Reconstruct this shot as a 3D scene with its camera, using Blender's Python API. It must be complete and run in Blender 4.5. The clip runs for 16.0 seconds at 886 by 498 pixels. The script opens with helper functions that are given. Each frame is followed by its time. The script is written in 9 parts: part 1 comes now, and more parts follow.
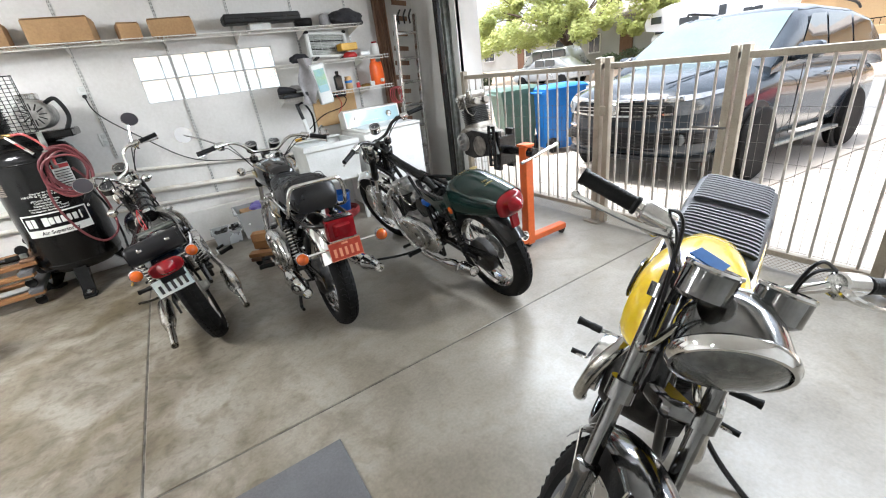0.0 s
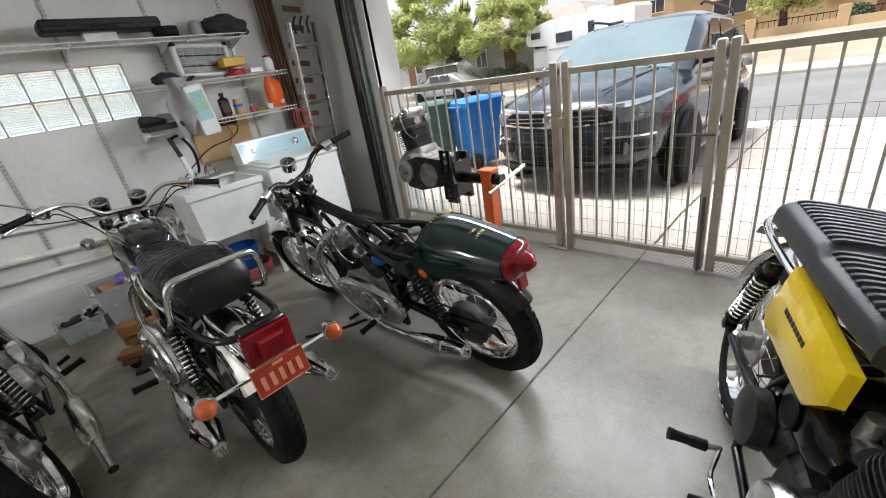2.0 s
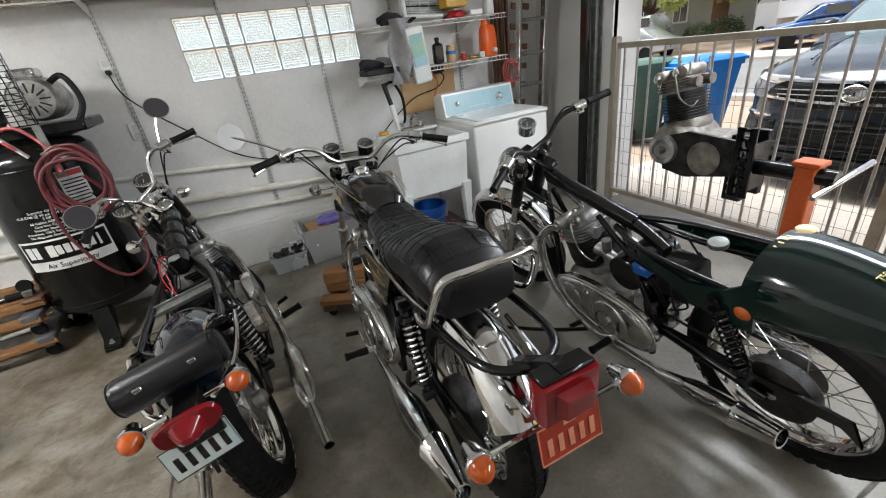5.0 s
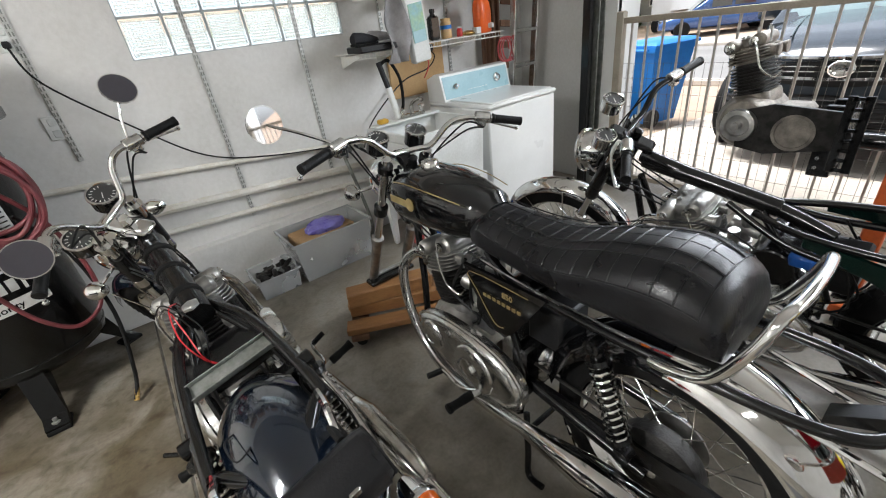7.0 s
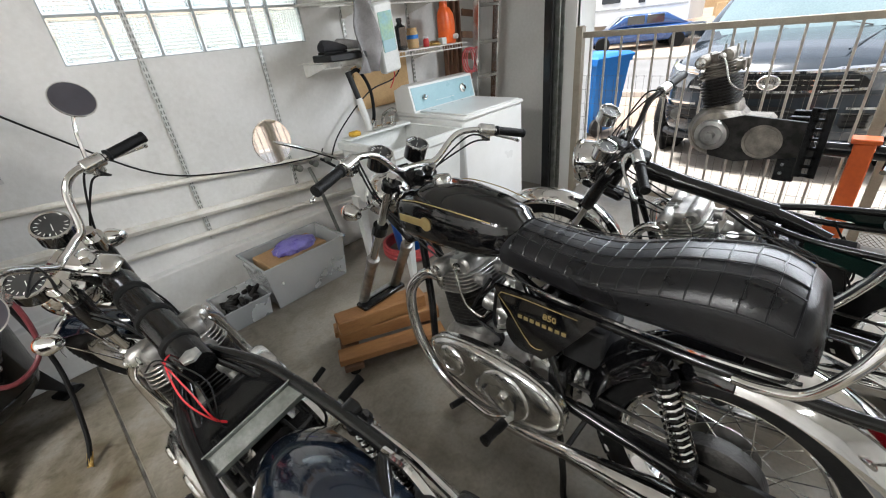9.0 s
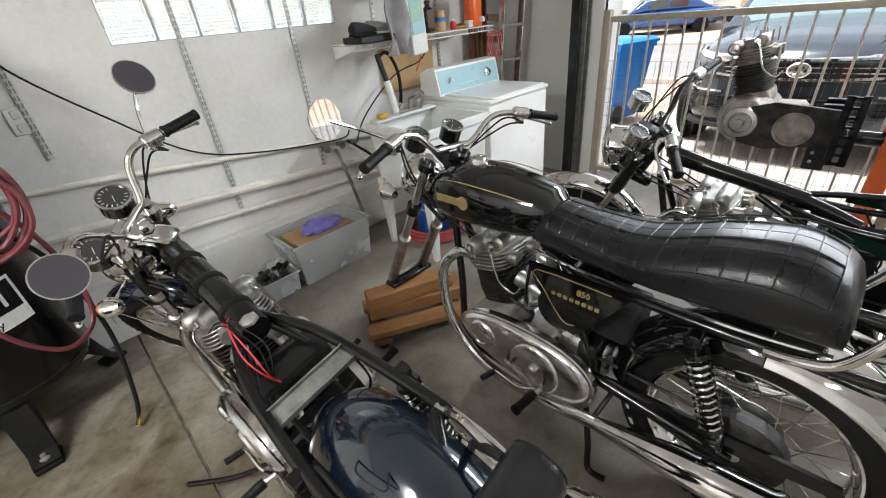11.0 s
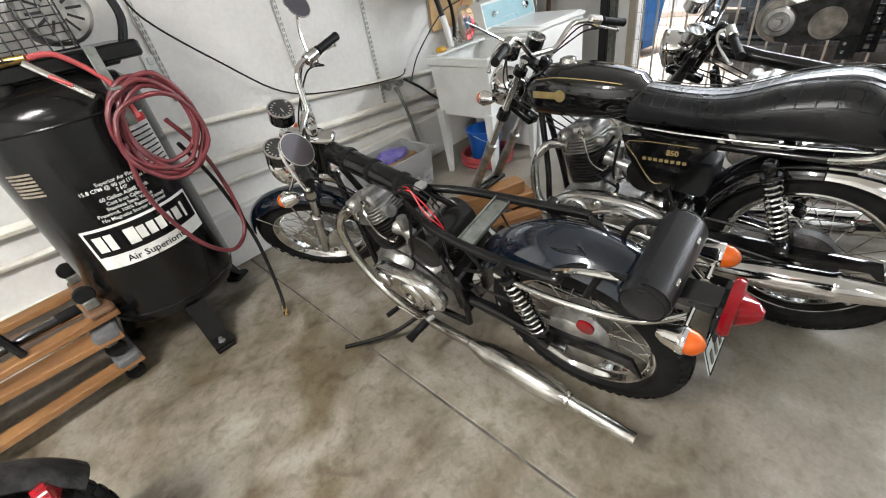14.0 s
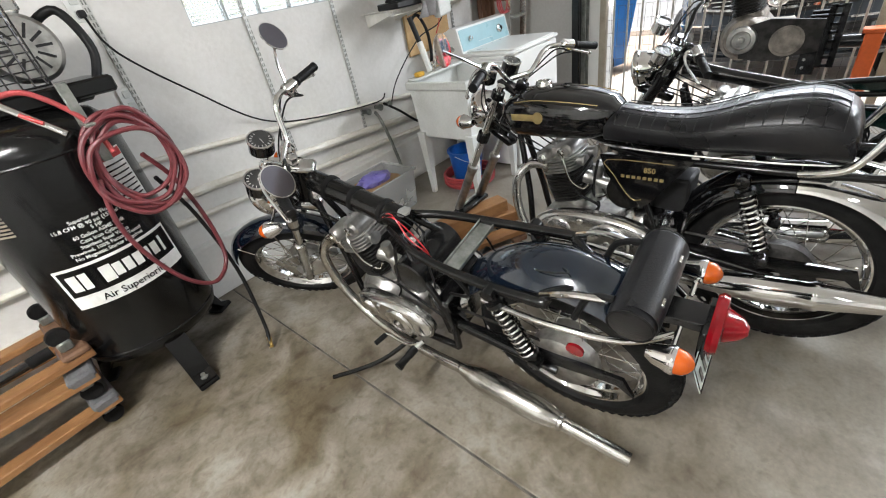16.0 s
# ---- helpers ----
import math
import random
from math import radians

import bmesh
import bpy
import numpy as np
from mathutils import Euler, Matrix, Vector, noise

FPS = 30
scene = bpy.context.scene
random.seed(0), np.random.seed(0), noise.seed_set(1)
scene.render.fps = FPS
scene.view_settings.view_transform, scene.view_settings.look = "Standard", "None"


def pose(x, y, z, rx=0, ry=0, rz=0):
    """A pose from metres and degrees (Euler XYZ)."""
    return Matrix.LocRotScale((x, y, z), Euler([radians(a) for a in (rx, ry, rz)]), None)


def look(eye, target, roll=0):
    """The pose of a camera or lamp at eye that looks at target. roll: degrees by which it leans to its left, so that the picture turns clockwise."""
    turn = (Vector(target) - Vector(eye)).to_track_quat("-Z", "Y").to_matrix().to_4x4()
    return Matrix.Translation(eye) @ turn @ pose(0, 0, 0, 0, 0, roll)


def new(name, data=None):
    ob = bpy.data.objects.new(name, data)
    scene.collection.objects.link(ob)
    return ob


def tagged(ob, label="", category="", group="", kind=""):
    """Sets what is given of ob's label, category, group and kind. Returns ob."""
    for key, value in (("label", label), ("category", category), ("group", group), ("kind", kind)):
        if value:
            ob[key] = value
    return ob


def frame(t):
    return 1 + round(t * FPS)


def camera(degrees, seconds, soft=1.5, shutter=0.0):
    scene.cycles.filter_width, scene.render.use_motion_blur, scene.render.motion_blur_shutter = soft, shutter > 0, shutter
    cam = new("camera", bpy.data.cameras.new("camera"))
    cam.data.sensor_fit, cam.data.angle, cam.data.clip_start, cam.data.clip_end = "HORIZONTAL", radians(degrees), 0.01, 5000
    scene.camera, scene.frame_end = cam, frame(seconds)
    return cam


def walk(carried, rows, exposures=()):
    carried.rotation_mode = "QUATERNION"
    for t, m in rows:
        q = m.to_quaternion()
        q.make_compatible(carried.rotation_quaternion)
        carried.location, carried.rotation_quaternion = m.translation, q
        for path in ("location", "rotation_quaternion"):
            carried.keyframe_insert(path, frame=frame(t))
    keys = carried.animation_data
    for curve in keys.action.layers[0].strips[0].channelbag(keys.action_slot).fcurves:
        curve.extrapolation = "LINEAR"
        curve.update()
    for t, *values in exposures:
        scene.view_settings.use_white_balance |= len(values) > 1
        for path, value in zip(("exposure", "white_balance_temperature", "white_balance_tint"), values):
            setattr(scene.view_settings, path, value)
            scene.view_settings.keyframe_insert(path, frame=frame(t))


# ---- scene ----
cam = camera(94.6, 16.0, soft=1.1)
PATH = [
    (0, (0.262, 0.403, 1.43), (1.185, 1.978, 0.614), -7.6),
    (0.5, (0.322, 0.567, 1.428), (1.485, 1.967, 0.598), -6.5),
    (1, (0.346, 0.735, 1.429), (1.534, 2.111, 0.595), -8.0),
    (1.5, (0.451, 0.922, 1.434), (1.667, 2.29, 0.629), -9.5),
    (2, (0.491, 1.171, 1.418), (1.761, 2.49, 0.613), -9.6),
    (2.5, (0.511, 1.425, 1.429), (1.798, 2.712, 0.601), -9.9),
    (3, (0.614, 1.596, 1.421), (1.905, 2.875, 0.584), -10.2),
    (3.5, (0.635, 1.683, 1.437), (1.925, 2.962, 0.602), -10.2),
    (4, (0.598, 1.689, 1.443), (1.876, 2.993, 0.626), -9.3),
    (4.5, (0.514, 1.775, 1.459), (1.535, 3.287, 0.639), -8.7),
    (5, (0.367, 1.835, 1.434), (1.077, 3.485, 0.554), -8.1),
    (5.2, (0.323, 1.88, 1.42), (0.988, 3.535, 0.517), -7.7),
    (7.3, (-0.014, 2.614, 1.403), (1.048, 4.006, 0.438), -8.0),
    (7.5, (-0.005, 2.676, 1.409), (1.092, 4.035, 0.436), -8.2),
    (8, (-0.048, 2.757, 1.413), (1.123, 4.055, 0.442), -8.1),
    (10.5, (-0.195, 2.763, 1.442), (1.054, 4.009, 0.5), -5.4),
    (11, (-0.237, 2.779, 1.434), (0.93, 4.057, 0.432), -5.8),
    (11.5, (-0.352, 2.737, 1.4), (0.681, 4.043, 0.293), -6.5),
    (12, (-0.483, 2.648, 1.358), (0.424, 3.963, 0.155), -8.1),
    (12.5, (-0.622, 2.658, 1.383), (0.301, 3.965, 0.183), -9.7),
    (13, (-0.812, 2.759, 1.378), (0.18, 4.028, 0.192), -10.1),
    (13.5, (-0.854, 2.768, 1.392), (0.187, 4.036, 0.247), -10.7),
    (14, (-0.859, 2.78, 1.389), (0.216, 4.023, 0.25), -10.8),
    (14.5, (-0.853, 2.788, 1.39), (0.256, 4.017, 0.268), -10.9),
    (15, (-0.847, 2.79, 1.396), (0.289, 4.01, 0.29), -11.2),
    (15.5, (-0.841, 2.789, 1.399), (0.313, 4.0, 0.304), -11.4),
    (16, (-0.84, 2.79, 1.407), (0.322, 4.006, 0.326), -11.6),
]
EXPOSURE = ((0.0, 1.66, 6000, 10), (0.5, 1.17, 6000, 10), (1.5, 0.96, 6120, 10), (3.5, 0.93, 6160, 10), (5.0, 0.92, 6150, 10), (8.0, 1.3, 6150, 10), (11.0, 1.36, 6200, 10), (14.5, 1.5, 6250, 10), (16.0, 1.48, 6200, 10))
walk(cam, [(t, look(eye, target, roll)) for t, eye, target, roll in PATH], exposures=EXPOSURE)

# ---- world and light ----
world = bpy.data.worlds.new("sky")
scene.world = world
world.use_nodes = True
wn = world.node_tree.nodes
sky = wn.new("ShaderNodeTexSky")
sky.sky_type = 'NISHITA'
sky.sun_disc = False
sky.sun_elevation, sky.sun_rotation = radians(70), radians(338)
sky.air_density, sky.dust_density = 1.0, 3.0
wn["Background"].inputs[1].default_value = 0.15
soft_sky = wn.new("ShaderNodeHueSaturation")
soft_sky.inputs["Saturation"].default_value = 0.25
world.node_tree.links.new(sky.outputs[0], soft_sky.inputs["Color"])
world.node_tree.links.new(soft_sky.outputs[0], wn["Background"].inputs[0])
sun = new("sun", bpy.data.lights.new("sun", 'SUN'))
sun.data.energy, sun.data.angle, sun.data.color = 4.3, radians(25), (1.0, 0.96, 0.9)
sun.matrix_world = look((-4, 10, 30), (0, 0, 0))
for lx, ly in ((-2.0, 1.0), (-2.0, 3.3)):
    tube_lamp = new("ceiling_light_glow", bpy.data.lights.new("ceiling_light_glow", 'AREA'))
    tube_lamp.data.shape, tube_lamp.data.size, tube_lamp.data.size_y = 'RECTANGLE', 1.2, 0.12
    tube_lamp.data.energy, tube_lamp.data.color = (27.0 if ly > 2 else 3.0), (1.0, 0.97, 0.92)
    tube_lamp.matrix_world = look((lx, ly, 2.5), (lx, ly, 0))

# Added area lamp under the header, out of view, standing in for sky light.
opening_lamp = new("opening_skylight", bpy.data.lights.new("opening_skylight", 'AREA'))
opening_lamp.data.shape, opening_lamp.data.size, opening_lamp.data.size_y = 'RECTANGLE', 4.6, 0.17
opening_lamp.data.energy, opening_lamp.data.color = 60.0, (0.95, 0.98, 1.0)
opening_lamp.matrix_world = look((3.34, 1.5, 2.02), (0.6, 1.2, 0.0))

# ---- materials ----
def mk(name, c1, c2=None, scale=6.0, rough=0.5, metal=0.0, bump=0.0, bscale=60.0, coat=0.0, rvar=0.12, fine=0.25, stretch=(1, 1, 1), obj_random=0.0, spec=0.5):
    """Two-scale noise material: c1 to c2 in broad patches, fine grain over it."""
    m = bpy.data.materials.new(name)
    m.use_nodes = True
    n, l = m.node_tree.nodes, m.node_tree.links
    b = n["Principled BSDF"]
    c2 = c2 or tuple(min(1, v * 0.8) for v in c1)
    co = n.new("ShaderNodeTexCoord")
    mp = n.new("ShaderNodeMapping")
    mp.inputs["Scale"].default_value = stretch
    l.new(co.outputs["Object"], mp.inputs["Vector"])
    big = n.new("ShaderNodeTexNoise")
    big.inputs["Scale"].default_value, big.inputs["Detail"].default_value = scale, 5
    small = n.new("ShaderNodeTexNoise")
    small.inputs["Scale"].default_value, small.inputs["Detail"].default_value = bscale, 4
    for tex in (big, small):
        l.new(mp.outputs[0], tex.inputs["Vector"])
    ramp = n.new("ShaderNodeValToRGB")
    ramp.color_ramp.elements[0].position, ramp.color_ramp.elements[1].position = 0.35, 0.68
    ramp.color_ramp.elements[0].color, ramp.color_ramp.elements[1].color = (*c1, 1), (*c2, 1)
    l.new(big.outputs["Fac"], ramp.inputs[0])
    mix = n.new("ShaderNodeMix")
    mix.data_type, mix.blend_type = 'RGBA', 'OVERLAY'
    mix.inputs["Factor"].default_value = fine
    l.new(ramp.outputs[0], mix.inputs["A"])
    l.new(small.outputs["Fac"], mix.inputs["B"])
    last = mix.outputs["Result"]
    if obj_random:
        oi = n.new("ShaderNodeObjectInfo")
        mr0 = n.new("ShaderNodeMapRange")
        mr0.inputs["To Min"].default_value, mr0.inputs["To Max"].default_value = 1 - obj_random, 1 + obj_random
        hs = n.new("ShaderNodeHueSaturation")
        l.new(oi.outputs["Random"], mr0.inputs["Value"])
        l.new(mr0.outputs[0], hs.inputs["Value"])
        l.new(last, hs.inputs["Color"])
        last = hs.outputs[0]
    l.new(last, b.inputs["Base Color"])
    mr = n.new("ShaderNodeMapRange")
    mr.inputs["To Min"].default_value, mr.inputs["To Max"].default_value = max(0.02, rough - rvar), min(1, rough + rvar)
    l.new(big.outputs["Fac"], mr.inputs["Value"])
    l.new(mr.outputs[0], b.inputs["Roughness"])
    b.inputs["Metallic"].default_value = metal
    b.inputs["Specular IOR Level"].default_value = spec
    b.inputs["Coat Weight"].default_value = coat
    b.inputs["Coat Roughness"].default_value = 0.04
    if bump:
        bp = n.new("ShaderNodeBump")
        bp.inputs["Strength"].default_value, bp.inputs["Distance"].default_value = bump, 0.01
        l.new(small.outputs["Fac"], bp.inputs["Height"])
        l.new(bp.outputs[0], b.inputs["Normal"])
    return m


def glass(name, color, rough=0.03, ior=1.45):
    m = bpy.data.materials.new(name)
    m.use_nodes = True
    b = m.node_tree.nodes["Principled BSDF"]
    b.inputs["Base Color"].default_value = (*color, 1)
    b.inputs["Roughness"].default_value, b.inputs["IOR"].default_value, b.inputs["Transmission Weight"].default_value = rough, ior, 1.0
    return m


chrome = mk("chrome", (0.8, 0.8, 0.79), (0.66, 0.65, 0.63), 14, 0.07, 1.0, rvar=0.05, fine=0.12)
old_chrome = mk("old_chrome", (0.62, 0.61, 0.58), (0.42, 0.4, 0.36), 22, 0.2, 1.0, rvar=0.12, fine=0.25)
alloy = mk("polished_alloy", (0.8, 0.8, 0.78), (0.56, 0.555, 0.54), 16, 0.21, 1.0, 0.05, 90, rvar=0.14)
dull_alloy = mk("dull_alloy", (0.3, 0.27, 0.23), (0.13, 0.115, 0.1), 18, 0.5, 0.6, 0.2, 140)
# Chrome with dim reflections painted in as a darker base colour.
dark_chrome = mk("dim_chrome", (0.22, 0.22, 0.22), (0.14, 0.14, 0.135), 18, 0.12, 1.0, rvar=0.06, fine=0.2)
cast = mk("cast_alloy", (0.52, 0.51, 0.485), (0.25, 0.245, 0.23), 20, 0.38, 0.9, 0.15, 160)
dirty_iron = mk("oily_iron", (0.014, 0.013, 0.012), (0.045, 0.042, 0.039), 26, 0.45, 0.5, 0.2, 150, spec=0.3)
black_paint = mk("black_enamel", (0.003, 0.003, 0.0034), (0.005, 0.005, 0.0055), 8, 0.08, 0.0, coat=0.6, rvar=0.04, spec=0.5)
frame_black = mk("frame_black", (0.004, 0.004, 0.0043), (0.008, 0.0078, 0.0075), 18, 0.2, 0.0, spec=0.45)
rubber = mk("rubber", (0.006, 0.006, 0.006), (0.014, 0.0135, 0.013), 20, 0.7, 0.0, 0.15, 140, spec=0.14)
grip_rubber = mk("grip_rubber", (0.005, 0.005, 0.005), (0.01, 0.01, 0.01), 30, 0.5, 0.0, 0.3, 200, spec=0.18)
vinyl = mk("black_vinyl", (0.007, 0.007, 0.008), (0.012, 0.012, 0.0135), 9, 0.3, 0.0, 0.1, 220, spec=0.4)
grey_vinyl = mk("slate_vinyl", (0.018, 0.021, 0.026), (0.03, 0.034, 0.04), 9, 0.45, 0.0, 0.12, 200, spec=0.4)
green_paint = mk("racing_green", (0.002, 0.012, 0.0095), (0.0035, 0.019, 0.015), 5, 0.13, 0.0, coat=0.4, rvar=0.05, spec=0.4)
blue_paint = mk("midnight_blue", (0.003, 0.006, 0.013), (0.005, 0.011, 0.022), 5, 0.14, 0.2, coat=1.0, rvar=0.05)
yellow_paint = mk("yellow_gelcoat", (0.8, 0.57, 0.014), (0.72, 0.49, 0.012), 6, 0.2, 0.0, coat=0.6, rvar=0.06)
gold = mk("gold_leaf", (0.5, 0.39, 0.17), (0.4, 0.3, 0.13), 30, 0.35, 0.6)
red_lens = mk("red_lens", (0.22, 0.004, 0.008), (0.15, 0.002, 0.005), 10, 0.1, 0.0, coat=0.4, rvar=0.04, fine=0.1, spec=0.3)
amber_lens = mk("amber_lens", (0.54, 0.095, 0.004), (0.4, 0.065, 0.003), 20, 0.12, 0.0, coat=0.5, rvar=0.05, fine=0.1)
lens_clear = mk("headlamp_lens", (0.2, 0.205, 0.2), (0.12, 0.125, 0.12), 30, 0.1, 0.6, 0.3, 90, coat=0.5)
dial = mk("dial_face", (0.02, 0.02, 0.02), (0.03, 0.03, 0.03), 10, 0.3)
white_paint = mk("white_enamel", (0.8, 0.8, 0.78), (0.74, 0.74, 0.71), 3, 0.3, 0.0, coat=0.3, rvar=0.08, fine=0.1)
off_white = mk("white_marks", (0.75, 0.75, 0.72), (0.66, 0.66, 0.62), 20, 0.5)
plastic_white = mk("white_plastic", (0.72, 0.73, 0.71), (0.6, 0.61, 0.58), 4, 0.42, 0.0, 0.05, 80)
wall_paint = mk("wall_paint", (0.69, 0.68, 0.655), (0.6, 0.59, 0.56), 1.6, 0.62, 0.0, 0.12, 45, fine=0.18)
ceil_paint = mk("ceiling_paint", (0.78, 0.77, 0.74), (0.72, 0.71, 0.68), 1.2, 0.75, 0.0, 0.12, 40)
pipe_paint = mk("painted_pipe", (0.72, 0.7, 0.64), (0.62, 0.58, 0.5), 9, 0.5, 0.0, 0.1, 70)
mortar_grey = mk("mortar_grey", (0.42, 0.45, 0.45), (0.34, 0.37, 0.37), 20, 0.85, 0.0, 0.2, 90)
zinc = mk("zinc_strip", (0.5, 0.5, 0.48), (0.36, 0.36, 0.34), 18, 0.42, 0.8)
pale_zinc = mk("pale_zinc", (0.6, 0.6, 0.58), (0.5, 0.5, 0.48), 18, 0.45, 0.3)
galv = mk("galvanised", (0.3, 0.31, 0.29), (0.18, 0.19, 0.17), 24, 0.48, 0.75, 0.1, 120)
wire_white = mk("white_wire", (0.78, 0.77, 0.73), (0.68, 0.66, 0.6), 14, 0.4)
wood = mk("pine_wood", (0.31, 0.155, 0.055), (0.2, 0.09, 0.03), 3, 0.62, 0.0, 0.25, 40, stretch=(1, 4, 4))
dark_wood = mk("dark_wood", (0.12, 0.06, 0.032), (0.19, 0.1, 0.055), 4, 0.7, 0.0, 0.25, 40, stretch=(8, 8, 1))
card = mk("cardboard", (0.4, 0.25, 0.12), (0.32, 0.19, 0.09), 3, 0.85, 0.0, 0.1, 60)
board = mk("particle_board", (0.55, 0.37, 0.18), (0.47, 0.3, 0.14), 5, 0.8, 0.0, 0.2, 120)
compressor_black = mk("tank_black", (0.003, 0.003, 0.0034), (0.007, 0.0068, 0.0065), 4, 0.2, 0.0, 0.05, 50, coat=0.1, spec=0.3)
hose_red = mk("maroon_hose", (0.16, 0.03, 0.035), (0.11, 0.02, 0.025), 12, 0.45, 0.0, 0.1, 120)
red_rubber = mk("red_hose", (0.42, 0.06, 0.06), (0.3, 0.04, 0.045), 12, 0.5, 0.0, 0.1, 120)
wire_red = mk("red_wire", (0.6, 0.02, 0.03), (0.5, 0.015, 0.02), 12, 0.4)
cable_black = mk("black_cable", (0.006, 0.006, 0.006), (0.013, 0.0125, 0.012), 12, 0.5, spec=0.2)
brass = mk("brass", (0.62, 0.42, 0.14), (0.45, 0.29, 0.1), 22, 0.3, 1.0)
orange_paint = mk("orange_paint", (0.6, 0.11, 0.015), (0.5, 0.085, 0.012), 8, 0.38, 0.0, coat=0.2)
orange_plastic = mk("orange_plastic", (0.75, 0.12, 0.015), (0.62, 0.09, 0.01), 6, 0.35)
aqua_panel = mk("aqua_panel", (0.36, 0.55, 0.6), (0.32, 0.5, 0.55), 4, 0.3, 0.0, coat=0.3, fine=0.1)
bucket_blue = mk("blue_plastic", (0.01, 0.1, 0.42), (0.008, 0.08, 0.34), 5, 0.38)
bin_blue = mk("bin_blue", (0.012, 0.16, 0.5), (0.01, 0.13, 0.42), 4, 0.45, 0.0, 0.08, 60)
bin_green = mk("bin_green", (0.05, 0.1, 0.075), (0.06, 0.12, 0.09), 4, 0.5, 0.0, 0.08, 60)
tub_clear = mk("frosted_tub", (0.86, 0.88, 0.88), (0.8, 0.82, 0.83), 5, 0.25)
tub_clear.node_tree.nodes["Principled BSDF"].inputs["Transmission Weight"].default_value = 0.65
yellow_plastic = mk("yellow_plastic", (0.62, 0.36, 0.03), (0.5, 0.28, 0.02), 8, 0.5)
grey_cloth = mk("grey_cloth", (0.33, 0.32, 0.32), (0.22, 0.21, 0.21), 12, 0.9, 0.0, 0.3, 160)
black_cloth = mk("black_cloth", (0.015, 0.015, 0.018), (0.03, 0.03, 0.033), 12, 0.9, 0.0, 0.3, 140)
fence_paint = mk("fence_beige", (0.38, 0.335, 0.265), (0.3, 0.26, 0.2), 9, 0.42, 0.0, 0.06, 120)
fence_bar = mk("fence_bar_grey", (0.52, 0.49, 0.44), (0.4, 0.37, 0.33), 12, 0.4, 0.15)
wire_dark = mk("dark_wire", (0.1, 0.095, 0.085), (0.16, 0.15, 0.14), 20, 0.5, 0.5)
mesh_tan = mk("expanded_mesh", (0.33, 0.28, 0.22), (0.25, 0.21, 0.17), 20, 0.5, 0.2)
mat_grey = mk("grey_mat", (0.09, 0.09, 0.095), (0.12, 0.12, 0.125), 5, 0.85, 0.0, 0.25, 120)
blue_tape = mk("blue_tape", (0.02, 0.16, 0.5), (0.018, 0.13, 0.42), 8, 0.6)
mirror_glass = mk("mirror_glass", (0.82, 0.82, 0.84), (0.78, 0.78, 0.8), 3, 0.03, 1.0, rvar=0.01, fine=0.0)
# Mirror glass darkened in colour, standing in for a dim reflection.
dim_mirror = mk("dim_mirror", (0.2, 0.195, 0.23), (0.17, 0.165, 0.2), 3, 0.04, 1.0, rvar=0.01, fine=0.0)
car_paint = mk("steel_blue_black", (0.02, 0.027, 0.036), (0.027, 0.036, 0.046), 3, 0.16, 0.0, coat=0.35, rvar=0.03, spec=0.4)
car_glass = mk("car_glass", (0.03, 0.045, 0.05), (0.035, 0.05, 0.055), 2, 0.05, 0.0, coat=1.0, rvar=0.02)
screen_shade = mk("windscreen_glass", (0.12, 0.165, 0.175), (0.15, 0.195, 0.205), 1.2, 0.12, 0.0, coat=0.1, rvar=0.03, spec=0.3)
car_lamp = mk("car_lamp", (0.1, 0.11, 0.12), (0.2, 0.21, 0.22), 12, 0.15, 0.2, 0.2, 60, spec=0.2)
car_plastic = mk("car_plastic", (0.01, 0.01, 0.0105), (0.018, 0.018, 0.0185), 10, 0.5, 0.0, 0.1, 90, spec=0.3)
asphalt = mk("asphalt", (0.17, 0.165, 0.16), (0.13, 0.127, 0.122), 0.5, 0.85, 0.0, 0.3, 30)
drive = mk("driveway_concrete", (0.5, 0.45, 0.385), (0.42, 0.37, 0.315), 0.8, 0.8, 0.0, 0.2, 40)
gravel = mk("gravel_yard", (0.32, 0.24, 0.18), (0.24, 0.18, 0.13), 0.6, 0.95, 0.0, 0.6, 24)
tan_stucco = mk("tan_stucco", (0.5, 0.36, 0.2), (0.44, 0.31, 0.17), 0.8, 0.9, 0.0, 0.3, 20)
grey_stucco = mk("grey_stucco", (0.42, 0.42, 0.4), (0.36, 0.36, 0.34), 0.8, 0.9, 0.0, 0.3, 20)
roof_mat = mk("roof_shingle", (0.27, 0.23, 0.2), (0.2, 0.17, 0.15), 1.5, 0.9, 0.0, 0.4, 12)
dark_glass = mk("house_glass", (0.03, 0.035, 0.04), (0.05, 0.055, 0.06), 1, 0.1, coat=0.6)
rv_white = mk("camper_white", (0.78, 0.78, 0.76), (0.72, 0.72, 0.7), 1, 0.35)
blue_car_paint = mk("blue_truck_paint", (0.02, 0.08, 0.25), (0.016, 0.06, 0.2), 2, 0.25, 0.3, coat=1.0)
silver_car_paint = mk("silver_paint", (0.45, 0.46, 0.46), (0.4, 0.41, 0.41), 2, 0.3, 0.5, coat=1.0)
red_car_paint = mk("red_car_paint", (0.4, 0.015, 0.02), (0.34, 0.012, 0.016), 2, 0.25, 0.1, coat=1.0)
bark = mk("bark", (0.09, 0.06, 0.045), (0.13, 0.09, 0.065), 6, 0.95, 0.0, 0.6, 30)
leaf = mk("leaf_yellow_green", (0.46, 0.48, 0.17), (0.3, 0.34, 0.11), 0.7, 0.7, obj_random=0.15)
leaf_nodes, leaf_links = leaf.node_tree.nodes, leaf.node_tree.links
leaf_thin = leaf_nodes.new("ShaderNodeBsdfTranslucent")
leaf_thin.inputs["Color"].default_value = (0.48, 0.5, 0.18, 1)
leaf_mix = leaf_nodes.new("ShaderNodeMixShader")
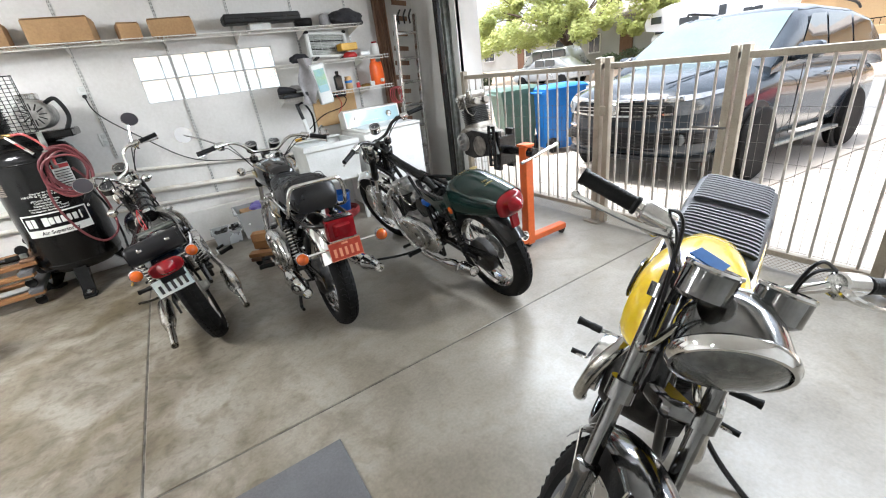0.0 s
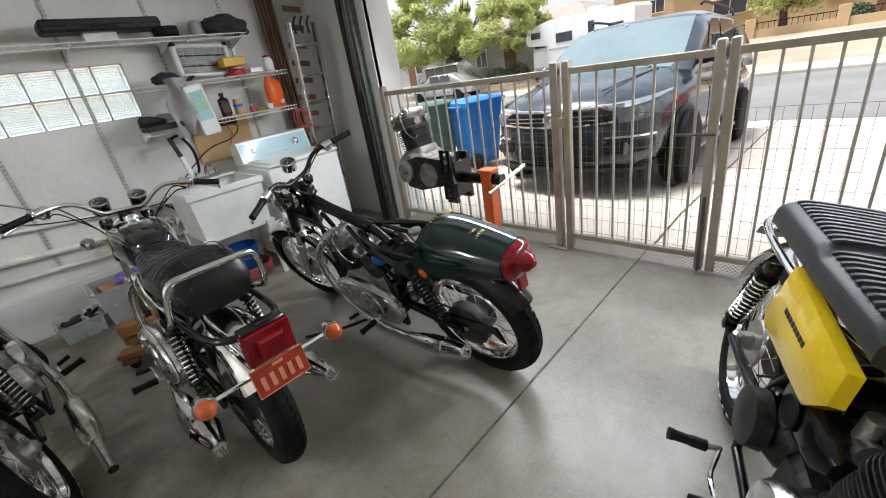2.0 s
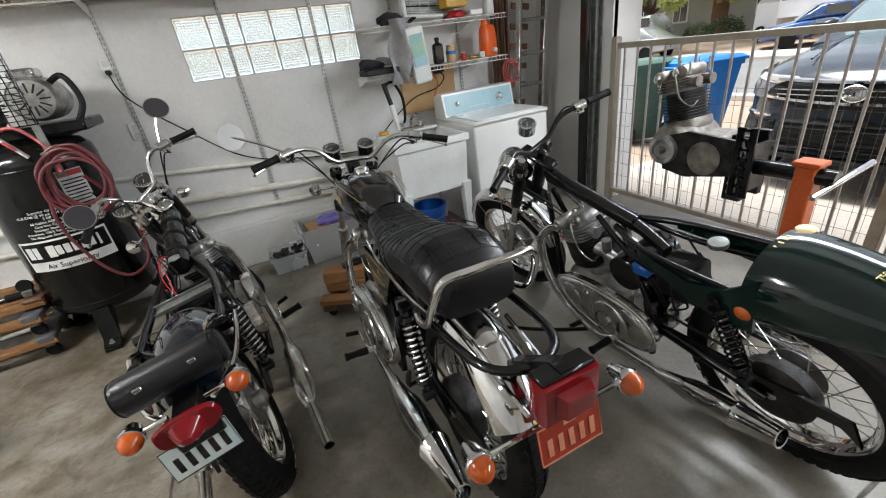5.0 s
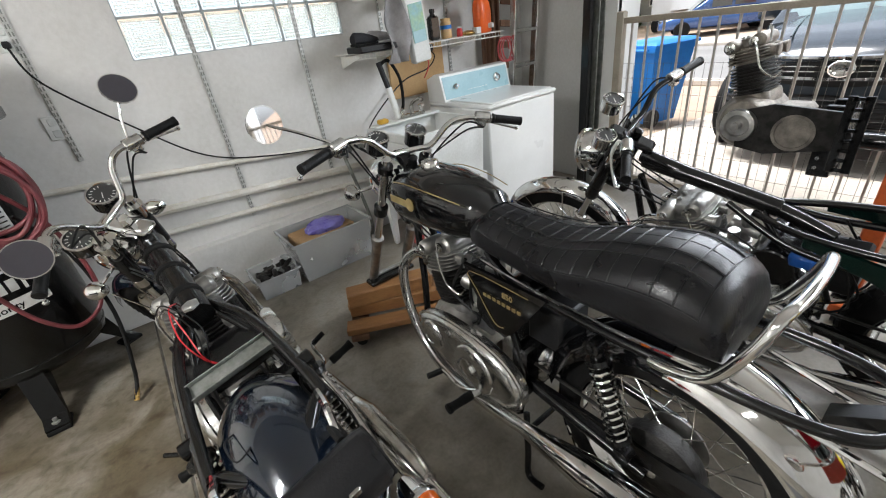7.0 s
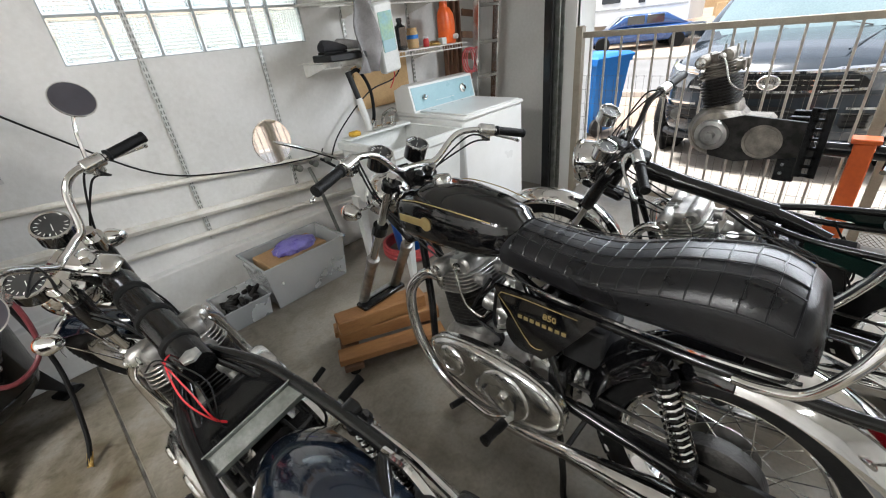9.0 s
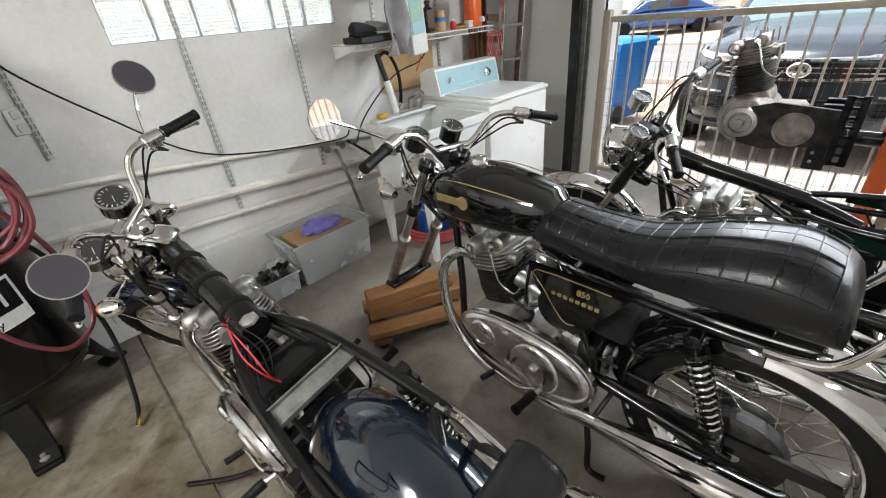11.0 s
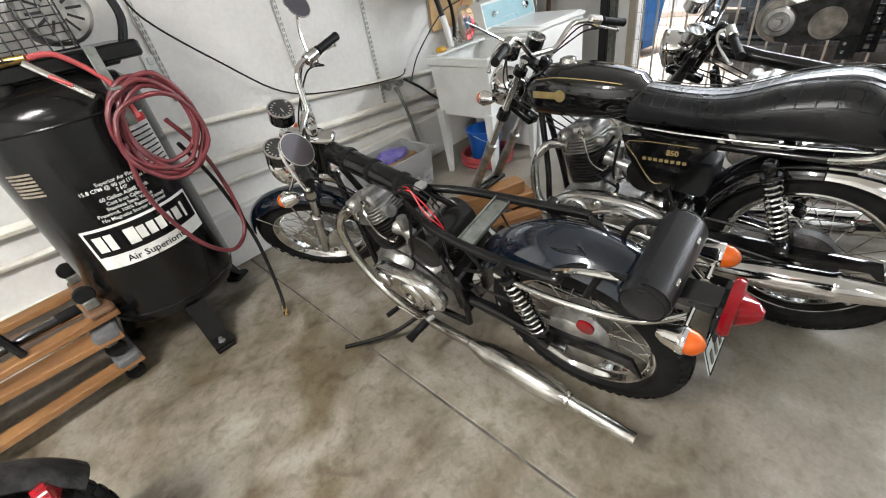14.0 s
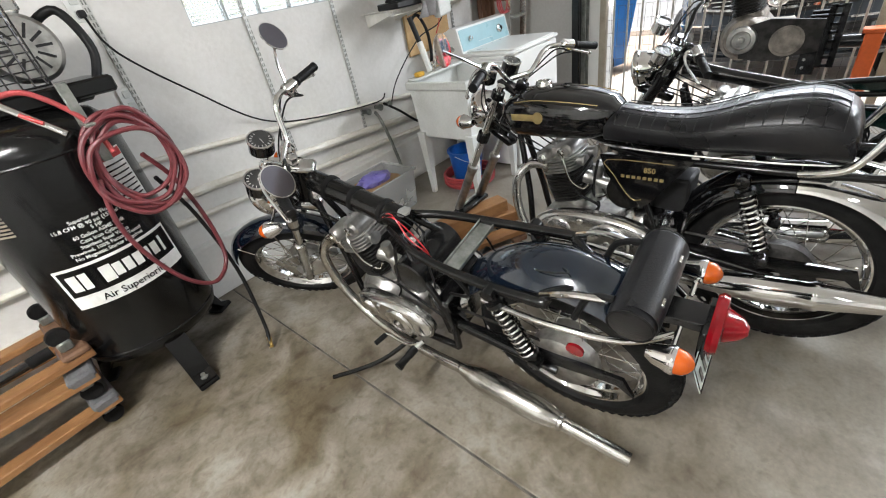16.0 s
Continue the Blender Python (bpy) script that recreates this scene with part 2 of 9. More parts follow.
leaf_mix.inputs[0].default_value = 0.45
leaf_links.new(leaf_nodes["Principled BSDF"].outputs[0], leaf_mix.inputs[1])
leaf_links.new(leaf_thin.outputs[0], leaf_mix.inputs[2])
leaf_links.new(leaf_mix.outputs[0], leaf_nodes["Material Output"].inputs["Surface"])
shrub_leaf = mk("shrub_leaf", (0.05, 0.075, 0.025), (0.035, 0.05, 0.018), 3, 0.8)
plate_teal = mk("plate_pale", (0.55, 0.66, 0.66), (0.68, 0.7, 0.64), 9, 0.45)
plate_peach = mk("plate_peach", (0.72, 0.3, 0.17), (0.6, 0.22, 0.12), 12, 0.45)
plate_red = mk("plate_orange", (0.36, 0.045, 0.022), (0.29, 0.032, 0.017), 9, 0.4, spec=0.3)
crimson = mk("crimson_mark", (0.4, 0.015, 0.015), (0.34, 0.01, 0.012), 20, 0.45)
paper = mk("label_paper", (0.62, 0.63, 0.6), (0.5, 0.52, 0.5), 14, 0.6)
leaf_label = mk("green_label", (0.35, 0.5, 0.25), (0.25, 0.45, 0.5), 16, 0.5)


def glow(name, strength):
    m = mk(name, (0.9, 0.9, 0.88), (0.86, 0.86, 0.84), 4, 0.4)
    b = m.node_tree.nodes["Principled BSDF"]
    b.inputs["Emission Color"].default_value, b.inputs["Emission Strength"].default_value = (1.0, 0.97, 0.92, 1), strength
    return m


tube_glow, tube_dim = glow("lit_tube", 62.0), glow("weak_tube", 5.0)


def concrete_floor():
    """Sealed garage slab: cloudy grey-beige, brown blotches thickest in the working bay, where they also carry its
    dimness, fine speckle.
    """
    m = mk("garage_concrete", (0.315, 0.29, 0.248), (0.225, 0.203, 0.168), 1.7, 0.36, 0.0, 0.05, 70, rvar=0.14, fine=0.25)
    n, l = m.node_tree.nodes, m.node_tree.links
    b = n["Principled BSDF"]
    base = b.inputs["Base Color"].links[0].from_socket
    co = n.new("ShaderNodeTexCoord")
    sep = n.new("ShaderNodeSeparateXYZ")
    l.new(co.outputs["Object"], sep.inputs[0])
    # Staining grows towards the bay; part of it paints the bay's dimmer light.
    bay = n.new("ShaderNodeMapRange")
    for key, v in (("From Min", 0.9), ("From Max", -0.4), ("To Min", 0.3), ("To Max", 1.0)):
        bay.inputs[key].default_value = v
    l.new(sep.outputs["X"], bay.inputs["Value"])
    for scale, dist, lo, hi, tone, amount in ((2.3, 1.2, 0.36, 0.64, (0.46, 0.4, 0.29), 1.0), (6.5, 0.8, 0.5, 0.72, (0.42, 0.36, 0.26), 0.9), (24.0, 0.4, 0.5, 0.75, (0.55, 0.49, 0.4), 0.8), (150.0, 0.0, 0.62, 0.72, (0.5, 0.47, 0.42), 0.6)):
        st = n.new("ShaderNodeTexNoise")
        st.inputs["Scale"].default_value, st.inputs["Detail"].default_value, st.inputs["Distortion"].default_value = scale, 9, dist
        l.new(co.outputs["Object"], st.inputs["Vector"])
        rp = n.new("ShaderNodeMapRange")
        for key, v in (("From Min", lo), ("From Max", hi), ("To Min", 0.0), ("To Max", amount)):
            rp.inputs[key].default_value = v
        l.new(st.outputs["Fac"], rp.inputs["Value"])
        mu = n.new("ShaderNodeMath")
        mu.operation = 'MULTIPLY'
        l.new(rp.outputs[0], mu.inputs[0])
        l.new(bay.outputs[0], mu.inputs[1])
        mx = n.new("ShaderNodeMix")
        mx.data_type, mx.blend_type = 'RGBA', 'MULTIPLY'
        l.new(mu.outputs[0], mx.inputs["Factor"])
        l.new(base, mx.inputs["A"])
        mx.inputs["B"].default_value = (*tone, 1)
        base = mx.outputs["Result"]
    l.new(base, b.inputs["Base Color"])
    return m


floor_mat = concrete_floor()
joint_mat = mk("joint_fill", (0.05, 0.046, 0.04), (0.16, 0.15, 0.13), 14, 0.9, 0.0, 0.3, 90)
block_glass = glass("block_glass", (0.9, 0.96, 0.95), 0.18)


# ---- mesh helpers ----
def link(name, bm, mat, parent=None, label="", smooth=True, angle=40):
    me = bpy.data.meshes.new(name)
    bm.normal_update()
    bm.to_mesh(me)
    bm.free()
    if smooth:
        me.shade_smooth()
        me.set_sharp_from_angle(angle=radians(angle))
    me.materials.append(mat)
    ob = new(name, me)
    if parent is not None:
        ob.parent = parent
    if label:
        tagged(ob, label)
    return ob


part = link


def thing(name, m, label, category, group="", kind=""):
    ob = new(name)
    ob.empty_display_size = 0.1
    ob.matrix_world = m
    return tagged(ob, label, category, group, kind)


def solo(name, bm, mat, label, category, group="", kind="", smooth=True, m=None):
    ob = link(name, bm, mat, None, "", smooth)
    if m is not None:
        ob.matrix_world = m
    return tagged(ob, label, category, group, kind)


def curve_pts(pts, res=6, closed=False):
    """Catmull-Rom through the points."""
    p = [Vector(q) for q in pts]
    n = len(p)
    if n < 3:
        return p
    out = []
    for i in range(n if closed else n - 1):
        a, b, c, d = (p[(i + k) % n] if closed else p[min(max(i + k, 0), n - 1)] for k in (-1, 0, 1, 2))
        for s in range(res):
            t = s / res
            out.append(0.5 * (2 * b + (c - a) * t + (2 * a - 5 * b + 4 * c - d) * t * t + (3 * b - a - 3 * c + d) * t ** 3))
    if not closed:
        out.append(p[-1])
    return out


def tube(pts, r, n=8, res=6, closed=False, bm=None, m=None):
    """A round tube through the points; r is one radius or one per given point."""
    bm = bm or bmesh.new()
    radii = None if isinstance(r, (int, float)) else list(r)
    c = curve_pts(pts, res, closed)
    k = len(c)
    up, rings = None, []
    for i, p in enumerate(c):
        t = (c[(i + 1) % k] - c[i - 1]) if closed else (c[min(i + 1, k - 1)] - c[max(i - 1, 0)])
        t.normalize()
        if up is None:
            up = t.orthogonal().normalized()
        up = (up - t * up.dot(t)).normalized()
        w = t.cross(up)
        if radii is None:
            rad = r
        else:
            f = i / max(1, k - 1) * (len(radii) - 1)
            j = min(int(f), len(radii) - 2)
            rad = radii[j] + (radii[j + 1] - radii[j]) * (f - j)
        ring = []
        for a in range(n):
            ang = 2 * math.pi * a / n
            q = p + (up * math.cos(ang) + w * math.sin(ang)) * rad
            ring.append(bm.verts.new(m @ q if m else q))
        rings.append(ring)
    for i in range(k if closed else k - 1):
        a, b = rings[i], rings[(i + 1) % k]
        for j in range(n):
            bm.faces.new((a[j], a[(j + 1) % n], b[(j + 1) % n], b[j]))
    if not closed:
        bm.faces.new(rings[0][::-1])
        bm.faces.new(rings[-1])
    return bm


def lathe(profile, n=24, m=None, bm=None, closed=False):
    """Revolve (radius, height) pairs round z; closed joins the last to the first."""
    bm = bm or bmesh.new()
    rings = []
    for r, z in profile:
        if r < 1e-5:
            v = Vector((0, 0, z))
            rings.append([bm.verts.new(m @ v if m else v)])
        else:
            ring = []
            for a in range(n):
                v = Vector((r * math.cos(2 * math.pi * a / n), r * math.sin(2 * math.pi * a / n), z))
                ring.append(bm.verts.new(m @ v if m else v))
            rings.append(ring)
    for i in range(len(rings) if closed else len(rings) - 1):
        a, b = rings[i], rings[(i + 1) % len(rings)]
        for j in range(n):
            q = [a[j % len(a)], a[(j + 1) % len(a)], b[(j + 1) % len(b)], b[j % len(b)]]
            u = []
            for v in q:
                if v not in u:
                    u.append(v)
            if len(u) > 2:
                bm.faces.new(u)
    if not closed:
        for ring, rev in ((rings[0], True), (rings[-1], False)):
            if len(ring) > 2:
                bm.faces.new(ring[::-1] if rev else ring)
    return bm


def along(a, b):
    """The matrix that lays the z axis from a towards b."""
    a, b = Vector(a), Vector(b)
    return Matrix.Translation(a) @ (b - a).to_track_quat('Z', 'Y').to_matrix().to_4x4()


def rod(a, b, r, n=10, bm=None, r2=None):
    d = (Vector(b) - Vector(a)).length
    return lathe([(r, 0), (r2 if r2 is not None else r, d)], n, along(a, b), bm)


def box(cx, cy, cz, sx, sy, sz, bevel=0.0, bm=None, m=None):
    """A box with chamfered edges, built face by face."""
    bm = bm or bmesh.new()
    h, e = (sx / 2, sy / 2, sz / 2), min(bevel, sx / 2.01, sy / 2.01, sz / 2.01)
    mm = (m or Matrix()) @ Matrix.Translation((cx, cy, cz))
    if e <= 0:
        v = [bm.verts.new(mm @ Vector((x * h[0], y * h[1], z * h[2]))) for x in (-1, 1) for y in (-1, 1) for z in (-1, 1)]
        for f in ((0, 1, 3, 2), (4, 6, 7, 5), (0, 4, 5, 1), (2, 3, 7, 6), (0, 2, 6, 4), (1, 5, 7, 3)):
            bm.faces.new([v[i] for i in f])
        return bm
    v = {}
    for s in ((x, y, z) for x in (-1, 1) for y in (-1, 1) for z in (-1, 1)):
        for ax in range(3):
            v[s, ax] = bm.verts.new(mm @ Vector([s[i] * (h[i] if i == ax else h[i] - e) for i in range(3)]))
    def face(keys, out):
        vs = [v[k] for k in keys]
        nrm = (vs[1].co - vs[0].co).cross(vs[2].co - vs[1].co)
        bm.faces.new(vs if nrm.dot(mm.to_3x3() @ Vector(out)) > 0 else vs[::-1])
    for ax in range(3):
        b, c = (ax + 1) % 3, (ax + 2) % 3
        for s in (-1, 1):
            keys = []
            for p, q in ((-1, -1), (1, -1), (1, 1), (-1, 1)):
                k = [0, 0, 0]
                k[ax], k[b], k[c] = s, p, q
                keys.append((tuple(k), ax))
            o = [0, 0, 0]
            o[ax] = s
            face(keys, o)
        for p in (-1, 1):
            for q in (-1, 1):
                k1, k2 = [0, 0, 0], [0, 0, 0]
                k1[ax], k2[ax] = -1, 1
                k1[b] = k2[b] = p
                k1[c] = k2[c] = q
                o = [0, 0, 0]
                o[b], o[c] = p, q
                face([(tuple(k1), b), (tuple(k2), b), (tuple(k2), c), (tuple(k1), c)], o)
    for s in ((x, y, z) for x in (-1, 1) for y in (-1, 1) for z in (-1, 1)):
        face([(s, 0), (s, 1), (s, 2)], s)
    return bm


def loft(rings, bm=None, m=None, caps=True, closed=True):
    """Skin over rings with the same number of points."""
    bm = bm or bmesh.new()
    vs = [[bm.verts.new(m @ Vector(p) if m else Vector(p)) for p in ring] for ring in rings]
    n = len(vs[0])
    for a, b in zip(vs, vs[1:]):
        for j in range(n if closed else n - 1):
            bm.faces.new((a[j], a[(j + 1) % n], b[(j + 1) % n], b[j]))
    if caps and closed:
        bm.faces.new(vs[0][::-1])
        bm.faces.new(vs[-1])
    bmesh.ops.recalc_face_normals(bm, faces=bm.faces)
    return bm


def super_ring(cx, hw, z0, z1, power=2.6, n=24, top_power=None, cy=0.0):
    """A rounded section across the bike at cx: half width hw, from z0 to z1."""
    out, zc, hz = [], (z0 + z1) / 2, (z1 - z0) / 2
    for i in range(n):
        a = 2 * math.pi * i / n
        c, s = math.cos(a), math.sin(a)
        p = (top_power or power) if s > 0 else power
        out.append((cx, cy + hw * math.copysign(abs(c) ** (2 / p), c), zc + hz * math.copysign(abs(s) ** (2 / p), s)))
    return out


def plate(outline, thick, m, bm=None):
    """Extrude a flat outline (u, v) by thick along the matrix's z."""
    bm = bm or bmesh.new()
    a = [bm.verts.new(m @ Vector((u, v, 0))) for u, v in outline]
    b = [bm.verts.new(m @ Vector((u, v, thick))) for u, v in outline]
    n = len(a)
    bm.faces.new(a[::-1])
    bm.faces.new(b)
    for i in range(n):
        bm.faces.new((a[i], a[(i + 1) % n], b[(i + 1) % n], b[i]))
    bmesh.ops.recalc_face_normals(bm, faces=bm.faces)
    return bm


def text_mesh(body, size, m, bm=None, extrude=0.0006, bold=0.0):
    """Lettering as mesh, in the plane of the matrix."""
    cu = bpy.data.curves.new("lettering", 'FONT')
    cu.body, cu.size, cu.extrude, cu.offset, cu.resolution_u = body, size, extrude, bold, 2
    cu.align_x, cu.align_y = 'CENTER', 'CENTER'
    ob = bpy.data.objects.new("lettering", cu)
    scene.collection.objects.link(ob)
    me = bpy.data.meshes.new_from_object(ob.evaluated_get(bpy.context.evaluated_depsgraph_get()))
    me.transform(m)
    bm = bm or bmesh.new()
    bm.from_mesh(me)
    bpy.data.meshes.remove(me)
    bpy.data.objects.remove(ob)
    bpy.data.curves.remove(cu)
    return bm


TO_Y = Matrix.Rotation(radians(-90), 4, 'X')


# ---- the garage ----
WALL_Y, WALL_X, WEST, SOUTH, TOP = 5.41, 3.2, -3.4, -1.6, 2.62
JAMB_Y, OPEN_S, HEAD = 4.44, -0.9, 2.12
WIN = (0.185, 1.43, 1.428, 1.832)


def wall_box(name, x0, x1, y0, y1, z0, z1, mat=wall_paint, label="white painted garage wall"):
    return solo(name, box((x0 + x1) / 2, (y0 + y1) / 2, (z0 + z1) / 2, x1 - x0, y1 - y0, z1 - z0), mat, label, "wall", kind="structure", smooth=False)


def window_wall():
    bm = bmesh.new()
    x0, x1, z0, z1 = WIN
    for a, b, c, d in ((WEST - 0.2, x0, 0, TOP), (x1, WALL_X + 0.2, 0, TOP), (x0, x1, 0, z0), (x0, x1, z1, TOP)):
        box((a + b) / 2, WALL_Y + 0.1, (c + d) / 2, b - a, 0.2, d - c, bm=bm)
    solo("wall_north", bm, wall_paint, "white painted garage wall with a glass block window", "wall", kind="structure", smooth=False)
    frame_ = thing("window_1", pose(0, 0, 0), "strip window of twelve ribbed glass blocks", "window", kind="structure")
    w, h = (x1 - x0) / 6, (z1 - z0) / 2
    mortar = bmesh.new()
    for i in range(7):
        box(x0 + i * w, WALL_Y + 0.03, (z0 + z1) / 2, 0.012, 0.05, z1 - z0, bm=mortar)
    for k in range(3):
        box((x0 + x1) / 2, WALL_Y + 0.03, z0 + k * h, x1 - x0, 0.046, 0.012, bm=mortar)
    link("mortar", mortar, mortar_grey, frame_, "grey mortar joints", smooth=False)
    blk = bmesh.new()
    box(0, 0, 0, w - 0.012, 0.05, h - 0.012, 0.008, blk)
    for r in range(11):
        z = (r - 5) * h * 0.08
        tube([(-w * 0.43, -0.025, z), (w * 0.43, -0.025, z)], 0.0042, 5, bm=blk)
    for r in range(11):
        x = (r - 5) * w * 0.08
        tube([(x, -0.0245, -h * 0.43), (x, -0.0245, h * 0.43)], 0.0036, 5, bm=blk)
    first = link("glass_block", blk, block_glass, frame_, "ribbed clear glass block")
    first.location = (x0 + w / 2, WALL_Y + 0.035, z0 + h / 2)
    first.visible_shadow = False
    for i in range(6):
        for k in range(2):
            if i or k:
                ob = new("glass_block", first.data)
                ob.parent, ob.location, ob.visible_shadow = frame_, (x0 + (i + 0.5) * w, WALL_Y + 0.035, z0 + (k + 0.5) * h), False


floor = thing("floor", pose(0, 0, 0), "sealed grey concrete garage floor with stains", "floor", kind="structure")
slabs = bmesh.new()
JX, JY, SILL = -0.3, 2.04, 3.42
for a, b in ((WEST, JX), (JX, SILL)):
    for c, d in ((SOUTH, JY), (JY, WALL_Y)):
        box((a + b) / 2, (c + d) / 2, -0.06, b - a - 0.01, d - c - 0.01, 0.12, 0.003, bm=slabs)
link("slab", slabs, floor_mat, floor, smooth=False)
strip = bmesh.new()
box(0, (SOUTH + WALL_Y) / 2, -0.065, 6.8, WALL_Y - SOUTH, 0.12, bm=strip)
link("joint_filler", strip, joint_mat, floor, "dark grit in the control joints", smooth=False)

window_wall()
wall_box("wall_west", WEST - 0.2, WEST, SOUTH, WALL_Y, 0, TOP)
wall_box("wall_south", WEST - 0.2, WALL_X + 0.2, SOUTH - 0.2, SOUTH, 0, TOP)
wall_box("wall_east_corner", WALL_X, WALL_X + 0.2, JAMB_Y + 0.02, WALL_Y, 0, TOP)
wall_box("wall_east_far", WALL_X, WALL_X + 0.2, SOUTH, OPEN_S, 0, TOP)
wall_box("wall_east_header", WALL_X, WALL_X + 0.2, OPEN_S, JAMB_Y + 0.02, HEAD, TOP)
solo("ceiling", box((WEST + WALL_X) / 2, (SOUTH + WALL_Y) / 2, TOP + 0.06, WALL_X - WEST + 0.8, WALL_Y - SOUTH + 0.8, 0.12), ceil_paint, "white painted garage ceiling", "ceiling", kind="structure", smooth=False)
trim = bmesh.new()
box(3.3, JAMB_Y, HEAD / 2, 0.3, 0.04, HEAD, 0.004, trim)
box(3.17, JAMB_Y + 0.06, HEAD / 2, 0.05, 0.16, HEAD, 0.004, trim)
box(3.3, (JAMB_Y + OPEN_S) / 2, HEAD + 0.02, 0.3, JAMB_Y - OPEN_S, 0.04, 0.004, trim)
solo("door_frame", trim, white_paint, "white painted timber garage door frame", "door frame", kind="structure", smooth=False)


def door_track():
    t = thing("garage_door_track", pose(0, 0, 0), "galvanised steel garage door track beside the opening", "door track", kind="structure")
    bm = bmesh.new()
    box(3.10, JAMB_Y + 0.12, 1.1, 0.075, 0.012, 2.2, 0.002, bm)
    box(3.066, JAMB_Y + 0.1, 1.1, 0.008, 0.05, 2.2, 0.002, bm)
    box(3.134, JAMB_Y + 0.1, 1.1, 0.008, 0.05, 2.2, 0.002, bm)
    link("vertical_track", bm, galv, t)
    sl = bmesh.new()
    box(3.02, JAMB_Y + 0.14, 1.1, 0.05, 0.07, 2.2, 0.006, sl)
    link("rubber_seal", sl, frame_black, t, "black rubber weather seal")
    for z in (0.35, 0.95, 1.55):
        br = bmesh.new()
        box(3.11, JAMB_Y + 0.16, z, 0.05, 0.08, 0.05, 0.003, br)
        link("bracket", br, zinc, t)
    cb = bmesh.new()
    tube([(3.0, JAMB_Y + 0.09, 2.4), (2.99, JAMB_Y + 0.1, 1.3), (3.0, JAMB_Y + 0.1, 0.2)], 0.004, 6, bm=cb)
    link("lift_cable", cb, cable_black, t)
    hz = bmesh.new()
    box(1.6, JAMB_Y + 0.12, 2.36, 3.0, 0.03, 0.06, 0.004, hz)
    link("horizontal_track", hz, galv, t)


door_track()
door = thing("garage_door", pose(0, 0, 0), "white sectional garage door, raised under the ceiling", "garage door", kind="structure")
for i in range(2):
    link("panel", box(2.9 - i * 0.36, (JAMB_Y + OPEN_S) / 2, 2.44, 0.35, JAMB_Y - OPEN_S - 0.2, 0.045, 0.012), white_paint, door, smooth=False)
for lx, ly in ((-2.0, 1.0), (-2.0, 3.3)):
    fx = thing("ceiling_light", pose(lx, ly, 2.56), "white strip light fixed under the ceiling", "ceiling light", "garage strip lights")
    link("housing", box(0, 0, 0.03, 1.25, 0.16, 0.05, 0.01), white_paint, fx)
    for s in (-1, 1):
        link("lamp_tube", rod((-0.58, s * 0.045, -0.015), (0.58, s * 0.045, -0.015), 0.013, 12), tube_glow if ly > 2 else tube_dim, fx, "glowing fluorescent tube")

# pipes, ledge and cables on the long wall
def wall_line(name, z0, z1, r, mat, label, x0=-3.0, x1=1.75, off=0.03):
    bm = tube([(x0, WALL_Y - off, z0 + (z0 - z1) * 1.2), (-0.1, WALL_Y - off, z0), (x1, WALL_Y - off, z1)], r, 8, 2)
    return solo(name, bm, mat, label, "pipe", "pipes along the wall")


wall_line("water_pipe", 0.86, 0.66, 0.016, pipe_paint, "white painted supply pipe along the wall")
wall_line("drain_pipe", 0.64, 0.5, 0.026, pipe_paint, "white painted drain pipe low on the wall")
wall_line("gas_pipe", 0.5, 0.38, 0.018, pipe_paint, "cream painted pipe low on the wall")
ledge = box(-0.6, WALL_Y - 0.035, 0.17, 5.2, 0.07, 0.34, 0.006)
solo("footing", ledge, wall_paint, "white painted concrete footing along the wall", "footing", kind="structure", smooth=False)


# ---- motorcycles ----
R_W, BASE, RAKE = 0.335, 1.44, 28.0
AX = (math.sin(radians(RAKE)), math.cos(radians(RAKE)))


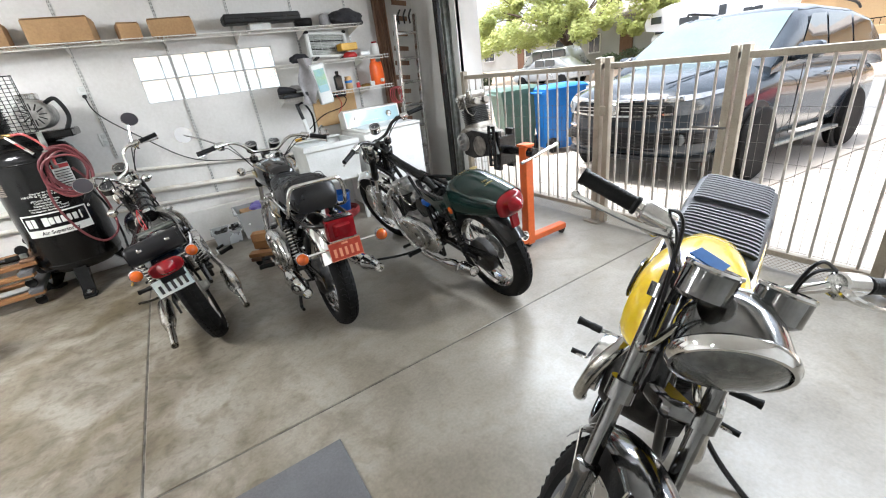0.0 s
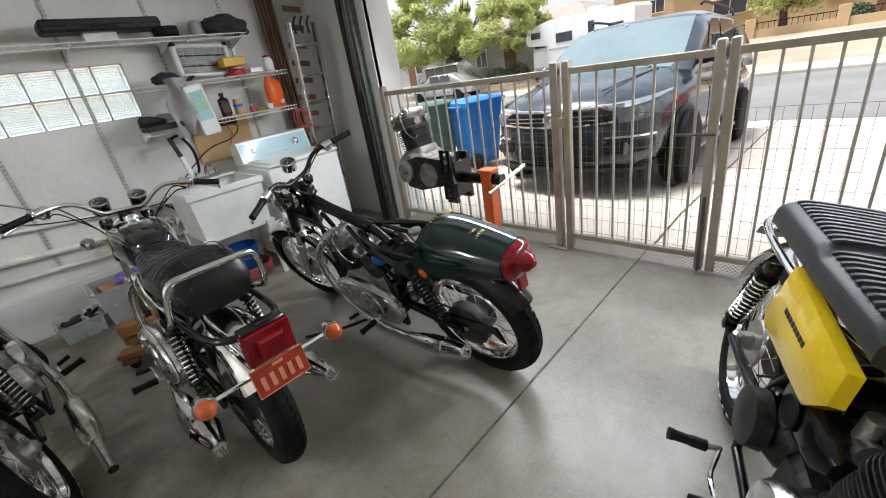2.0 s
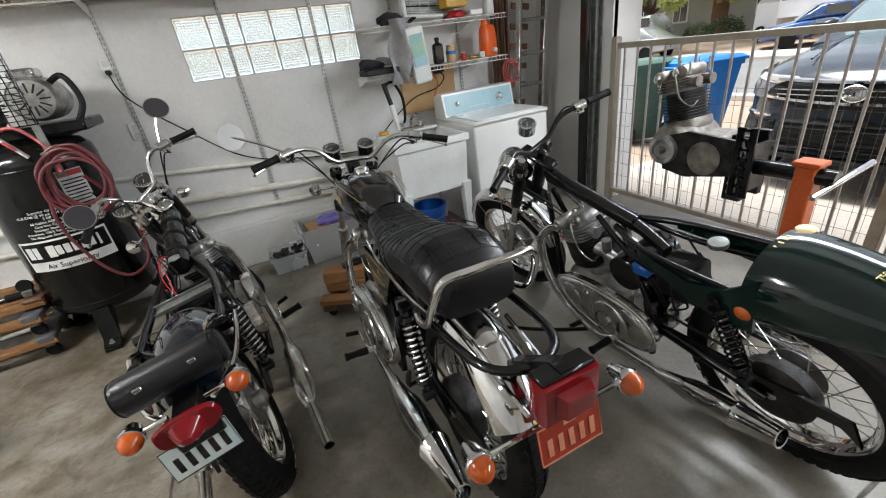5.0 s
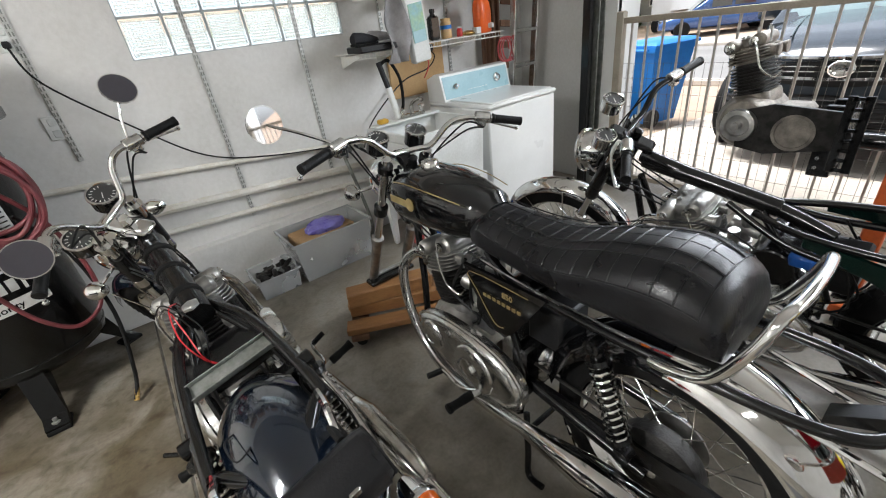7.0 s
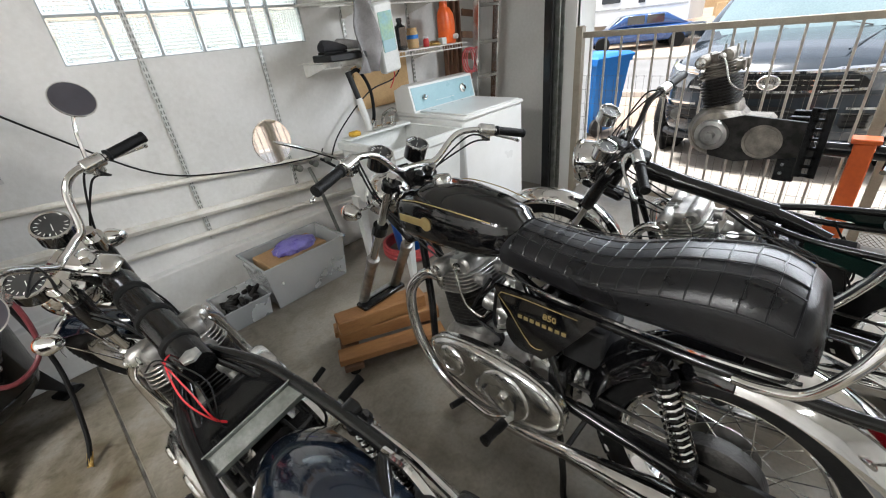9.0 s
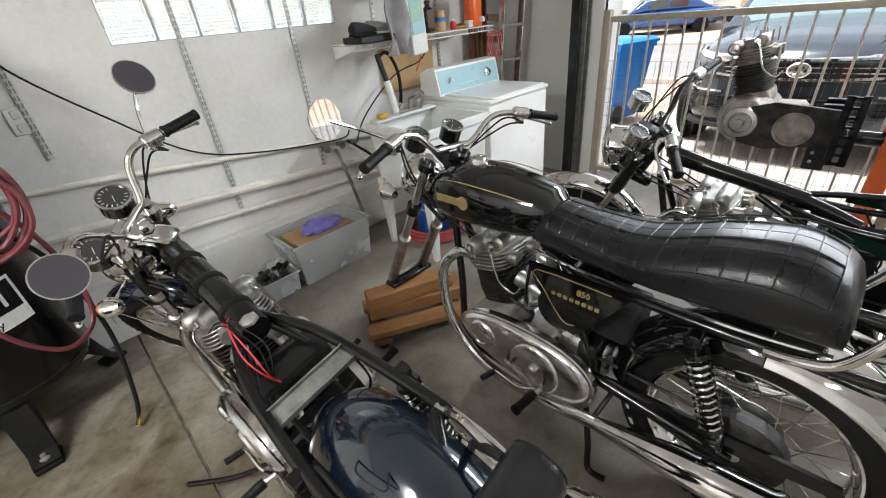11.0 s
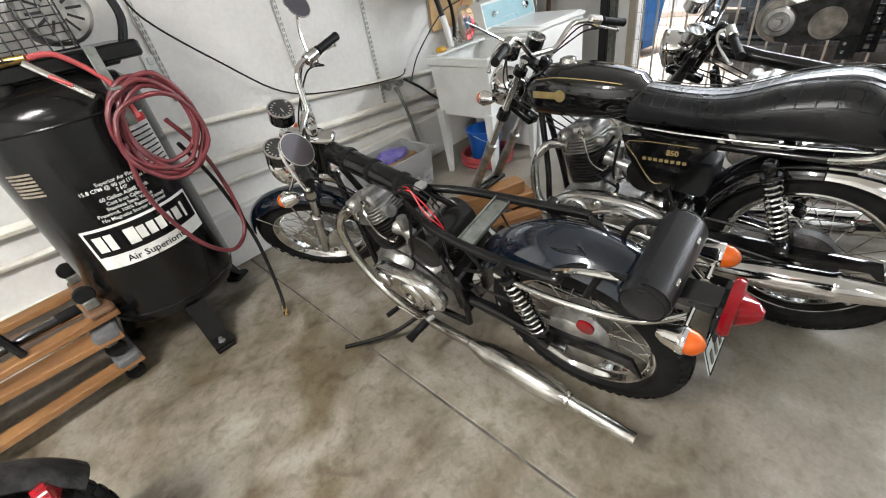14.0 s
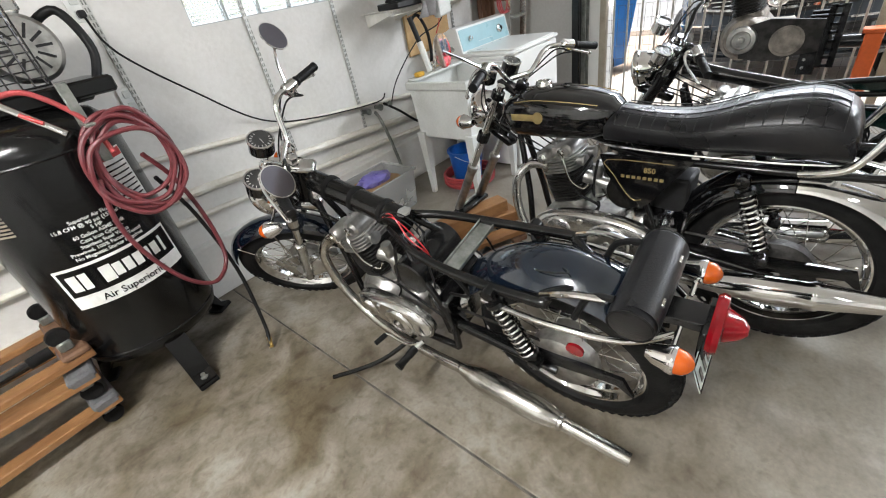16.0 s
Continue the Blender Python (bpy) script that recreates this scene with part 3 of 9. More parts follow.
def wheel(parent, at, m, spokes=36, width=0.052, drum=True, label="", dark_hub=False):
    """A wire wheel round the y axis: hub > tyre, rim, spokes."""
    mm = m @ Matrix.Translation(at) @ TO_Y
    hub = bmesh.new()
    lathe([(0.012, -0.1), (0.03, -0.085), (0.035, -0.05), (0.085, -0.045), (0.09, -0.035), (0.045, -0.03), (0.04, 0.02), (0.05, 0.03), (0.1, 0.035), (0.1, 0.055), (0.05, 0.065), (0.03, 0.085), (0.012, 0.1)] if drum else
          [(0.012, -0.09), (0.03, -0.06), (0.05, -0.03), (0.05, 0.03), (0.03, 0.06), (0.012, 0.09)], 28, mm, hub)
    h = part("wheel", hub, cast, parent, label or "spoked wheel with a chrome rim")
    tyre = bmesh.new()
    w, prof = width, []
    for i in range(15):
        a = math.pi * (i / 14) * 1.16 - math.pi * 0.08
        prof.append((R_W - 0.062 + 0.062 * math.sin(a), w * -math.cos(a)))
    prof += [(0.245, w * 0.62), (0.245, -w * 0.62)]
    lathe(prof, 64, mm, tyre, closed=True)
    for row in (-1, 0, 1):
        for k in range(54):
            a = 2 * math.pi * (k + (0.5 if row else 0)) / 54
            z = row * w * 0.56
            rr = R_W - (0.011 if row else 0.001)
            q = mm @ Matrix.Rotation(a, 4, 'Z') @ Matrix.Translation((rr, 0, z)) @ Matrix.Rotation(radians(-34 * row), 4, 'Y') @ Matrix.Rotation(radians(18 * row), 4, 'X')
            box(0, 0, 0, 0.009, 0.026, w * 0.42, bm=tyre, m=q)
    part("tyre", tyre, rubber, h, "black rubber tyre with a block tread")
    for s in (-1, 1):
        ring = bmesh.new()
        for k in range(5):
            a0 = 2 * math.pi * (k + 0.12 * s) / 30 + (0 if s > 0 else 1.2)
            q = mm @ Matrix.Rotation(a0, 4, 'Z') @ Matrix.Translation((0.298, 0, s * (w * 0.93))) @ Matrix.Rotation(radians(s * 28), 4, 'Y')
            box(0, 0, 0, 0.013, 0.02, 0.003, bm=ring, m=q)
        part("sidewall_mark", ring, off_white, h, "small white moulded marks")
    rim = bmesh.new()
    lathe([(0.25, w * 0.72), (0.243, w * 0.74), (0.236, w * 0.6), (0.232, w * 0.35), (0.222, w * 0.2), (0.222, -w * 0.2), (0.232, -w * 0.35), (0.236, -w * 0.6), (0.243, -w * 0.74), (0.25, -w * 0.72)], 64, mm, rim, closed=True)
    part("rim", rim, chrome, h, "chromed steel rim")
    shared = []
    for s in (-1, 1):
        for lean in (-1, 1):
            bm = bmesh.new()
            rod((0.082 * math.cos(lean * 0.75), 0.082 * math.sin(lean * 0.75), s * 0.042), (0.228, 0, s * 0.008), 0.0018, 5, bm)
            me = bpy.data.meshes.new("spoke")
            bm.to_mesh(me)
            bm.free()
            me.materials.append(old_chrome)
            shared.append(me)
    for k in range(spokes):
        sp = new("spoke", shared[k % 4])
        sp.parent = h
        sp.matrix_local = mm @ Matrix.Rotation(2 * math.pi * k / spokes, 4, 'Z')
    return h


def fender(parent, at, r, a0, a1, hw, mat, m, label, depth=0.035, name="mudguard", parent_part=None):
    """A rolled guard over a wheel: degrees from straight ahead over the top."""
    rings = []
    for i in range(29):
        a = radians(a0 + (a1 - a0) * i / 28)
        outer, inner = [], []
        for j in range(11):
            u = -1 + 2 * j / 10
            dr = -depth * abs(u) ** 2.1
            for lst, t in ((outer, 0.0), (inner, 0.003)):
                rr = r + dr - t
                lst.append((at[0] + rr * math.cos(a), u * hw, at[2] + rr * math.sin(a)))
        rings.append(outer + inner[::-1])
    return part(name, loft(rings, m=m), mat, parent if parent_part is None else parent_part, label)


def spring_bm(a, b, r, turns, wire, bm=None, m=None):
    a, b = Vector(a), Vector(b)
    q = along(a, b)
    d = (b - a).length
    pts = [q @ Vector((r * math.cos(2 * math.pi * turns * i / (turns * 10)), r * math.sin(2 * math.pi * turns * i / (turns * 10)), d * i / (turns * 10))) for i in range(turns * 10 + 1)]
    return tube(pts, wire, 6, 1, bm=bm, m=m)


def shock(parent, top, bot, spring_mat, body_mat=frame_black):
    t, b = Vector(top), Vector(bot)
    d = b - t
    body = bmesh.new()
    rod(t, t + d * 0.3, 0.018, 12, body)
    rod(t + d * 0.25, b, 0.014, 12, body)
    lathe([(0.03, 0), (0.032, 0.012), (0.026, 0.02)], 14, along(t + d * 0.1, b), body)
    lathe([(0.03, 0), (0.032, 0.01), (0.02, 0.02)], 14, along(t + d * 0.82, b), body)
    for p in (t, b):
        lathe([(0.012, -0.022), (0.021, -0.018), (0.021, 0.018), (0.012, 0.022)], 14, Matrix.Translation(p) @ TO_Y, body)
    s = part("shock_absorber", body, body_mat, parent, "rear shock absorber with exposed spring")
    part("spring", spring_bm(t + d * 0.12, t + d * 0.85, 0.026, 11, 0.0042), spring_mat, s, "coil spring")


def steer_m(angle):
    """Turn about the steering head."""
    p = Vector((1.075, 0, 0.86))
    axis = Vector((-AX[0], 0, AX[1]))
    return Matrix.Translation(p) @ Matrix.Rotation(radians(angle), 4, axis) @ Matrix.Translation(-p)


def fork_x(z):
    return 1.455 - (z - 0.30) * math.tan(radians(RAKE))


def signal(parent, at, out, m=None):
    """Bullet turn signal pointing backwards (-x) or forwards, on a stalk."""
    m = m or Matrix()
    x, y, z = at
    d = -1 if out < 0 else 1
    q = m @ Matrix.Translation(at) @ Matrix.Rotation(radians(90 * d), 4, 'Y')
    body = lathe([(0.0, -0.05), (0.014, -0.047), (0.024, -0.03), (0.03, -0.005), (0.033, 0.0), (0.033, 0.008), (0.028, 0.01)], 20, q)
    stalk = bmesh.new()
    rod((x, y * 0.35, z), (x, y, z), 0.006, 8, stalk)
    stalk.transform(m)
    s = part("turn_signal", body, chrome, parent, "chrome turn signal")
    part("stalk", stalk, chrome, s)
    lens = lathe([(0.029, 0.008), (0.03, 0.014), (0.028, 0.03), (0.02, 0.042), (0.008, 0.05), (0.0, 0.051)], 20, q)
    part("amber_lens", lens, amber_lens, s, "amber lens")
    part("lens_rim", lathe([(0.033, 0.004), (0.0345, 0.008), (0.033, 0.014), (0.029, 0.015)], 20, q), chrome, s)


def mirror(parent, base, head, face, m, r=0.055, pane=None):
    """Round mirror on a thin stem."""
    stem = tube([base, ((base[0] + head[0]) / 2 + 0.01, base[1] * 0.5 + head[1] * 0.5, base[2] * 0.45 + head[2] * 0.55), head], 0.005, 8, m=m)
    s = part("mirror", stem, chrome, parent, "round chrome mirror on a stem")
    q = m @ along(head, Vector(head) + Vector(face))
    part("shell", lathe([(0.0, -0.012), (r * 0.7, -0.009), (r, 0.0), (r, 0.004), (r - 0.003, 0.004)], 28, q), chrome, s)
    part("mirror_glass", lathe([(r - 0.003, 0.003), (r - 0.003, 0.0045), (0.0, 0.0046)], 28, q), pane or mirror_glass, s, "mirror glass")


def gauge(parent, at, tilt, m, body=black_paint, r=0.042, depth=0.055):
    q = m @ Matrix.Translation(at) @ Matrix.Rotation(radians(-tilt), 4, 'Y')
    g = part("gauge", lathe([(r * 0.8, -depth), (r, -depth + 0.008), (r, 0.0)], 28, q), body, parent, "round instrument")
    part("bezel", lathe([(r, -0.004), (r + 0.003, 0.0), (r + 0.002, 0.005), (r - 0.004, 0.006), (r - 0.004, 0.001)], 28, q), chrome, g)
    part("dial", lathe([(r - 0.004, 0.001), (0.0, 0.0012)], 28, q), dial, g, "black dial")
    ticks = bmesh.new()
    for k in range(13):
        a = radians(-130 + 260 * k / 12)
        box(0, 0, 0, 0.0022, 0.009, 0.0008, bm=ticks, m=q @ Matrix.Rotation(a, 4, 'Z') @ Matrix.Translation((0, r * 0.72, 0.002)))
    box(0, 0.009, 0, 0.002, 0.026, 0.001, bm=ticks, m=q @ Matrix.Rotation(0.7, 4, 'Z') @ Matrix.Translation((0, 0, 0.003)))
    part("dial_marks", ticks, off_white, g, "white ticks and needle")


def grip_and_lever(parent, a, b, m, side, lever=True):
    """Rubber grip from a to the bar end b, switch clamp and lever."""
    a, b = Vector(a), Vector(b)
    d = (b - a).normalized()
    L = (b - a).length
    prof = [(0.012, 0), (0.019, 0.002), (0.019, 0.008)]
    k = 0.012
    while k < L - 0.012:
        prof += [(0.0155, k), (0.0165, k + 0.004)]
        k += 0.009
    prof += [(0.0175, L - 0.008), (0.017, L - 0.001), (0.0, L)]
    q = m @ along(a, b)
    g = part("grip", lathe(prof, 14, q), grip_rubber, parent, "ribbed black rubber grip")
    clamp = lathe([(0.018, -0.07), (0.022, -0.066), (0.022, -0.012), (0.018, -0.008)], 14, q)
    box(0.0, -0.02, -0.04, 0.03, 0.03, 0.035, 0.005, clamp, q)
    part("switch_clamp", clamp, alloy, g)
    if lever:
        p0 = a - d * 0.06 + Vector((0.035, 0, -0.004))
        p3 = b - d * 0.0 + Vector((0.03, 0, -0.03))
        bm = tube([p0 - Vector((0.03, 0, 0)), p0, p0 + (p3 - p0) * 0.35 + Vector((0.02, 0, 0)), p3 + Vector((0.005, 0, 0))], [0.009, 0.009, 0.0055, 0.0055], 8, m=m)
        lathe([(0.0, -0.009), (0.007, -0.005), (0.009, 0), (0.007, 0.005), (0.0, 0.009)], 10, m @ Matrix.Translation(p3), bm)
        part("lever", bm, alloy, g, "alloy control lever")


def fin(z0, z1, hx, hy, m, power=4.0, round_=0.0, bm=None):
    """A rounded plate or block across the cylinders, from z0 to z1 along the matrix's z."""
    rings = []
    for z, k in ((z0, 1 - round_), (z0 + (z1 - z0) * 0.25, 1.0), (z1 - (z1 - z0) * 0.25, 1.0), (z1, 1 - round_)):
        ring = []
        for i in range(28):
            a = 2 * math.pi * i / 28
            c, sn = math.cos(a), math.sin(a)
            ring.append((hx * k * math.copysign(abs(c) ** (2 / power), c), hy * k * math.copysign(abs(sn) ** (2 / power), sn), z))
        rings.append(ring)
    return loft(rings, bm, m)


def engine(parent, gears=True, dark=False, off=(0, 0, 0), head_mat=None, case_mat=None):
    """Parallel twin with alloy cases; x forward, y left."""
    M = Matrix.Translation(off)
    tilt = M @ Matrix.Translation((0.78, 0, 0.44)) @ Matrix.Rotation(radians(14), 4, 'Y')
    case = lathe([(0.03, -0.14), (0.1, -0.13), (0.125, -0.09), (0.125, 0.09), (0.1, 0.13), (0.03, 0.14)], 28, M @ Matrix.Translation((0.78, 0, 0.36)) @ TO_Y)
    box(0.66, 0, 0.36, 0.2, 0.2, 0.14, 0.02, case, M)
    fin(-0.03, 0.04, 0.085, 0.105, tilt, 4.0, 0.04, case)
    e = part("engine", case, case_mat or (dirty_iron if dark else cast), parent, "parallel twin engine with finned barrels")
    head_mat = head_mat or (cast if not dark else dirty_iron)
    part("barrel", fin(0.035, 0.175, 0.06, 0.092, tilt), dirty_iron, e, "finned iron cylinder barrel")
    for k in range(9):
        part("barrel_fin", fin(0.045 + k * 0.0143, 0.0495 + k * 0.0143, 0.076 + 0.006 * min(k, 3) / 3, 0.108 + 0.006 * min(k, 3) / 3, tilt, 3.6, 0.012), dirty_iron, e)
    dome = fin(0.176, 0.245, 0.058, 0.088, tilt)
    fin(0.238, 0.285, 0.05, 0.075, tilt, 3.0, 0.12, dome)
    head = part("cylinder_head", dome, head_mat, e, "finned alloy cylinder head")
    for k in range(5):
        part("head_fin", fin(0.184 + k * 0.0125, 0.189 + k * 0.0125, 0.09 - 0.002 * k, 0.122 - 0.003 * k, tilt, 3.4, 0.012), head_mat, e)
    for k in range(5):
        part("upright_fin", box(0.058, -0.03 + k * 0.015, 0.262, 0.04, 0.0045, 0.045, 0.001, m=tilt), head_mat, head)
    for s in (-1, 1):
        part("rocker_box", lathe([(0.0, -0.052), (0.022, -0.05), (0.031, -0.04), (0.033, 0.0), (0.031, 0.04), (0.022, 0.05), (0.0, 0.052)], 18, tilt @ Matrix.Translation((0.052, s * 0.068, 0.262)) @ TO_Y), head_mat, head, "rounded exhaust rocker box")
        part("rocker_cap", lathe([(0.021, 0.0), (0.021, 0.006), (0.012, 0.009), (0.009, 0.014), (0.0, 0.014)], 14, tilt @ Matrix.Translation((0.052, s * 0.118, 0.262)) @ Matrix.Rotation(radians(-90 * s), 4, 'X')), alloy, head)
        part("spindle_cap", lathe([(0.018, 0.0), (0.018, 0.006), (0.01, 0.008), (0.0, 0.008)], 14, tilt @ Matrix.Translation((-0.03, s * 0.092, 0.268)) @ Matrix.Rotation(radians(-90 * s), 4, 'X')), alloy, head)
        part("intake_stub", lathe([(0.024, 0.0), (0.022, 0.04), (0.026, 0.042), (0.026, 0.052), (0.018, 0.053)], 16, tilt @ Matrix.Translation((-0.06, s * 0.05, 0.215)) @ Matrix.Rotation(radians(-100), 4, 'Y')), head_mat, head)
        part("exhaust_collar", lathe([(0.03, -0.012), (0.034, -0.008), (0.034, 0.008), (0.024, 0.012)], 18, M @ along((0.885, s * 0.09, 0.64), (0.97, s * 0.1, 0.635))), old_chrome, e, "finned exhaust collar")
        for x in (-0.03, 0.03):
            part("head_nut", lathe([(0.009, 0), (0.009, 0.016), (0.005, 0.02)], 6, tilt @ Matrix.Translation((x, s * 0.022, 0.276))), zinc, head)
    part("rocker_box", lathe([(0.0, -0.088), (0.02, -0.086), (0.03, -0.075), (0.032, 0.0), (0.03, 0.075), (0.02, 0.086), (0.0, 0.088)], 18, tilt @ Matrix.Translation((-0.042, 0, 0.266)) @ TO_Y), head_mat, head, "rounded inlet rocker box")
    part("oil_pipe", tube([tilt @ Vector(p) for p in ((-0.03, 0.1, 0.268), (-0.05, 0.125, 0.24), (-0.06, 0.125, 0.15), (-0.1, 0.11, 0.1), (-0.13, 0.1, 0.12))], 0.0045, 8), old_chrome, e, "bent steel oil pipe")
    if not gears:
        return e
    box_g = box(0.47, -0.02, 0.39, 0.2, 0.2, 0.17, 0.04, m=M)
    lathe([(0.04, 0), (0.085, 0.01), (0.08, 0.05), (0.02, 0.06)], 20, M @ Matrix.Translation((0.47, -0.12, 0.4)) @ Matrix.Rotation(radians(90), 4, 'X'), box_g)
    part("gearbox", box_g, dirty_iron if dark else alloy, e)
    timing = loft([[(p[0], -0.14 - t, p[2]) for p in [(0.79 + s * 0.115 * math.cos(a), 0, 0.385 + s * 0.1 * math.sin(a)) for a in [2 * math.pi * i / 20 for i in range(20)]]] for t, s in ((0, 1.0), (0.03, 1.0), (0.045, 0.9), (0.05, 0.6))], m=M)
    part("timing_cover", timing, alloy, e, "polished timing cover")
    return e


def primary_cover(parent, k=1.0, at=(0.63, 0.375)):
    """Long polished egg-shaped chaincase on the left, k times the usual size."""
    fit = Matrix.Translation((at[0], 0, at[1])) @ Matrix.Diagonal((k, 1.0, k, 1.0)) @ Matrix.Translation((-0.63, 0, -0.375))

    def outline(s):
        pts = []
        for i in range(36):
            a = 2 * math.pi * i / 36
            c, sn = math.cos(a), math.sin(a)
            x = 0.63 + 0.27 * math.copysign(abs(c) ** 0.85, c) * s
            hgt = 0.112 - 0.026 * c
            pts.append((x, hgt * math.copysign(abs(sn) ** 0.9, sn) * s + 0.375 + 0.06 * (x - 0.63)))
        return pts
    rings = [[(x, 0.14 + t, z) for x, z in outline(s)] for t, s in ((0.0, 1.0), (0.03, 1.0), (0.045, 0.96), (0.055, 0.86), (0.058, 0.6), (0.058, 0.2))]
    p = part("primary_cover", loft(rings, m=fit), alloy, parent, "polished alloy primary chaincase")
    for (x, z, r) in ((0.78, 0.39, 0.05), (0.56, 0.365, 0.085)):
        part("boss", lathe([(r + 0.012, 0.0), (r + 0.008, 0.008), (r, 0.012), (r * 0.6, 0.016), (r * 0.55, 0.013), (0.0, 0.014)], 28, fit @ Matrix.Translation((x, 0.196, z)) @ Matrix.Rotation(radians(-90), 4, 'X')), alloy, p)
    for x, y, z, r in ((0.56, 0.208, 0.365, 0.016), (0.68, 0.195, 0.45, 0.014)):
        part("inspection_cap", lathe([(r, 0), (r, 0.006), (r * 0.75, 0.009), (0.0, 0.009)], 14, fit @ Matrix.Translation((x, y, z)) @ Matrix.Rotation(radians(-90), 4, 'X')), chrome, p)
    part("cover_flange", tube([(x, 0.172, z) for x, z in outline(1.0)], 0.006, 6, 1, True, m=fit), alloy, p)


def exhaust(parent, side, end=(-0.42, 0.345), flare=0.048, tip=0.026, mat=chrome, start=0.32, tailpipe=False, header=False, lift=0.0):
    if header:
        part("exhaust_pipe", tube([(0.9, side * 0.09, 0.64), (0.97, side * 0.1, 0.635), (1.02, side * 0.14, 0.56), (1.0, side * 0.165, 0.42), (0.93, side * 0.17, 0.33)], 0.0205, 12), mat, parent, "short open header pipe")
        return
    s = side
    pipe = tube([(0.9, s * 0.09, 0.64), (0.97, s * 0.1, 0.635), (1.02, s * 0.14, 0.56), (1.0, s * 0.155, 0.4), (0.9, s * 0.165, 0.27), (0.74, s * 0.18, 0.215), (0.5, s * 0.2, 0.23 + lift * 0.5), (start, s * 0.21, 0.255 + lift)], 0.0205, 12)
    e = part("exhaust_pipe", pipe, mat, parent, "swept chrome exhaust pipe")
    a, b = (start, s * 0.21, 0.255 + lift), (end[0], s * 0.215, end[1])
    L = (Vector(b) - Vector(a)).length
    if tailpipe:
        prof = [(0.0215, 0.0), (0.028, L * 0.04), (flare, L * 0.14), (flare + 0.002, L * 0.4), (flare, L * 0.52), (0.034, L * 0.6), (0.027, L * 0.63), (0.03, L * 0.635), (0.03, L * 0.65), (0.0225, L * 0.66), (0.021, L), (0.018, L), (0.017, L * 0.9), (0.0, L * 0.9)]
        part("muffler", lathe(prof, 24, along(a, b)), mat, e, "chrome silencer with a long tailpipe")
        return
    muf = lathe([(0.0215, 0.0), (0.024, 0.02), (0.03, L * 0.12), (flare, L * 0.36), (flare + 0.001, L * 0.5), (flare, L * 0.68), (flare + 0.003, L * 0.69), (flare + 0.003, L * 0.71), (flare - 0.002, L * 0.72), (tip, L * 0.985), (tip + 0.002, L), (tip - 0.003, L), (tip - 0.004, L * 0.9), (0.0, L * 0.9)], 24, along(a, b))
    part("muffler", muf, mat, e, "chrome tapered silencer")


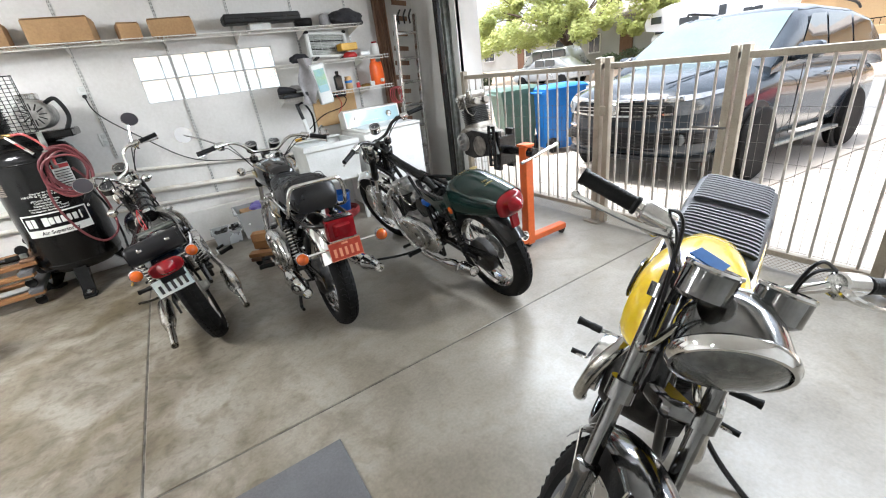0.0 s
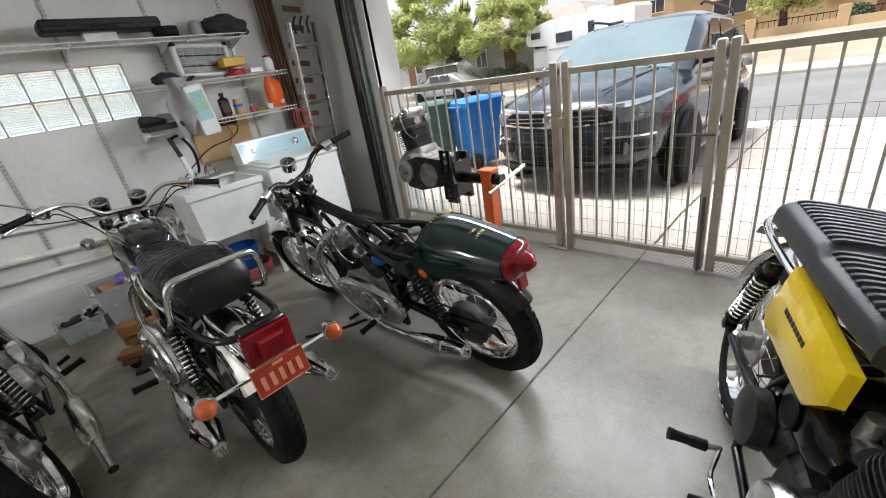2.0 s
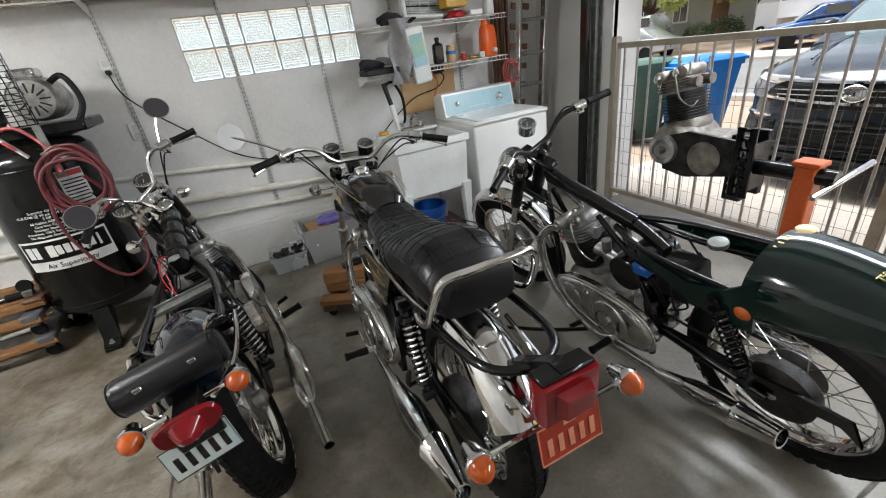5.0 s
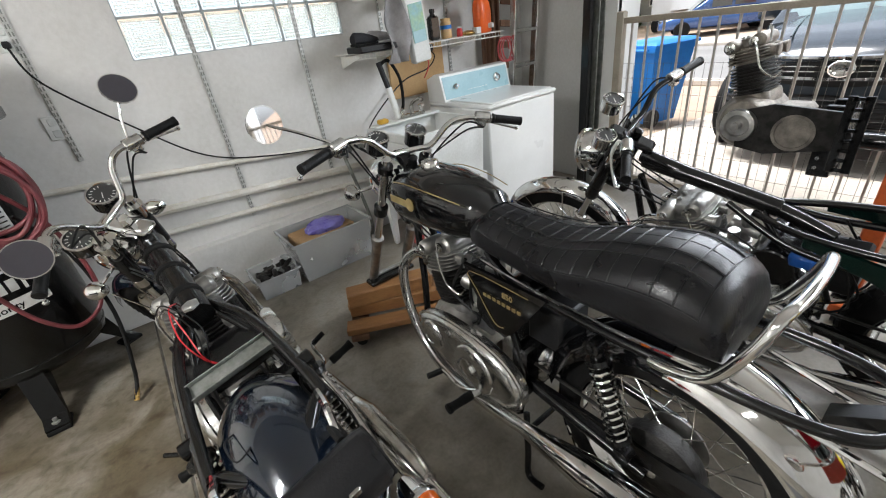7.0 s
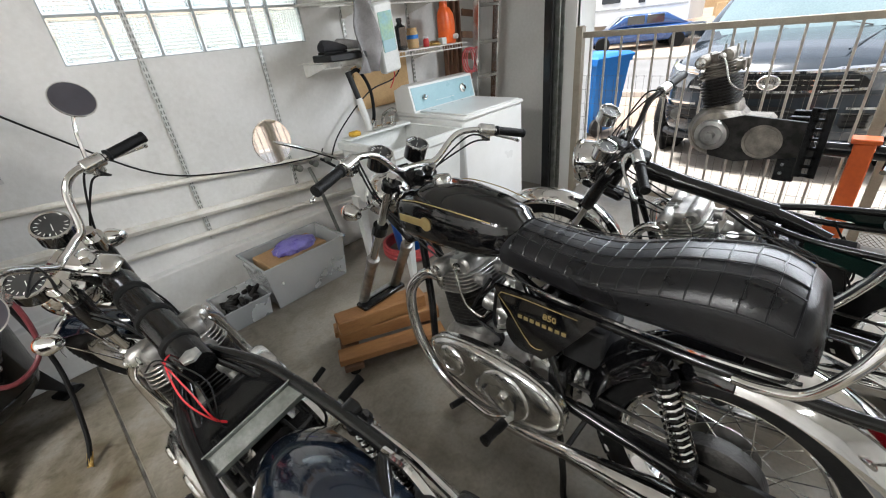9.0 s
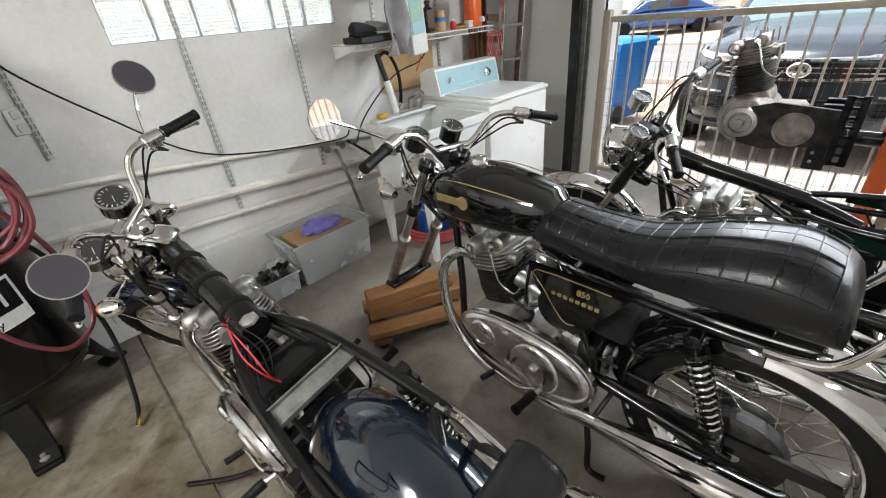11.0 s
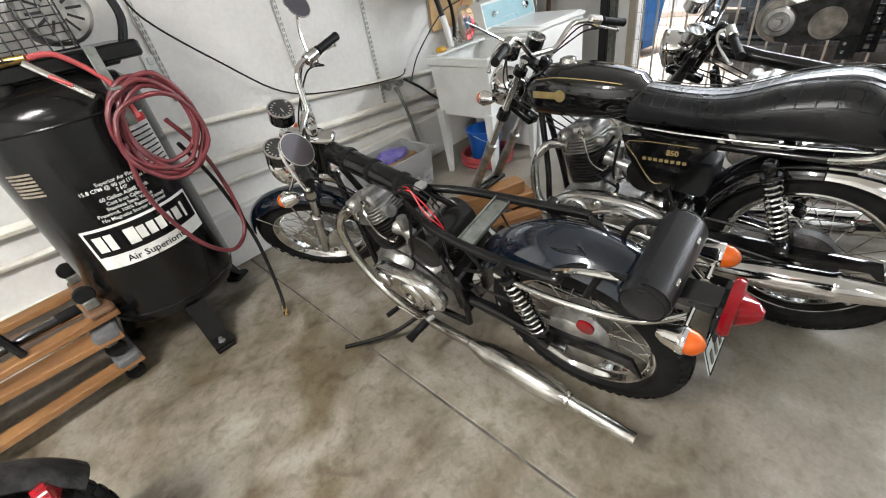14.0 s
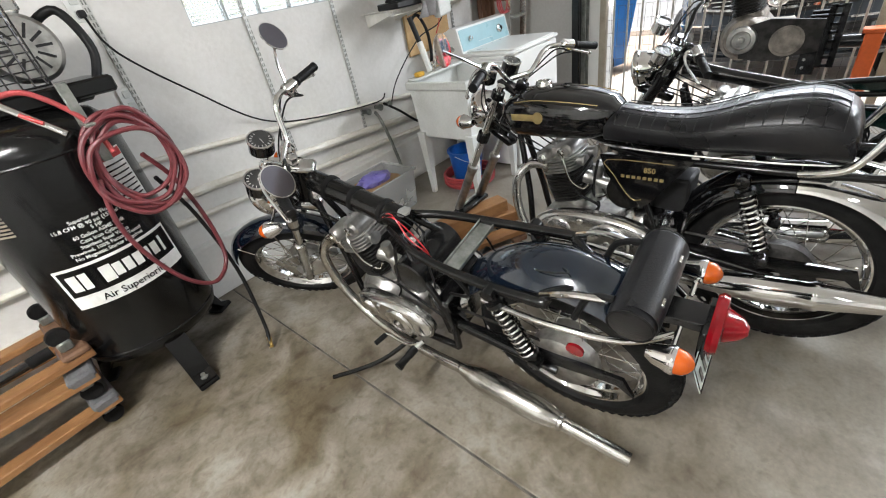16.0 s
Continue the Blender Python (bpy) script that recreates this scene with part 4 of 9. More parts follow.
def front_end(b, steer, opts):
    m = steer_m(steer)
    legs = opts.get("leg", alloy)
    z_ax = R_W
    for s in (-1, 1):
        y = s * 0.092
        st = rod((fork_x(0.58), y, 0.58), (fork_x(0.98), y, 0.98), 0.0175, 14)
        st.transform(m)
        leg = part("fork_leg", st, opts.get("stanchion", chrome), b, "telescopic fork leg")
        sl = lathe([(0.0, 0.0), (0.018, 0.0), (0.024, 0.012), (0.024, 0.3), (0.028, 0.31), (0.028, 0.335), (0.02, 0.34)], 16, m @ along((fork_x(0.28), y, 0.28), (fork_x(0.9), y, 0.9)))
        part("fork_slider", sl, legs, leg, "alloy fork slider")
        if opts.get("gaiter"):
            prof = []
            for k in range(12):
                prof += [(0.024, 0.012 * k), (0.031, 0.012 * k + 0.006)]
            part("gaiter", lathe(prof, 16, m @ along((fork_x(0.585), y, 0.585), (fork_x(0.9), y, 0.9))), rubber, leg, "black rubber fork gaiter")
        if opts.get("shroud"):
            part("shroud", lathe([(0.027, 0.0), (0.029, 0.005), (0.029, 0.2), (0.026, 0.21)], 16, m @ along((fork_x(0.7), y, 0.7), (fork_x(0.95), y, 0.95))), opts["shroud"], leg)
    yk = bmesh.new()
    for z, t in ((0.94, 0.03), (0.74, 0.045)):
        for s in (-1, 1):
            lathe([(0.03, -t / 2), (0.03, t / 2)], 16, along((fork_x(z), s * 0.092, z), (fork_x(z + 0.1), s * 0.092, z + 0.1)), yk)
        box(0, 0, 0, 0.07, 0.19, t, 0.012, yk, along((fork_x(z) - 0.03, 0, z), (fork_x(z + 0.1) - 0.03, 0, z + 0.1)))
    lathe([(0.02, 0), (0.02, 0.03), (0.012, 0.035)], 6, along((fork_x(0.95) - 0.045, 0, 0.95), (fork_x(1.05) - 0.045, 0, 1.05)), yk)
    yk.transform(m)
    part("fork_yoke", yk, opts.get("yoke", frame_black), b, "fork yokes")
    hs = rod((fork_x(0.72) - 0.05, 0, 0.72), (fork_x(0.93) - 0.05, 0, 0.93), 0.03, 16)
    part("steering_head", hs, frame_black, b)
    if opts.get("wheel", True):
        wheel(b, (BASE + 0.02, 0, z_ax), m, label="front spoked wheel with a chrome rim")
        part("axle", lathe([(0.01, -0.115), (0.01, 0.115)], 10, m @ Matrix.Translation((BASE + 0.02, 0, z_ax)) @ TO_Y), zinc, b)
        part("brake_plate", lathe([(0.105, 0.0), (0.105, 0.012), (0.06, 0.022), (0.02, 0.03), (0.0, 0.03)], 28, m @ Matrix.Translation((BASE + 0.02, 0.045, z_ax)) @ Matrix.Rotation(radians(-90), 4, 'X')), alloy, b, "alloy brake plate")
    if opts.get("front_guard"):
        f = fender(b, (BASE + 0.02, 0, z_ax), 0.368, 32, 168, 0.062, opts["front_guard"], m, opts.get("front_guard_label", "front mudguard"), 0.04)
        for s in (-1, 1):
            for a in (60, 100, 152):
                aa = radians(a)
                stay = rod((BASE + 0.02, s * 0.075, z_ax), (BASE + 0.02 + 0.34 * math.cos(aa), s * 0.062, z_ax + 0.34 * math.sin(aa)), 0.004, 6)
                stay.transform(m)
                part("mudguard_stay", stay, chrome, f)
    # headlamp
    if opts.get("lamp", True):
        hx, hz = opts.get("lamp_at", (fork_x(0.84) + 0.10, 0.85))
        q = m @ Matrix.Translation((hx, 0, hz)) @ Matrix.Rotation(radians(90 + opts.get("lamp_dip", 4)), 4, 'Y') @ Matrix.Diagonal((opts.get("lamp_r", 1.0),) * 3 + (1,))
        sh = part("headlamp", lathe([(0.0, -0.105), (0.03, -0.1), (0.06, -0.08), (0.08, -0.04), (0.087, 0.0), (0.088, 0.02)], 32, q), opts.get("lamp_mat", chrome), b, "round headlamp in a chrome shell")
        part("lamp_rim", lathe([(0.087, 0.012), (0.093, 0.018), (0.094, 0.03), (0.088, 0.04), (0.082, 0.04), (0.082, 0.03)], 32, q), chrome, sh, "chrome rim")
        part("lamp_lens", lathe([(0.082, 0.032), (0.075, 0.042), (0.05, 0.054), (0.02, 0.06), (0.0, 0.061)], 32, q), lens_clear, sh, "fluted glass lens")
        for s in (-1, 1):
            ear = tube([(fork_x(0.84), s * 0.1, 0.84), ((hx + fork_x(0.84)) / 2, s * 0.1, 0.85), (hx - 0.02, s * 0.088, hz)], 0.008, 8, m=m)
            part("lamp_bracket", ear, opts.get("ear_mat", chrome), sh)
    # bars
    bar = opts["bar"]
    pts = [(x, -y, z) for x, y, z in bar[::-1]] + [(x, y, z) for x, y, z in bar]
    hb = part("handlebar", tube(pts, 0.0112, 12, 5, m=m), opts.get("bar_mat", chrome), b, "chrome handlebar")
    for s in (-1, 1):
        e0, e1 = Vector(bar[-2]), Vector(bar[-1])
        d = (e1 - e0).normalized()
        end = e1 + d * 0.005
        a = end - d * 0.125
        f = lambda v: (v[0], s * v[1], v[2])
        grip_and_lever(hb, f(a), f(end), m, s, opts.get("levers", (True, True))[0 if s > 0 else 1])
        if s in opts.get("mirrors", {}):
            mp = e1 - d * 0.17
            ofs = Vector(opts["mirrors"][s])
            mirror(hb, f(mp), Vector(f(mp)) + ofs, opts.get("mirror_face", (-1, 0, 0.1)), m, opts.get("mirror_r", 0.055), opts.get("mirror_pane"))
    for g in opts.get("gauges", ()):
        gauge(b, g, opts.get("gauge_tilt", 30), m, opts.get("gauge_mat", black_paint), opts.get("gauge_r", 0.042), opts.get("gauge_depth", 0.055))
    if opts.get("front_signals"):
        for s in (-1, 1):
            signal(b, (fork_x(0.82) + 0.05, s * 0.2, 0.84), 1, m)
    # cables
    for s, k in ((1, 0), (1, 0.03), (-1, 0.01), (-1, 0.04)):
        cb = bmesh.new()
        x, y, z = bar[-1]
        p0 = m @ Vector((x + 0.03, s * (y - 0.16), z))
        tube([p0, p0 + Vector((0.08, -s * 0.05, 0.02 - k)), m @ Vector((1.16 + k, s * 0.1, 0.86)), Vector((0.98, s * 0.06, 0.74 - k)), Vector((0.82, s * 0.05, 0.66))], 0.0035, 6, 8, bm=cb)
        part("control_cable", cb, cable_black, b, "black control cable")
    return m


def frame_parts(b, spine_r=0.034, loop=True, loop_mat=frame_black, loop_end=-0.2, loop_drop=0.0, loop_r=0.0125):
    part("spine_tube", tube([(1.03, 0, 0.85), (0.8, 0, 0.8), (0.56, 0, 0.745)], spine_r, 16, 3), frame_black, b, "thick black frame spine")
    for s in (-1, 1):
        part("down_tube", tube([(1.06, s * 0.02, 0.76), (1.0, s * 0.06, 0.5), (0.95, s * 0.1, 0.26), (0.8, s * 0.12, 0.215), (0.42, s * 0.12, 0.22)], 0.0145, 10), frame_black, b)
        part("side_tube", tube([(0.6, s * 0.03, 0.74), (0.48, s * 0.1, 0.6), (0.4, s * 0.12, 0.42), (0.42, s * 0.12, 0.22)], 0.013, 10), frame_black, b)
        part("swing_arm", tube([(0.42, s * 0.1, 0.37), (0.2, s * 0.105, 0.35), (0.0, s * 0.11, R_W)], [0.02, 0.018, 0.014], 10), frame_black, b)
    if loop:
        pts = [(0.62, 0.04, 0.735), (0.46, 0.1, 0.73 - loop_drop * 0.5), (0.25, 0.125, 0.735 - loop_drop), (0.0, 0.13, 0.74 - loop_drop), (loop_end + 0.05, 0.11, 0.745 - loop_drop), (loop_end - 0.03, 0.04, 0.748 - loop_drop)]
        pts = pts + [(x, -y, z) for x, y, z in pts[::-1]]
        part("rear_loop", tube(pts, loop_r, 10), loop_mat, b, "looped rear frame tube")
    cr = bmesh.new()
    box(0.42, 0, 0.4, 0.06, 0.25, 0.2, 0.01, cr)
    part("engine_cradle", cr, frame_black, b)


def pegs(b, left=True, right=True, stand=None, centre=False):
    for s, on in ((1, left), (-1, right)):
        if on:
            r = rod((0.52, s * 0.2, 0.3), (0.53, s * 0.235, 0.3), 0.009, 8)
            p = part("footpeg", r, zinc, b)
            part("peg_rubber", lathe([(0.008, 0), (0.0165, 0.002), (0.0165, 0.04), (0.0145, 0.045), (0.0155, 0.085), (0.018, 0.09), (0.018, 0.1), (0.006, 0.102)], 12, along((0.53, s * 0.235, 0.3), (0.535, s * 0.34, 0.305))), grip_rubber, p, "black rubber peg")
            lv = tube([(0.52, s * 0.2, 0.3), (0.6, s * 0.225, 0.27), (0.7, s * 0.23, 0.285), (0.71, s * 0.28, 0.29)], 0.007, 8)
            pl = part("foot_lever", lv, chrome, b, "pedal lever")
            part("lever_rubber", rod((0.7, s * 0.235, 0.287), (0.71, s * 0.29, 0.292), 0.011, 10), grip_rubber, pl)
    if stand:
        part("side_stand", tube([(0.6, 0.12, 0.24), stand[0], stand[1]], 0.01, 8), frame_black, b, "extended side stand")
    if centre:
        bm = bmesh.new()
        for s in (-1, 1):
            tube([(0.4, s * 0.11, 0.22), (0.36, s * 0.15, 0.1), (0.34, s * 0.17, 0.008), (0.28, s * 0.17, 0.008)], 0.011, 8, bm=bm)
        rod((0.38, -0.13, 0.16), (0.38, 0.13, 0.16), 0.01, 8, bm)
        part("centre_stand", bm, frame_black, b, "black centre stand")


def oil_clutter(b, seed=1, dense=True, tray=True):
    """Hoses, carburettors, battery tray and wiring inside the frame."""
    rnd = random.Random(seed)
    for s in (-1, 1):
        cb = bmesh.new()
        lathe([(0.018, -0.05), (0.024, -0.045), (0.024, 0.03), (0.03, 0.04), (0.03, 0.06)], 16, along((0.66, s * 0.06, 0.585), (0.72, s * 0.06, 0.6)), cb)
        rod((0.665, s * 0.06, 0.53), (0.665, s * 0.06, 0.66), 0.02, 14, cb)
        lathe([(0.026, 0), (0.026, 0.03), (0.01, 0.035)], 14, Matrix.Translation((0.665, s * 0.06, 0.5)), cb)
        part("carburettor", cb, cast, b, "alloy carburettor")
    af = lathe([(0.07, -0.12), (0.075, -0.115), (0.075, 0.115), (0.07, 0.12)], 20, Matrix.Translation((0.53, 0, 0.58)) @ TO_Y)
    part("air_box", af, frame_black, b)
    if tray:
        part("battery_tray", box(0.38, -0.02, 0.56, 0.13, 0.14, 0.14, 0.01), car_plastic, b)
    for k in range(9 if dense else 5):
        x = rnd.uniform(0.3, 0.7)
        y = rnd.choice((-1, 1)) * rnd.uniform(0.05, 0.12)
        hs = tube([(x, y, rnd.uniform(0.6, 0.72)), (x + rnd.uniform(-0.1, 0.1), y * 1.15, 0.55), (x + rnd.uniform(-0.12, 0.12), y * 0.9, 0.47), (x + rnd.uniform(-0.1, 0.1), y, 0.38)], rnd.choice((0.004, 0.006, 0.003)), 6)
        part("hose", hs, cable_black, b, "thin black rubber hose")
    cg = bmesh.new()
    plate([(-0.22, 0.1), (0.34, 0.07), (0.36, 0.02), (0.0, 0.03), (-0.2, 0.06), (-0.25, 0.02)], 0.012, Matrix.Translation((0.02, 0.1, R_W - 0.02)) @ Matrix.Rotation(radians(90), 4, 'X'), cg)
    part("chain_guard", cg, frame_black, b, "black chain guard")
    sp = lathe([(0.085, -0.004), (0.09, 0), (0.085, 0.004)], 36, Matrix.Translation((0, 0.075, R_W)) @ TO_Y)
    part("rear_sprocket", sp, zinc, b)
    ch = bmesh.new()
    for s in (-1, 1):
        rod((0.0, 0.075, R_W + s * 0.085), (0.46, 0.075, 0.39 + s * 0.04), 0.006, 6, ch)
    part("drive_chain", ch, dirty_iron, b)


def number_plate(b, at, size, tilt, back, ink, label, rows=1, yaw=0):
    q = Matrix.Translation(at) @ Matrix.Rotation(radians(yaw), 4, 'Z') @ Matrix.Rotation(radians(-90), 4, 'Z') @ Matrix.Rotation(radians(90 - tilt), 4, 'X')
    p = part("number_plate", box(0, 0, 0, size[0], size[1], 0.003, 0.001, m=q), back, b, label)
    for k in range(5):
        part("plate_bar", box((k - 2) * size[0] * 0.17, -size[1] * 0.08, 0.003, size[0] * 0.085, size[1] * 0.46, 0.002, 0.0006, m=q), ink, p)
    part("plate_bar", box(0, size[1] * 0.36, 0.003, size[0] * 0.2, size[1] * 0.1, 0.002, 0.0006, m=q), ink, p)
    rim_ = tube([(sx * size[0] * 0.49, sy * size[1] * 0.48, 0.002) for sx, sy in ((-1, -1), (1, -1), (1, 1), (-1, 1))], 0.002, 6, 1, True, m=q)
    part("plate_border", rim_, ink, p)


def tank(b, mat, label, x0=0.6, x1=1.12, hw=0.135, z0=0.76, z1=0.97):
    prof = ((x0, 0.42, 0.05, 0.68), (x0 + 0.03, 0.62, 0.02, 0.82), (x0 + 0.12, 0.82, 0.0, 0.92), (x0 + 0.25, 0.98, 0.0, 1.0), (x0 + 0.36, 1.0, 0.0, 1.0), (x0 + 0.44, 0.93, 0.0, 0.93), (x0 + 0.49, 0.72, 0.04, 0.8), (x1, 0.4, 0.08, 0.62))
    rings = []
    pts = prof
    for i in range(22):
        f = i / 21 * (len(pts) - 1)
        j = min(int(f), len(pts) - 2)
        t = f - j
        x, w, lo, hi = (pts[j][k] + (pts[j + 1][k] - pts[j][k]) * t for k in range(4))
        rings.append(super_ring(x, hw * w, z0 + lo, z0 + (z1 - z0) * hi, 3.2, 28, 2.5))
    t_ = part("fuel_tank", loft(rings), mat, b, label)
    zc = z1 + 0.002
    part("filler_cap", lathe([(0.034, -0.008), (0.034, 0.008), (0.03, 0.016), (0.012, 0.02), (0.0, 0.02)], 22, Matrix.Translation((x0 + 0.34, 0, zc))), chrome, t_, "chrome filler cap")
    return t_


def ribbon(pts, w, off, bm=None):
    """A thin raised stripe along points, w wide in z or y."""
    return tube(pts, w, 6, 6, bm=bm)


def place(x, y, heading, lean, name="motorcycle", label="", group="motorcycles in the garage"):
    return thing(name, pose(x, y, 0, -lean, 0, heading), label, "motorcycle", group)


def rear_common(b, dark_hub=False, guard=None, guard_label="", a0=75, a1=190, springs=chrome, hw=0.072, shock_body=frame_black, drum=dirty_iron, guard_r=0.385, depth=0.055):
    wheel(b, (0, 0, R_W), Matrix(), label="rear spoked wheel with a chrome rim", dark_hub=dark_hub, width=0.056)
    part("brake_drum", lathe([(0.11, -0.03), (0.115, -0.02), (0.115, 0.02), (0.1, 0.032), (0.03, 0.04), (0.0, 0.04)], 30, Matrix.Translation((0, 0.055, R_W)) @ Matrix.Rotation(radians(-90), 4, 'X')), drum, b, "rear brake drum")
    if guard:
        fender(b, (0, 0, R_W), guard_r, a0, a1, hw, guard, Matrix(), guard_label, depth, "rear_mudguard")
    for s in (-1, 1):
        shock(b, (0.15, s * 0.145, 0.70), (0.045, s * 0.15, 0.415), springs, shock_body)


def black_motorcycle():
    b = place(0.81, 2.765, 90, -0.5, label="black twin-cylinder motorcycle with its front wheel removed")
    rear_common(b, guard=chrome, guard_label="polished chrome rear mudguard", a0=88, a1=148, hw=0.094, guard_r=0.395, depth=0.07)
    fender(b, (0, 0, R_W), 0.393, 14, 87.5, 0.094, black_paint, Matrix(), "gloss black forward mudguard", 0.07, "inner_mudguard")
    frame_parts(b, loop_end=-0.3)
    engine(b)
    primary_cover(b)
    oil_clutter(b, 2)
    for s in (-1, 1):
        exhaust(b, s, (-0.3, 0.4), lift=0.05)
    pegs(b, stand=None, centre=True)
    front_end(b, -5, dict(wheel=False, leg=cast, bar=[(1.07, 0.04, 1.0), (1.06, 0.09, 1.005), (1.05, 0.17, 1.07), (1.04, 0.24, 1.085), (0.99, 0.33, 1.075), (0.94, 0.445, 1.05)], yoke=frame_black,
              gauges=[(1.16, -0.085, 1.05), (1.16, 0.085, 1.05)], gauge_tilt=25, mirrors={1: (0.01, 0.21, 0.1)}, mirror_face=(-1, -0.25, 0.1), lamp_mat=chrome, front_signals=True, gauge_depth=0.065))
    t = tank(b, black_paint, "gloss black fuel tank with gold lines", z1=0.965)
    for s in (-1, 1):
        st = tube([(0.66, s * 0.105, 0.915), (0.78, s * 0.124, 0.93), (0.92, s * 0.13, 0.935), (1.02, s * 0.118, 0.92)], 0.0018, 6)
        part("pinstripe", st, gold, t, "gold pinstripe")
        em = bmesh.new()
        box(0.96, s * 0.137, 0.865, 0.13, 0.004, 0.028, 0.002, em)
        lathe([(0.024, -0.002), (0.024, 0.002)], 20, Matrix.Translation((0.9, s * 0.1365, 0.865)) @ TO_Y, em)
        part("emblem", em, gold, t, "plain gold badge")
    # padded seat with a raised rear
    rings = []
    for i in range(49):
        f = i / 48
        x = 0.64 - 0.73 * f
        g = max(0.0, min(1.0, (f - 0.36) / 0.5))
        topz = 0.898 - 0.02 * math.sin(math.pi * min(1, f * 1.6)) + 0.06 * g * g * (3 - 2 * g)
        end = max(0.0, 1 - max(0.0, (f - 0.8) / 0.2) ** 2) ** 0.5 if f > 0.8 else min(1.0, (f + 0.02) / 0.08) ** 0.5
        w = (0.098 + 0.047 * min(1, f * 1.9)) * (0.8 + 0.2 * end)
        z_lo = 0.765
        rings.append(super_ring(x, w, z_lo, z_lo + (topz - z_lo) * (0.5 + 0.5 * end), 3.4, 48, 2.3))
    seat = part("seat", loft(rings), vinyl, b, "black quilted vinyl dual seat")

    def upper(ring):
        zs = [p[2] for p in ring]
        lo, hi = min(zs), max(zs)
        return sorted((p for p in ring if p[2] > lo + 0.6 * (hi - lo)), key=lambda p: p[1])
    tops = [upper(r) for r in rings]
    for k in range(3, 47, 3):
        part("stitch_line", tube(tops[k], 0.002, 6, 2), vinyl, seat)
    for u in (0.0, 0.2, 0.35, 0.5, 0.65, 0.8, 1.0):
        line = []
        for k in range(3, 46, 2):
            top = tops[k]
            half = max(abs(p[1]) for p in top)
            target_y = (2 * u - 1) * half * (1.0 if u in (0.0, 1.0) else 1.15)
            line.append(min(top, key=lambda p: (abs(p[1] - target_y), p[2])) if u in (0.0, 1.0) else (top[0][0], target_y, max(p[2] for p in top) - 0.02 * abs(2 * u - 1) ** 4 - 0.001))
        part("stitch_line", tube(line, 0.002, 6, 2), vinyl, seat)
    tr = bmesh.new()
    for s in (-1, 1):
        tube([(0.62, s * 0.118, 0.772), (0.4, s * 0.142, 0.77), (0.1, s * 0.147, 0.772), (-0.08, s * 0.13, 0.775)], 0.005, 6, bm=tr)
    part("seat_trim", tr, chrome, seat, "chrome trim strip")
    rail = [(0.02, 0.15, 0.745), (-0.03, 0.16, 0.757), (-0.09, 0.162, 0.785), (-0.135, 0.155, 0.87), (-0.155, 0.13, 0.935), (-0.165, 0.06, 0.945)]
    rail = rail + [(x, -y, z) for x, y, z in rail[::-1]]
    part("grab_rail", tube(rail, 0.011, 12), chrome, b, "chrome passenger grab rail")
    for s in (-1, 1):
        sp = plate([(0.3, 0.745), (0.63, 0.735), (0.6, 0.66), (0.5, 0.535), (0.46, 0.53), (0.42, 0.57)], 0.012, Matrix.Translation((0, s * 0.13 + 0.006, 0)) @ Matrix.Rotation(radians(90), 4, 'X'))
        p = part("side_panel", sp, black_paint, b, "gloss black side panel with gold script bars")
        tx = bmesh.new()
        tube([(0.36, s * 0.139, 0.725), (0.6, s * 0.139, 0.72), (0.57, s * 0.139, 0.66), (0.5, s * 0.139, 0.57), (0.46, s * 0.139, 0.57)], 0.0014, 5, 3, bm=tx)
        for k in range(8):
            box(0.395 + k * 0.02, s * 0.139, 0.66, 0.013, 0.003, 0.011, bm=tx)
        text_mesh("850", 0.028, Matrix.Translation((0.44, s * 0.1385, 0.692)) @ Matrix.Rotation(radians(180 if s > 0 else 0), 4, 'Z') @ Matrix.Rotation(radians(90), 4, 'X'), tx, bold=0.0008)
        part("gold_lettering", tx, gold, p, "gold numerals and bars")
    # tail
    arm = plate([(-0.24, 0.68), (-0.24, 0.7), (-0.4, 0.815), (-0.44, 0.815), (-0.42, 0.78)], 0.04, Matrix.Translation((0, 0.02, 0)) @ Matrix.Rotation(radians(90), 4, 'X'))
    tl = part("tail_bracket", arm, frame_black, b)
    lamp = loft([[(x, y * w, 0.75 + z * h) for y, z in ((-1, -1), (1, -1), (1, 1), (-1, 1))] for x, w, h in ((-0.40, 0.07, 0.05), (-0.43, 0.075, 0.055), (-0.455, 0.07, 0.05), (-0.457, 0.045, 0.032), (-0.48, 0.035, 0.025))])
    part("tail_lamp", lamp, red_lens, tl, "large red tail lamp lens")
    part("lamp_hood", box(-0.42, 0, 0.806, 0.05, 0.14, 0.012, 0.004), frame_black, tl)
    number_plate(b, (-0.45, 0, 0.64), (0.172, 0.095), 12, plate_red, plate_peach, "small orange-red number plate with plain pale bars")
    pl = part("plate_holder", box(-0.425, 0, 0.7, 0.03, 0.12, 0.09, 0.005), chrome, b)
    for s in (-1, 1):
        signal(b, (-0.405, s * 0.215, 0.645), -1)
    fl = bmesh.new()
    for s in (-1, 1):
        fender_y = s * 0.075
        rod((-0.1, fender_y, 0.72), (-0.38, s * 0.06, 0.66), 0.007, 8, fl)
    rod((-0.405, -0.2, 0.645), (-0.405, 0.2, 0.645), 0.007, 8, fl)
    part("signal_bar", fl, chrome, b)
    # axle in the empty fork
    part("fork_spindle", rod((1.455, -0.11, 0.31), (1.455, 0.11, 0.31), 0.011, 10), zinc, b, "bare spindle between the fork legs")


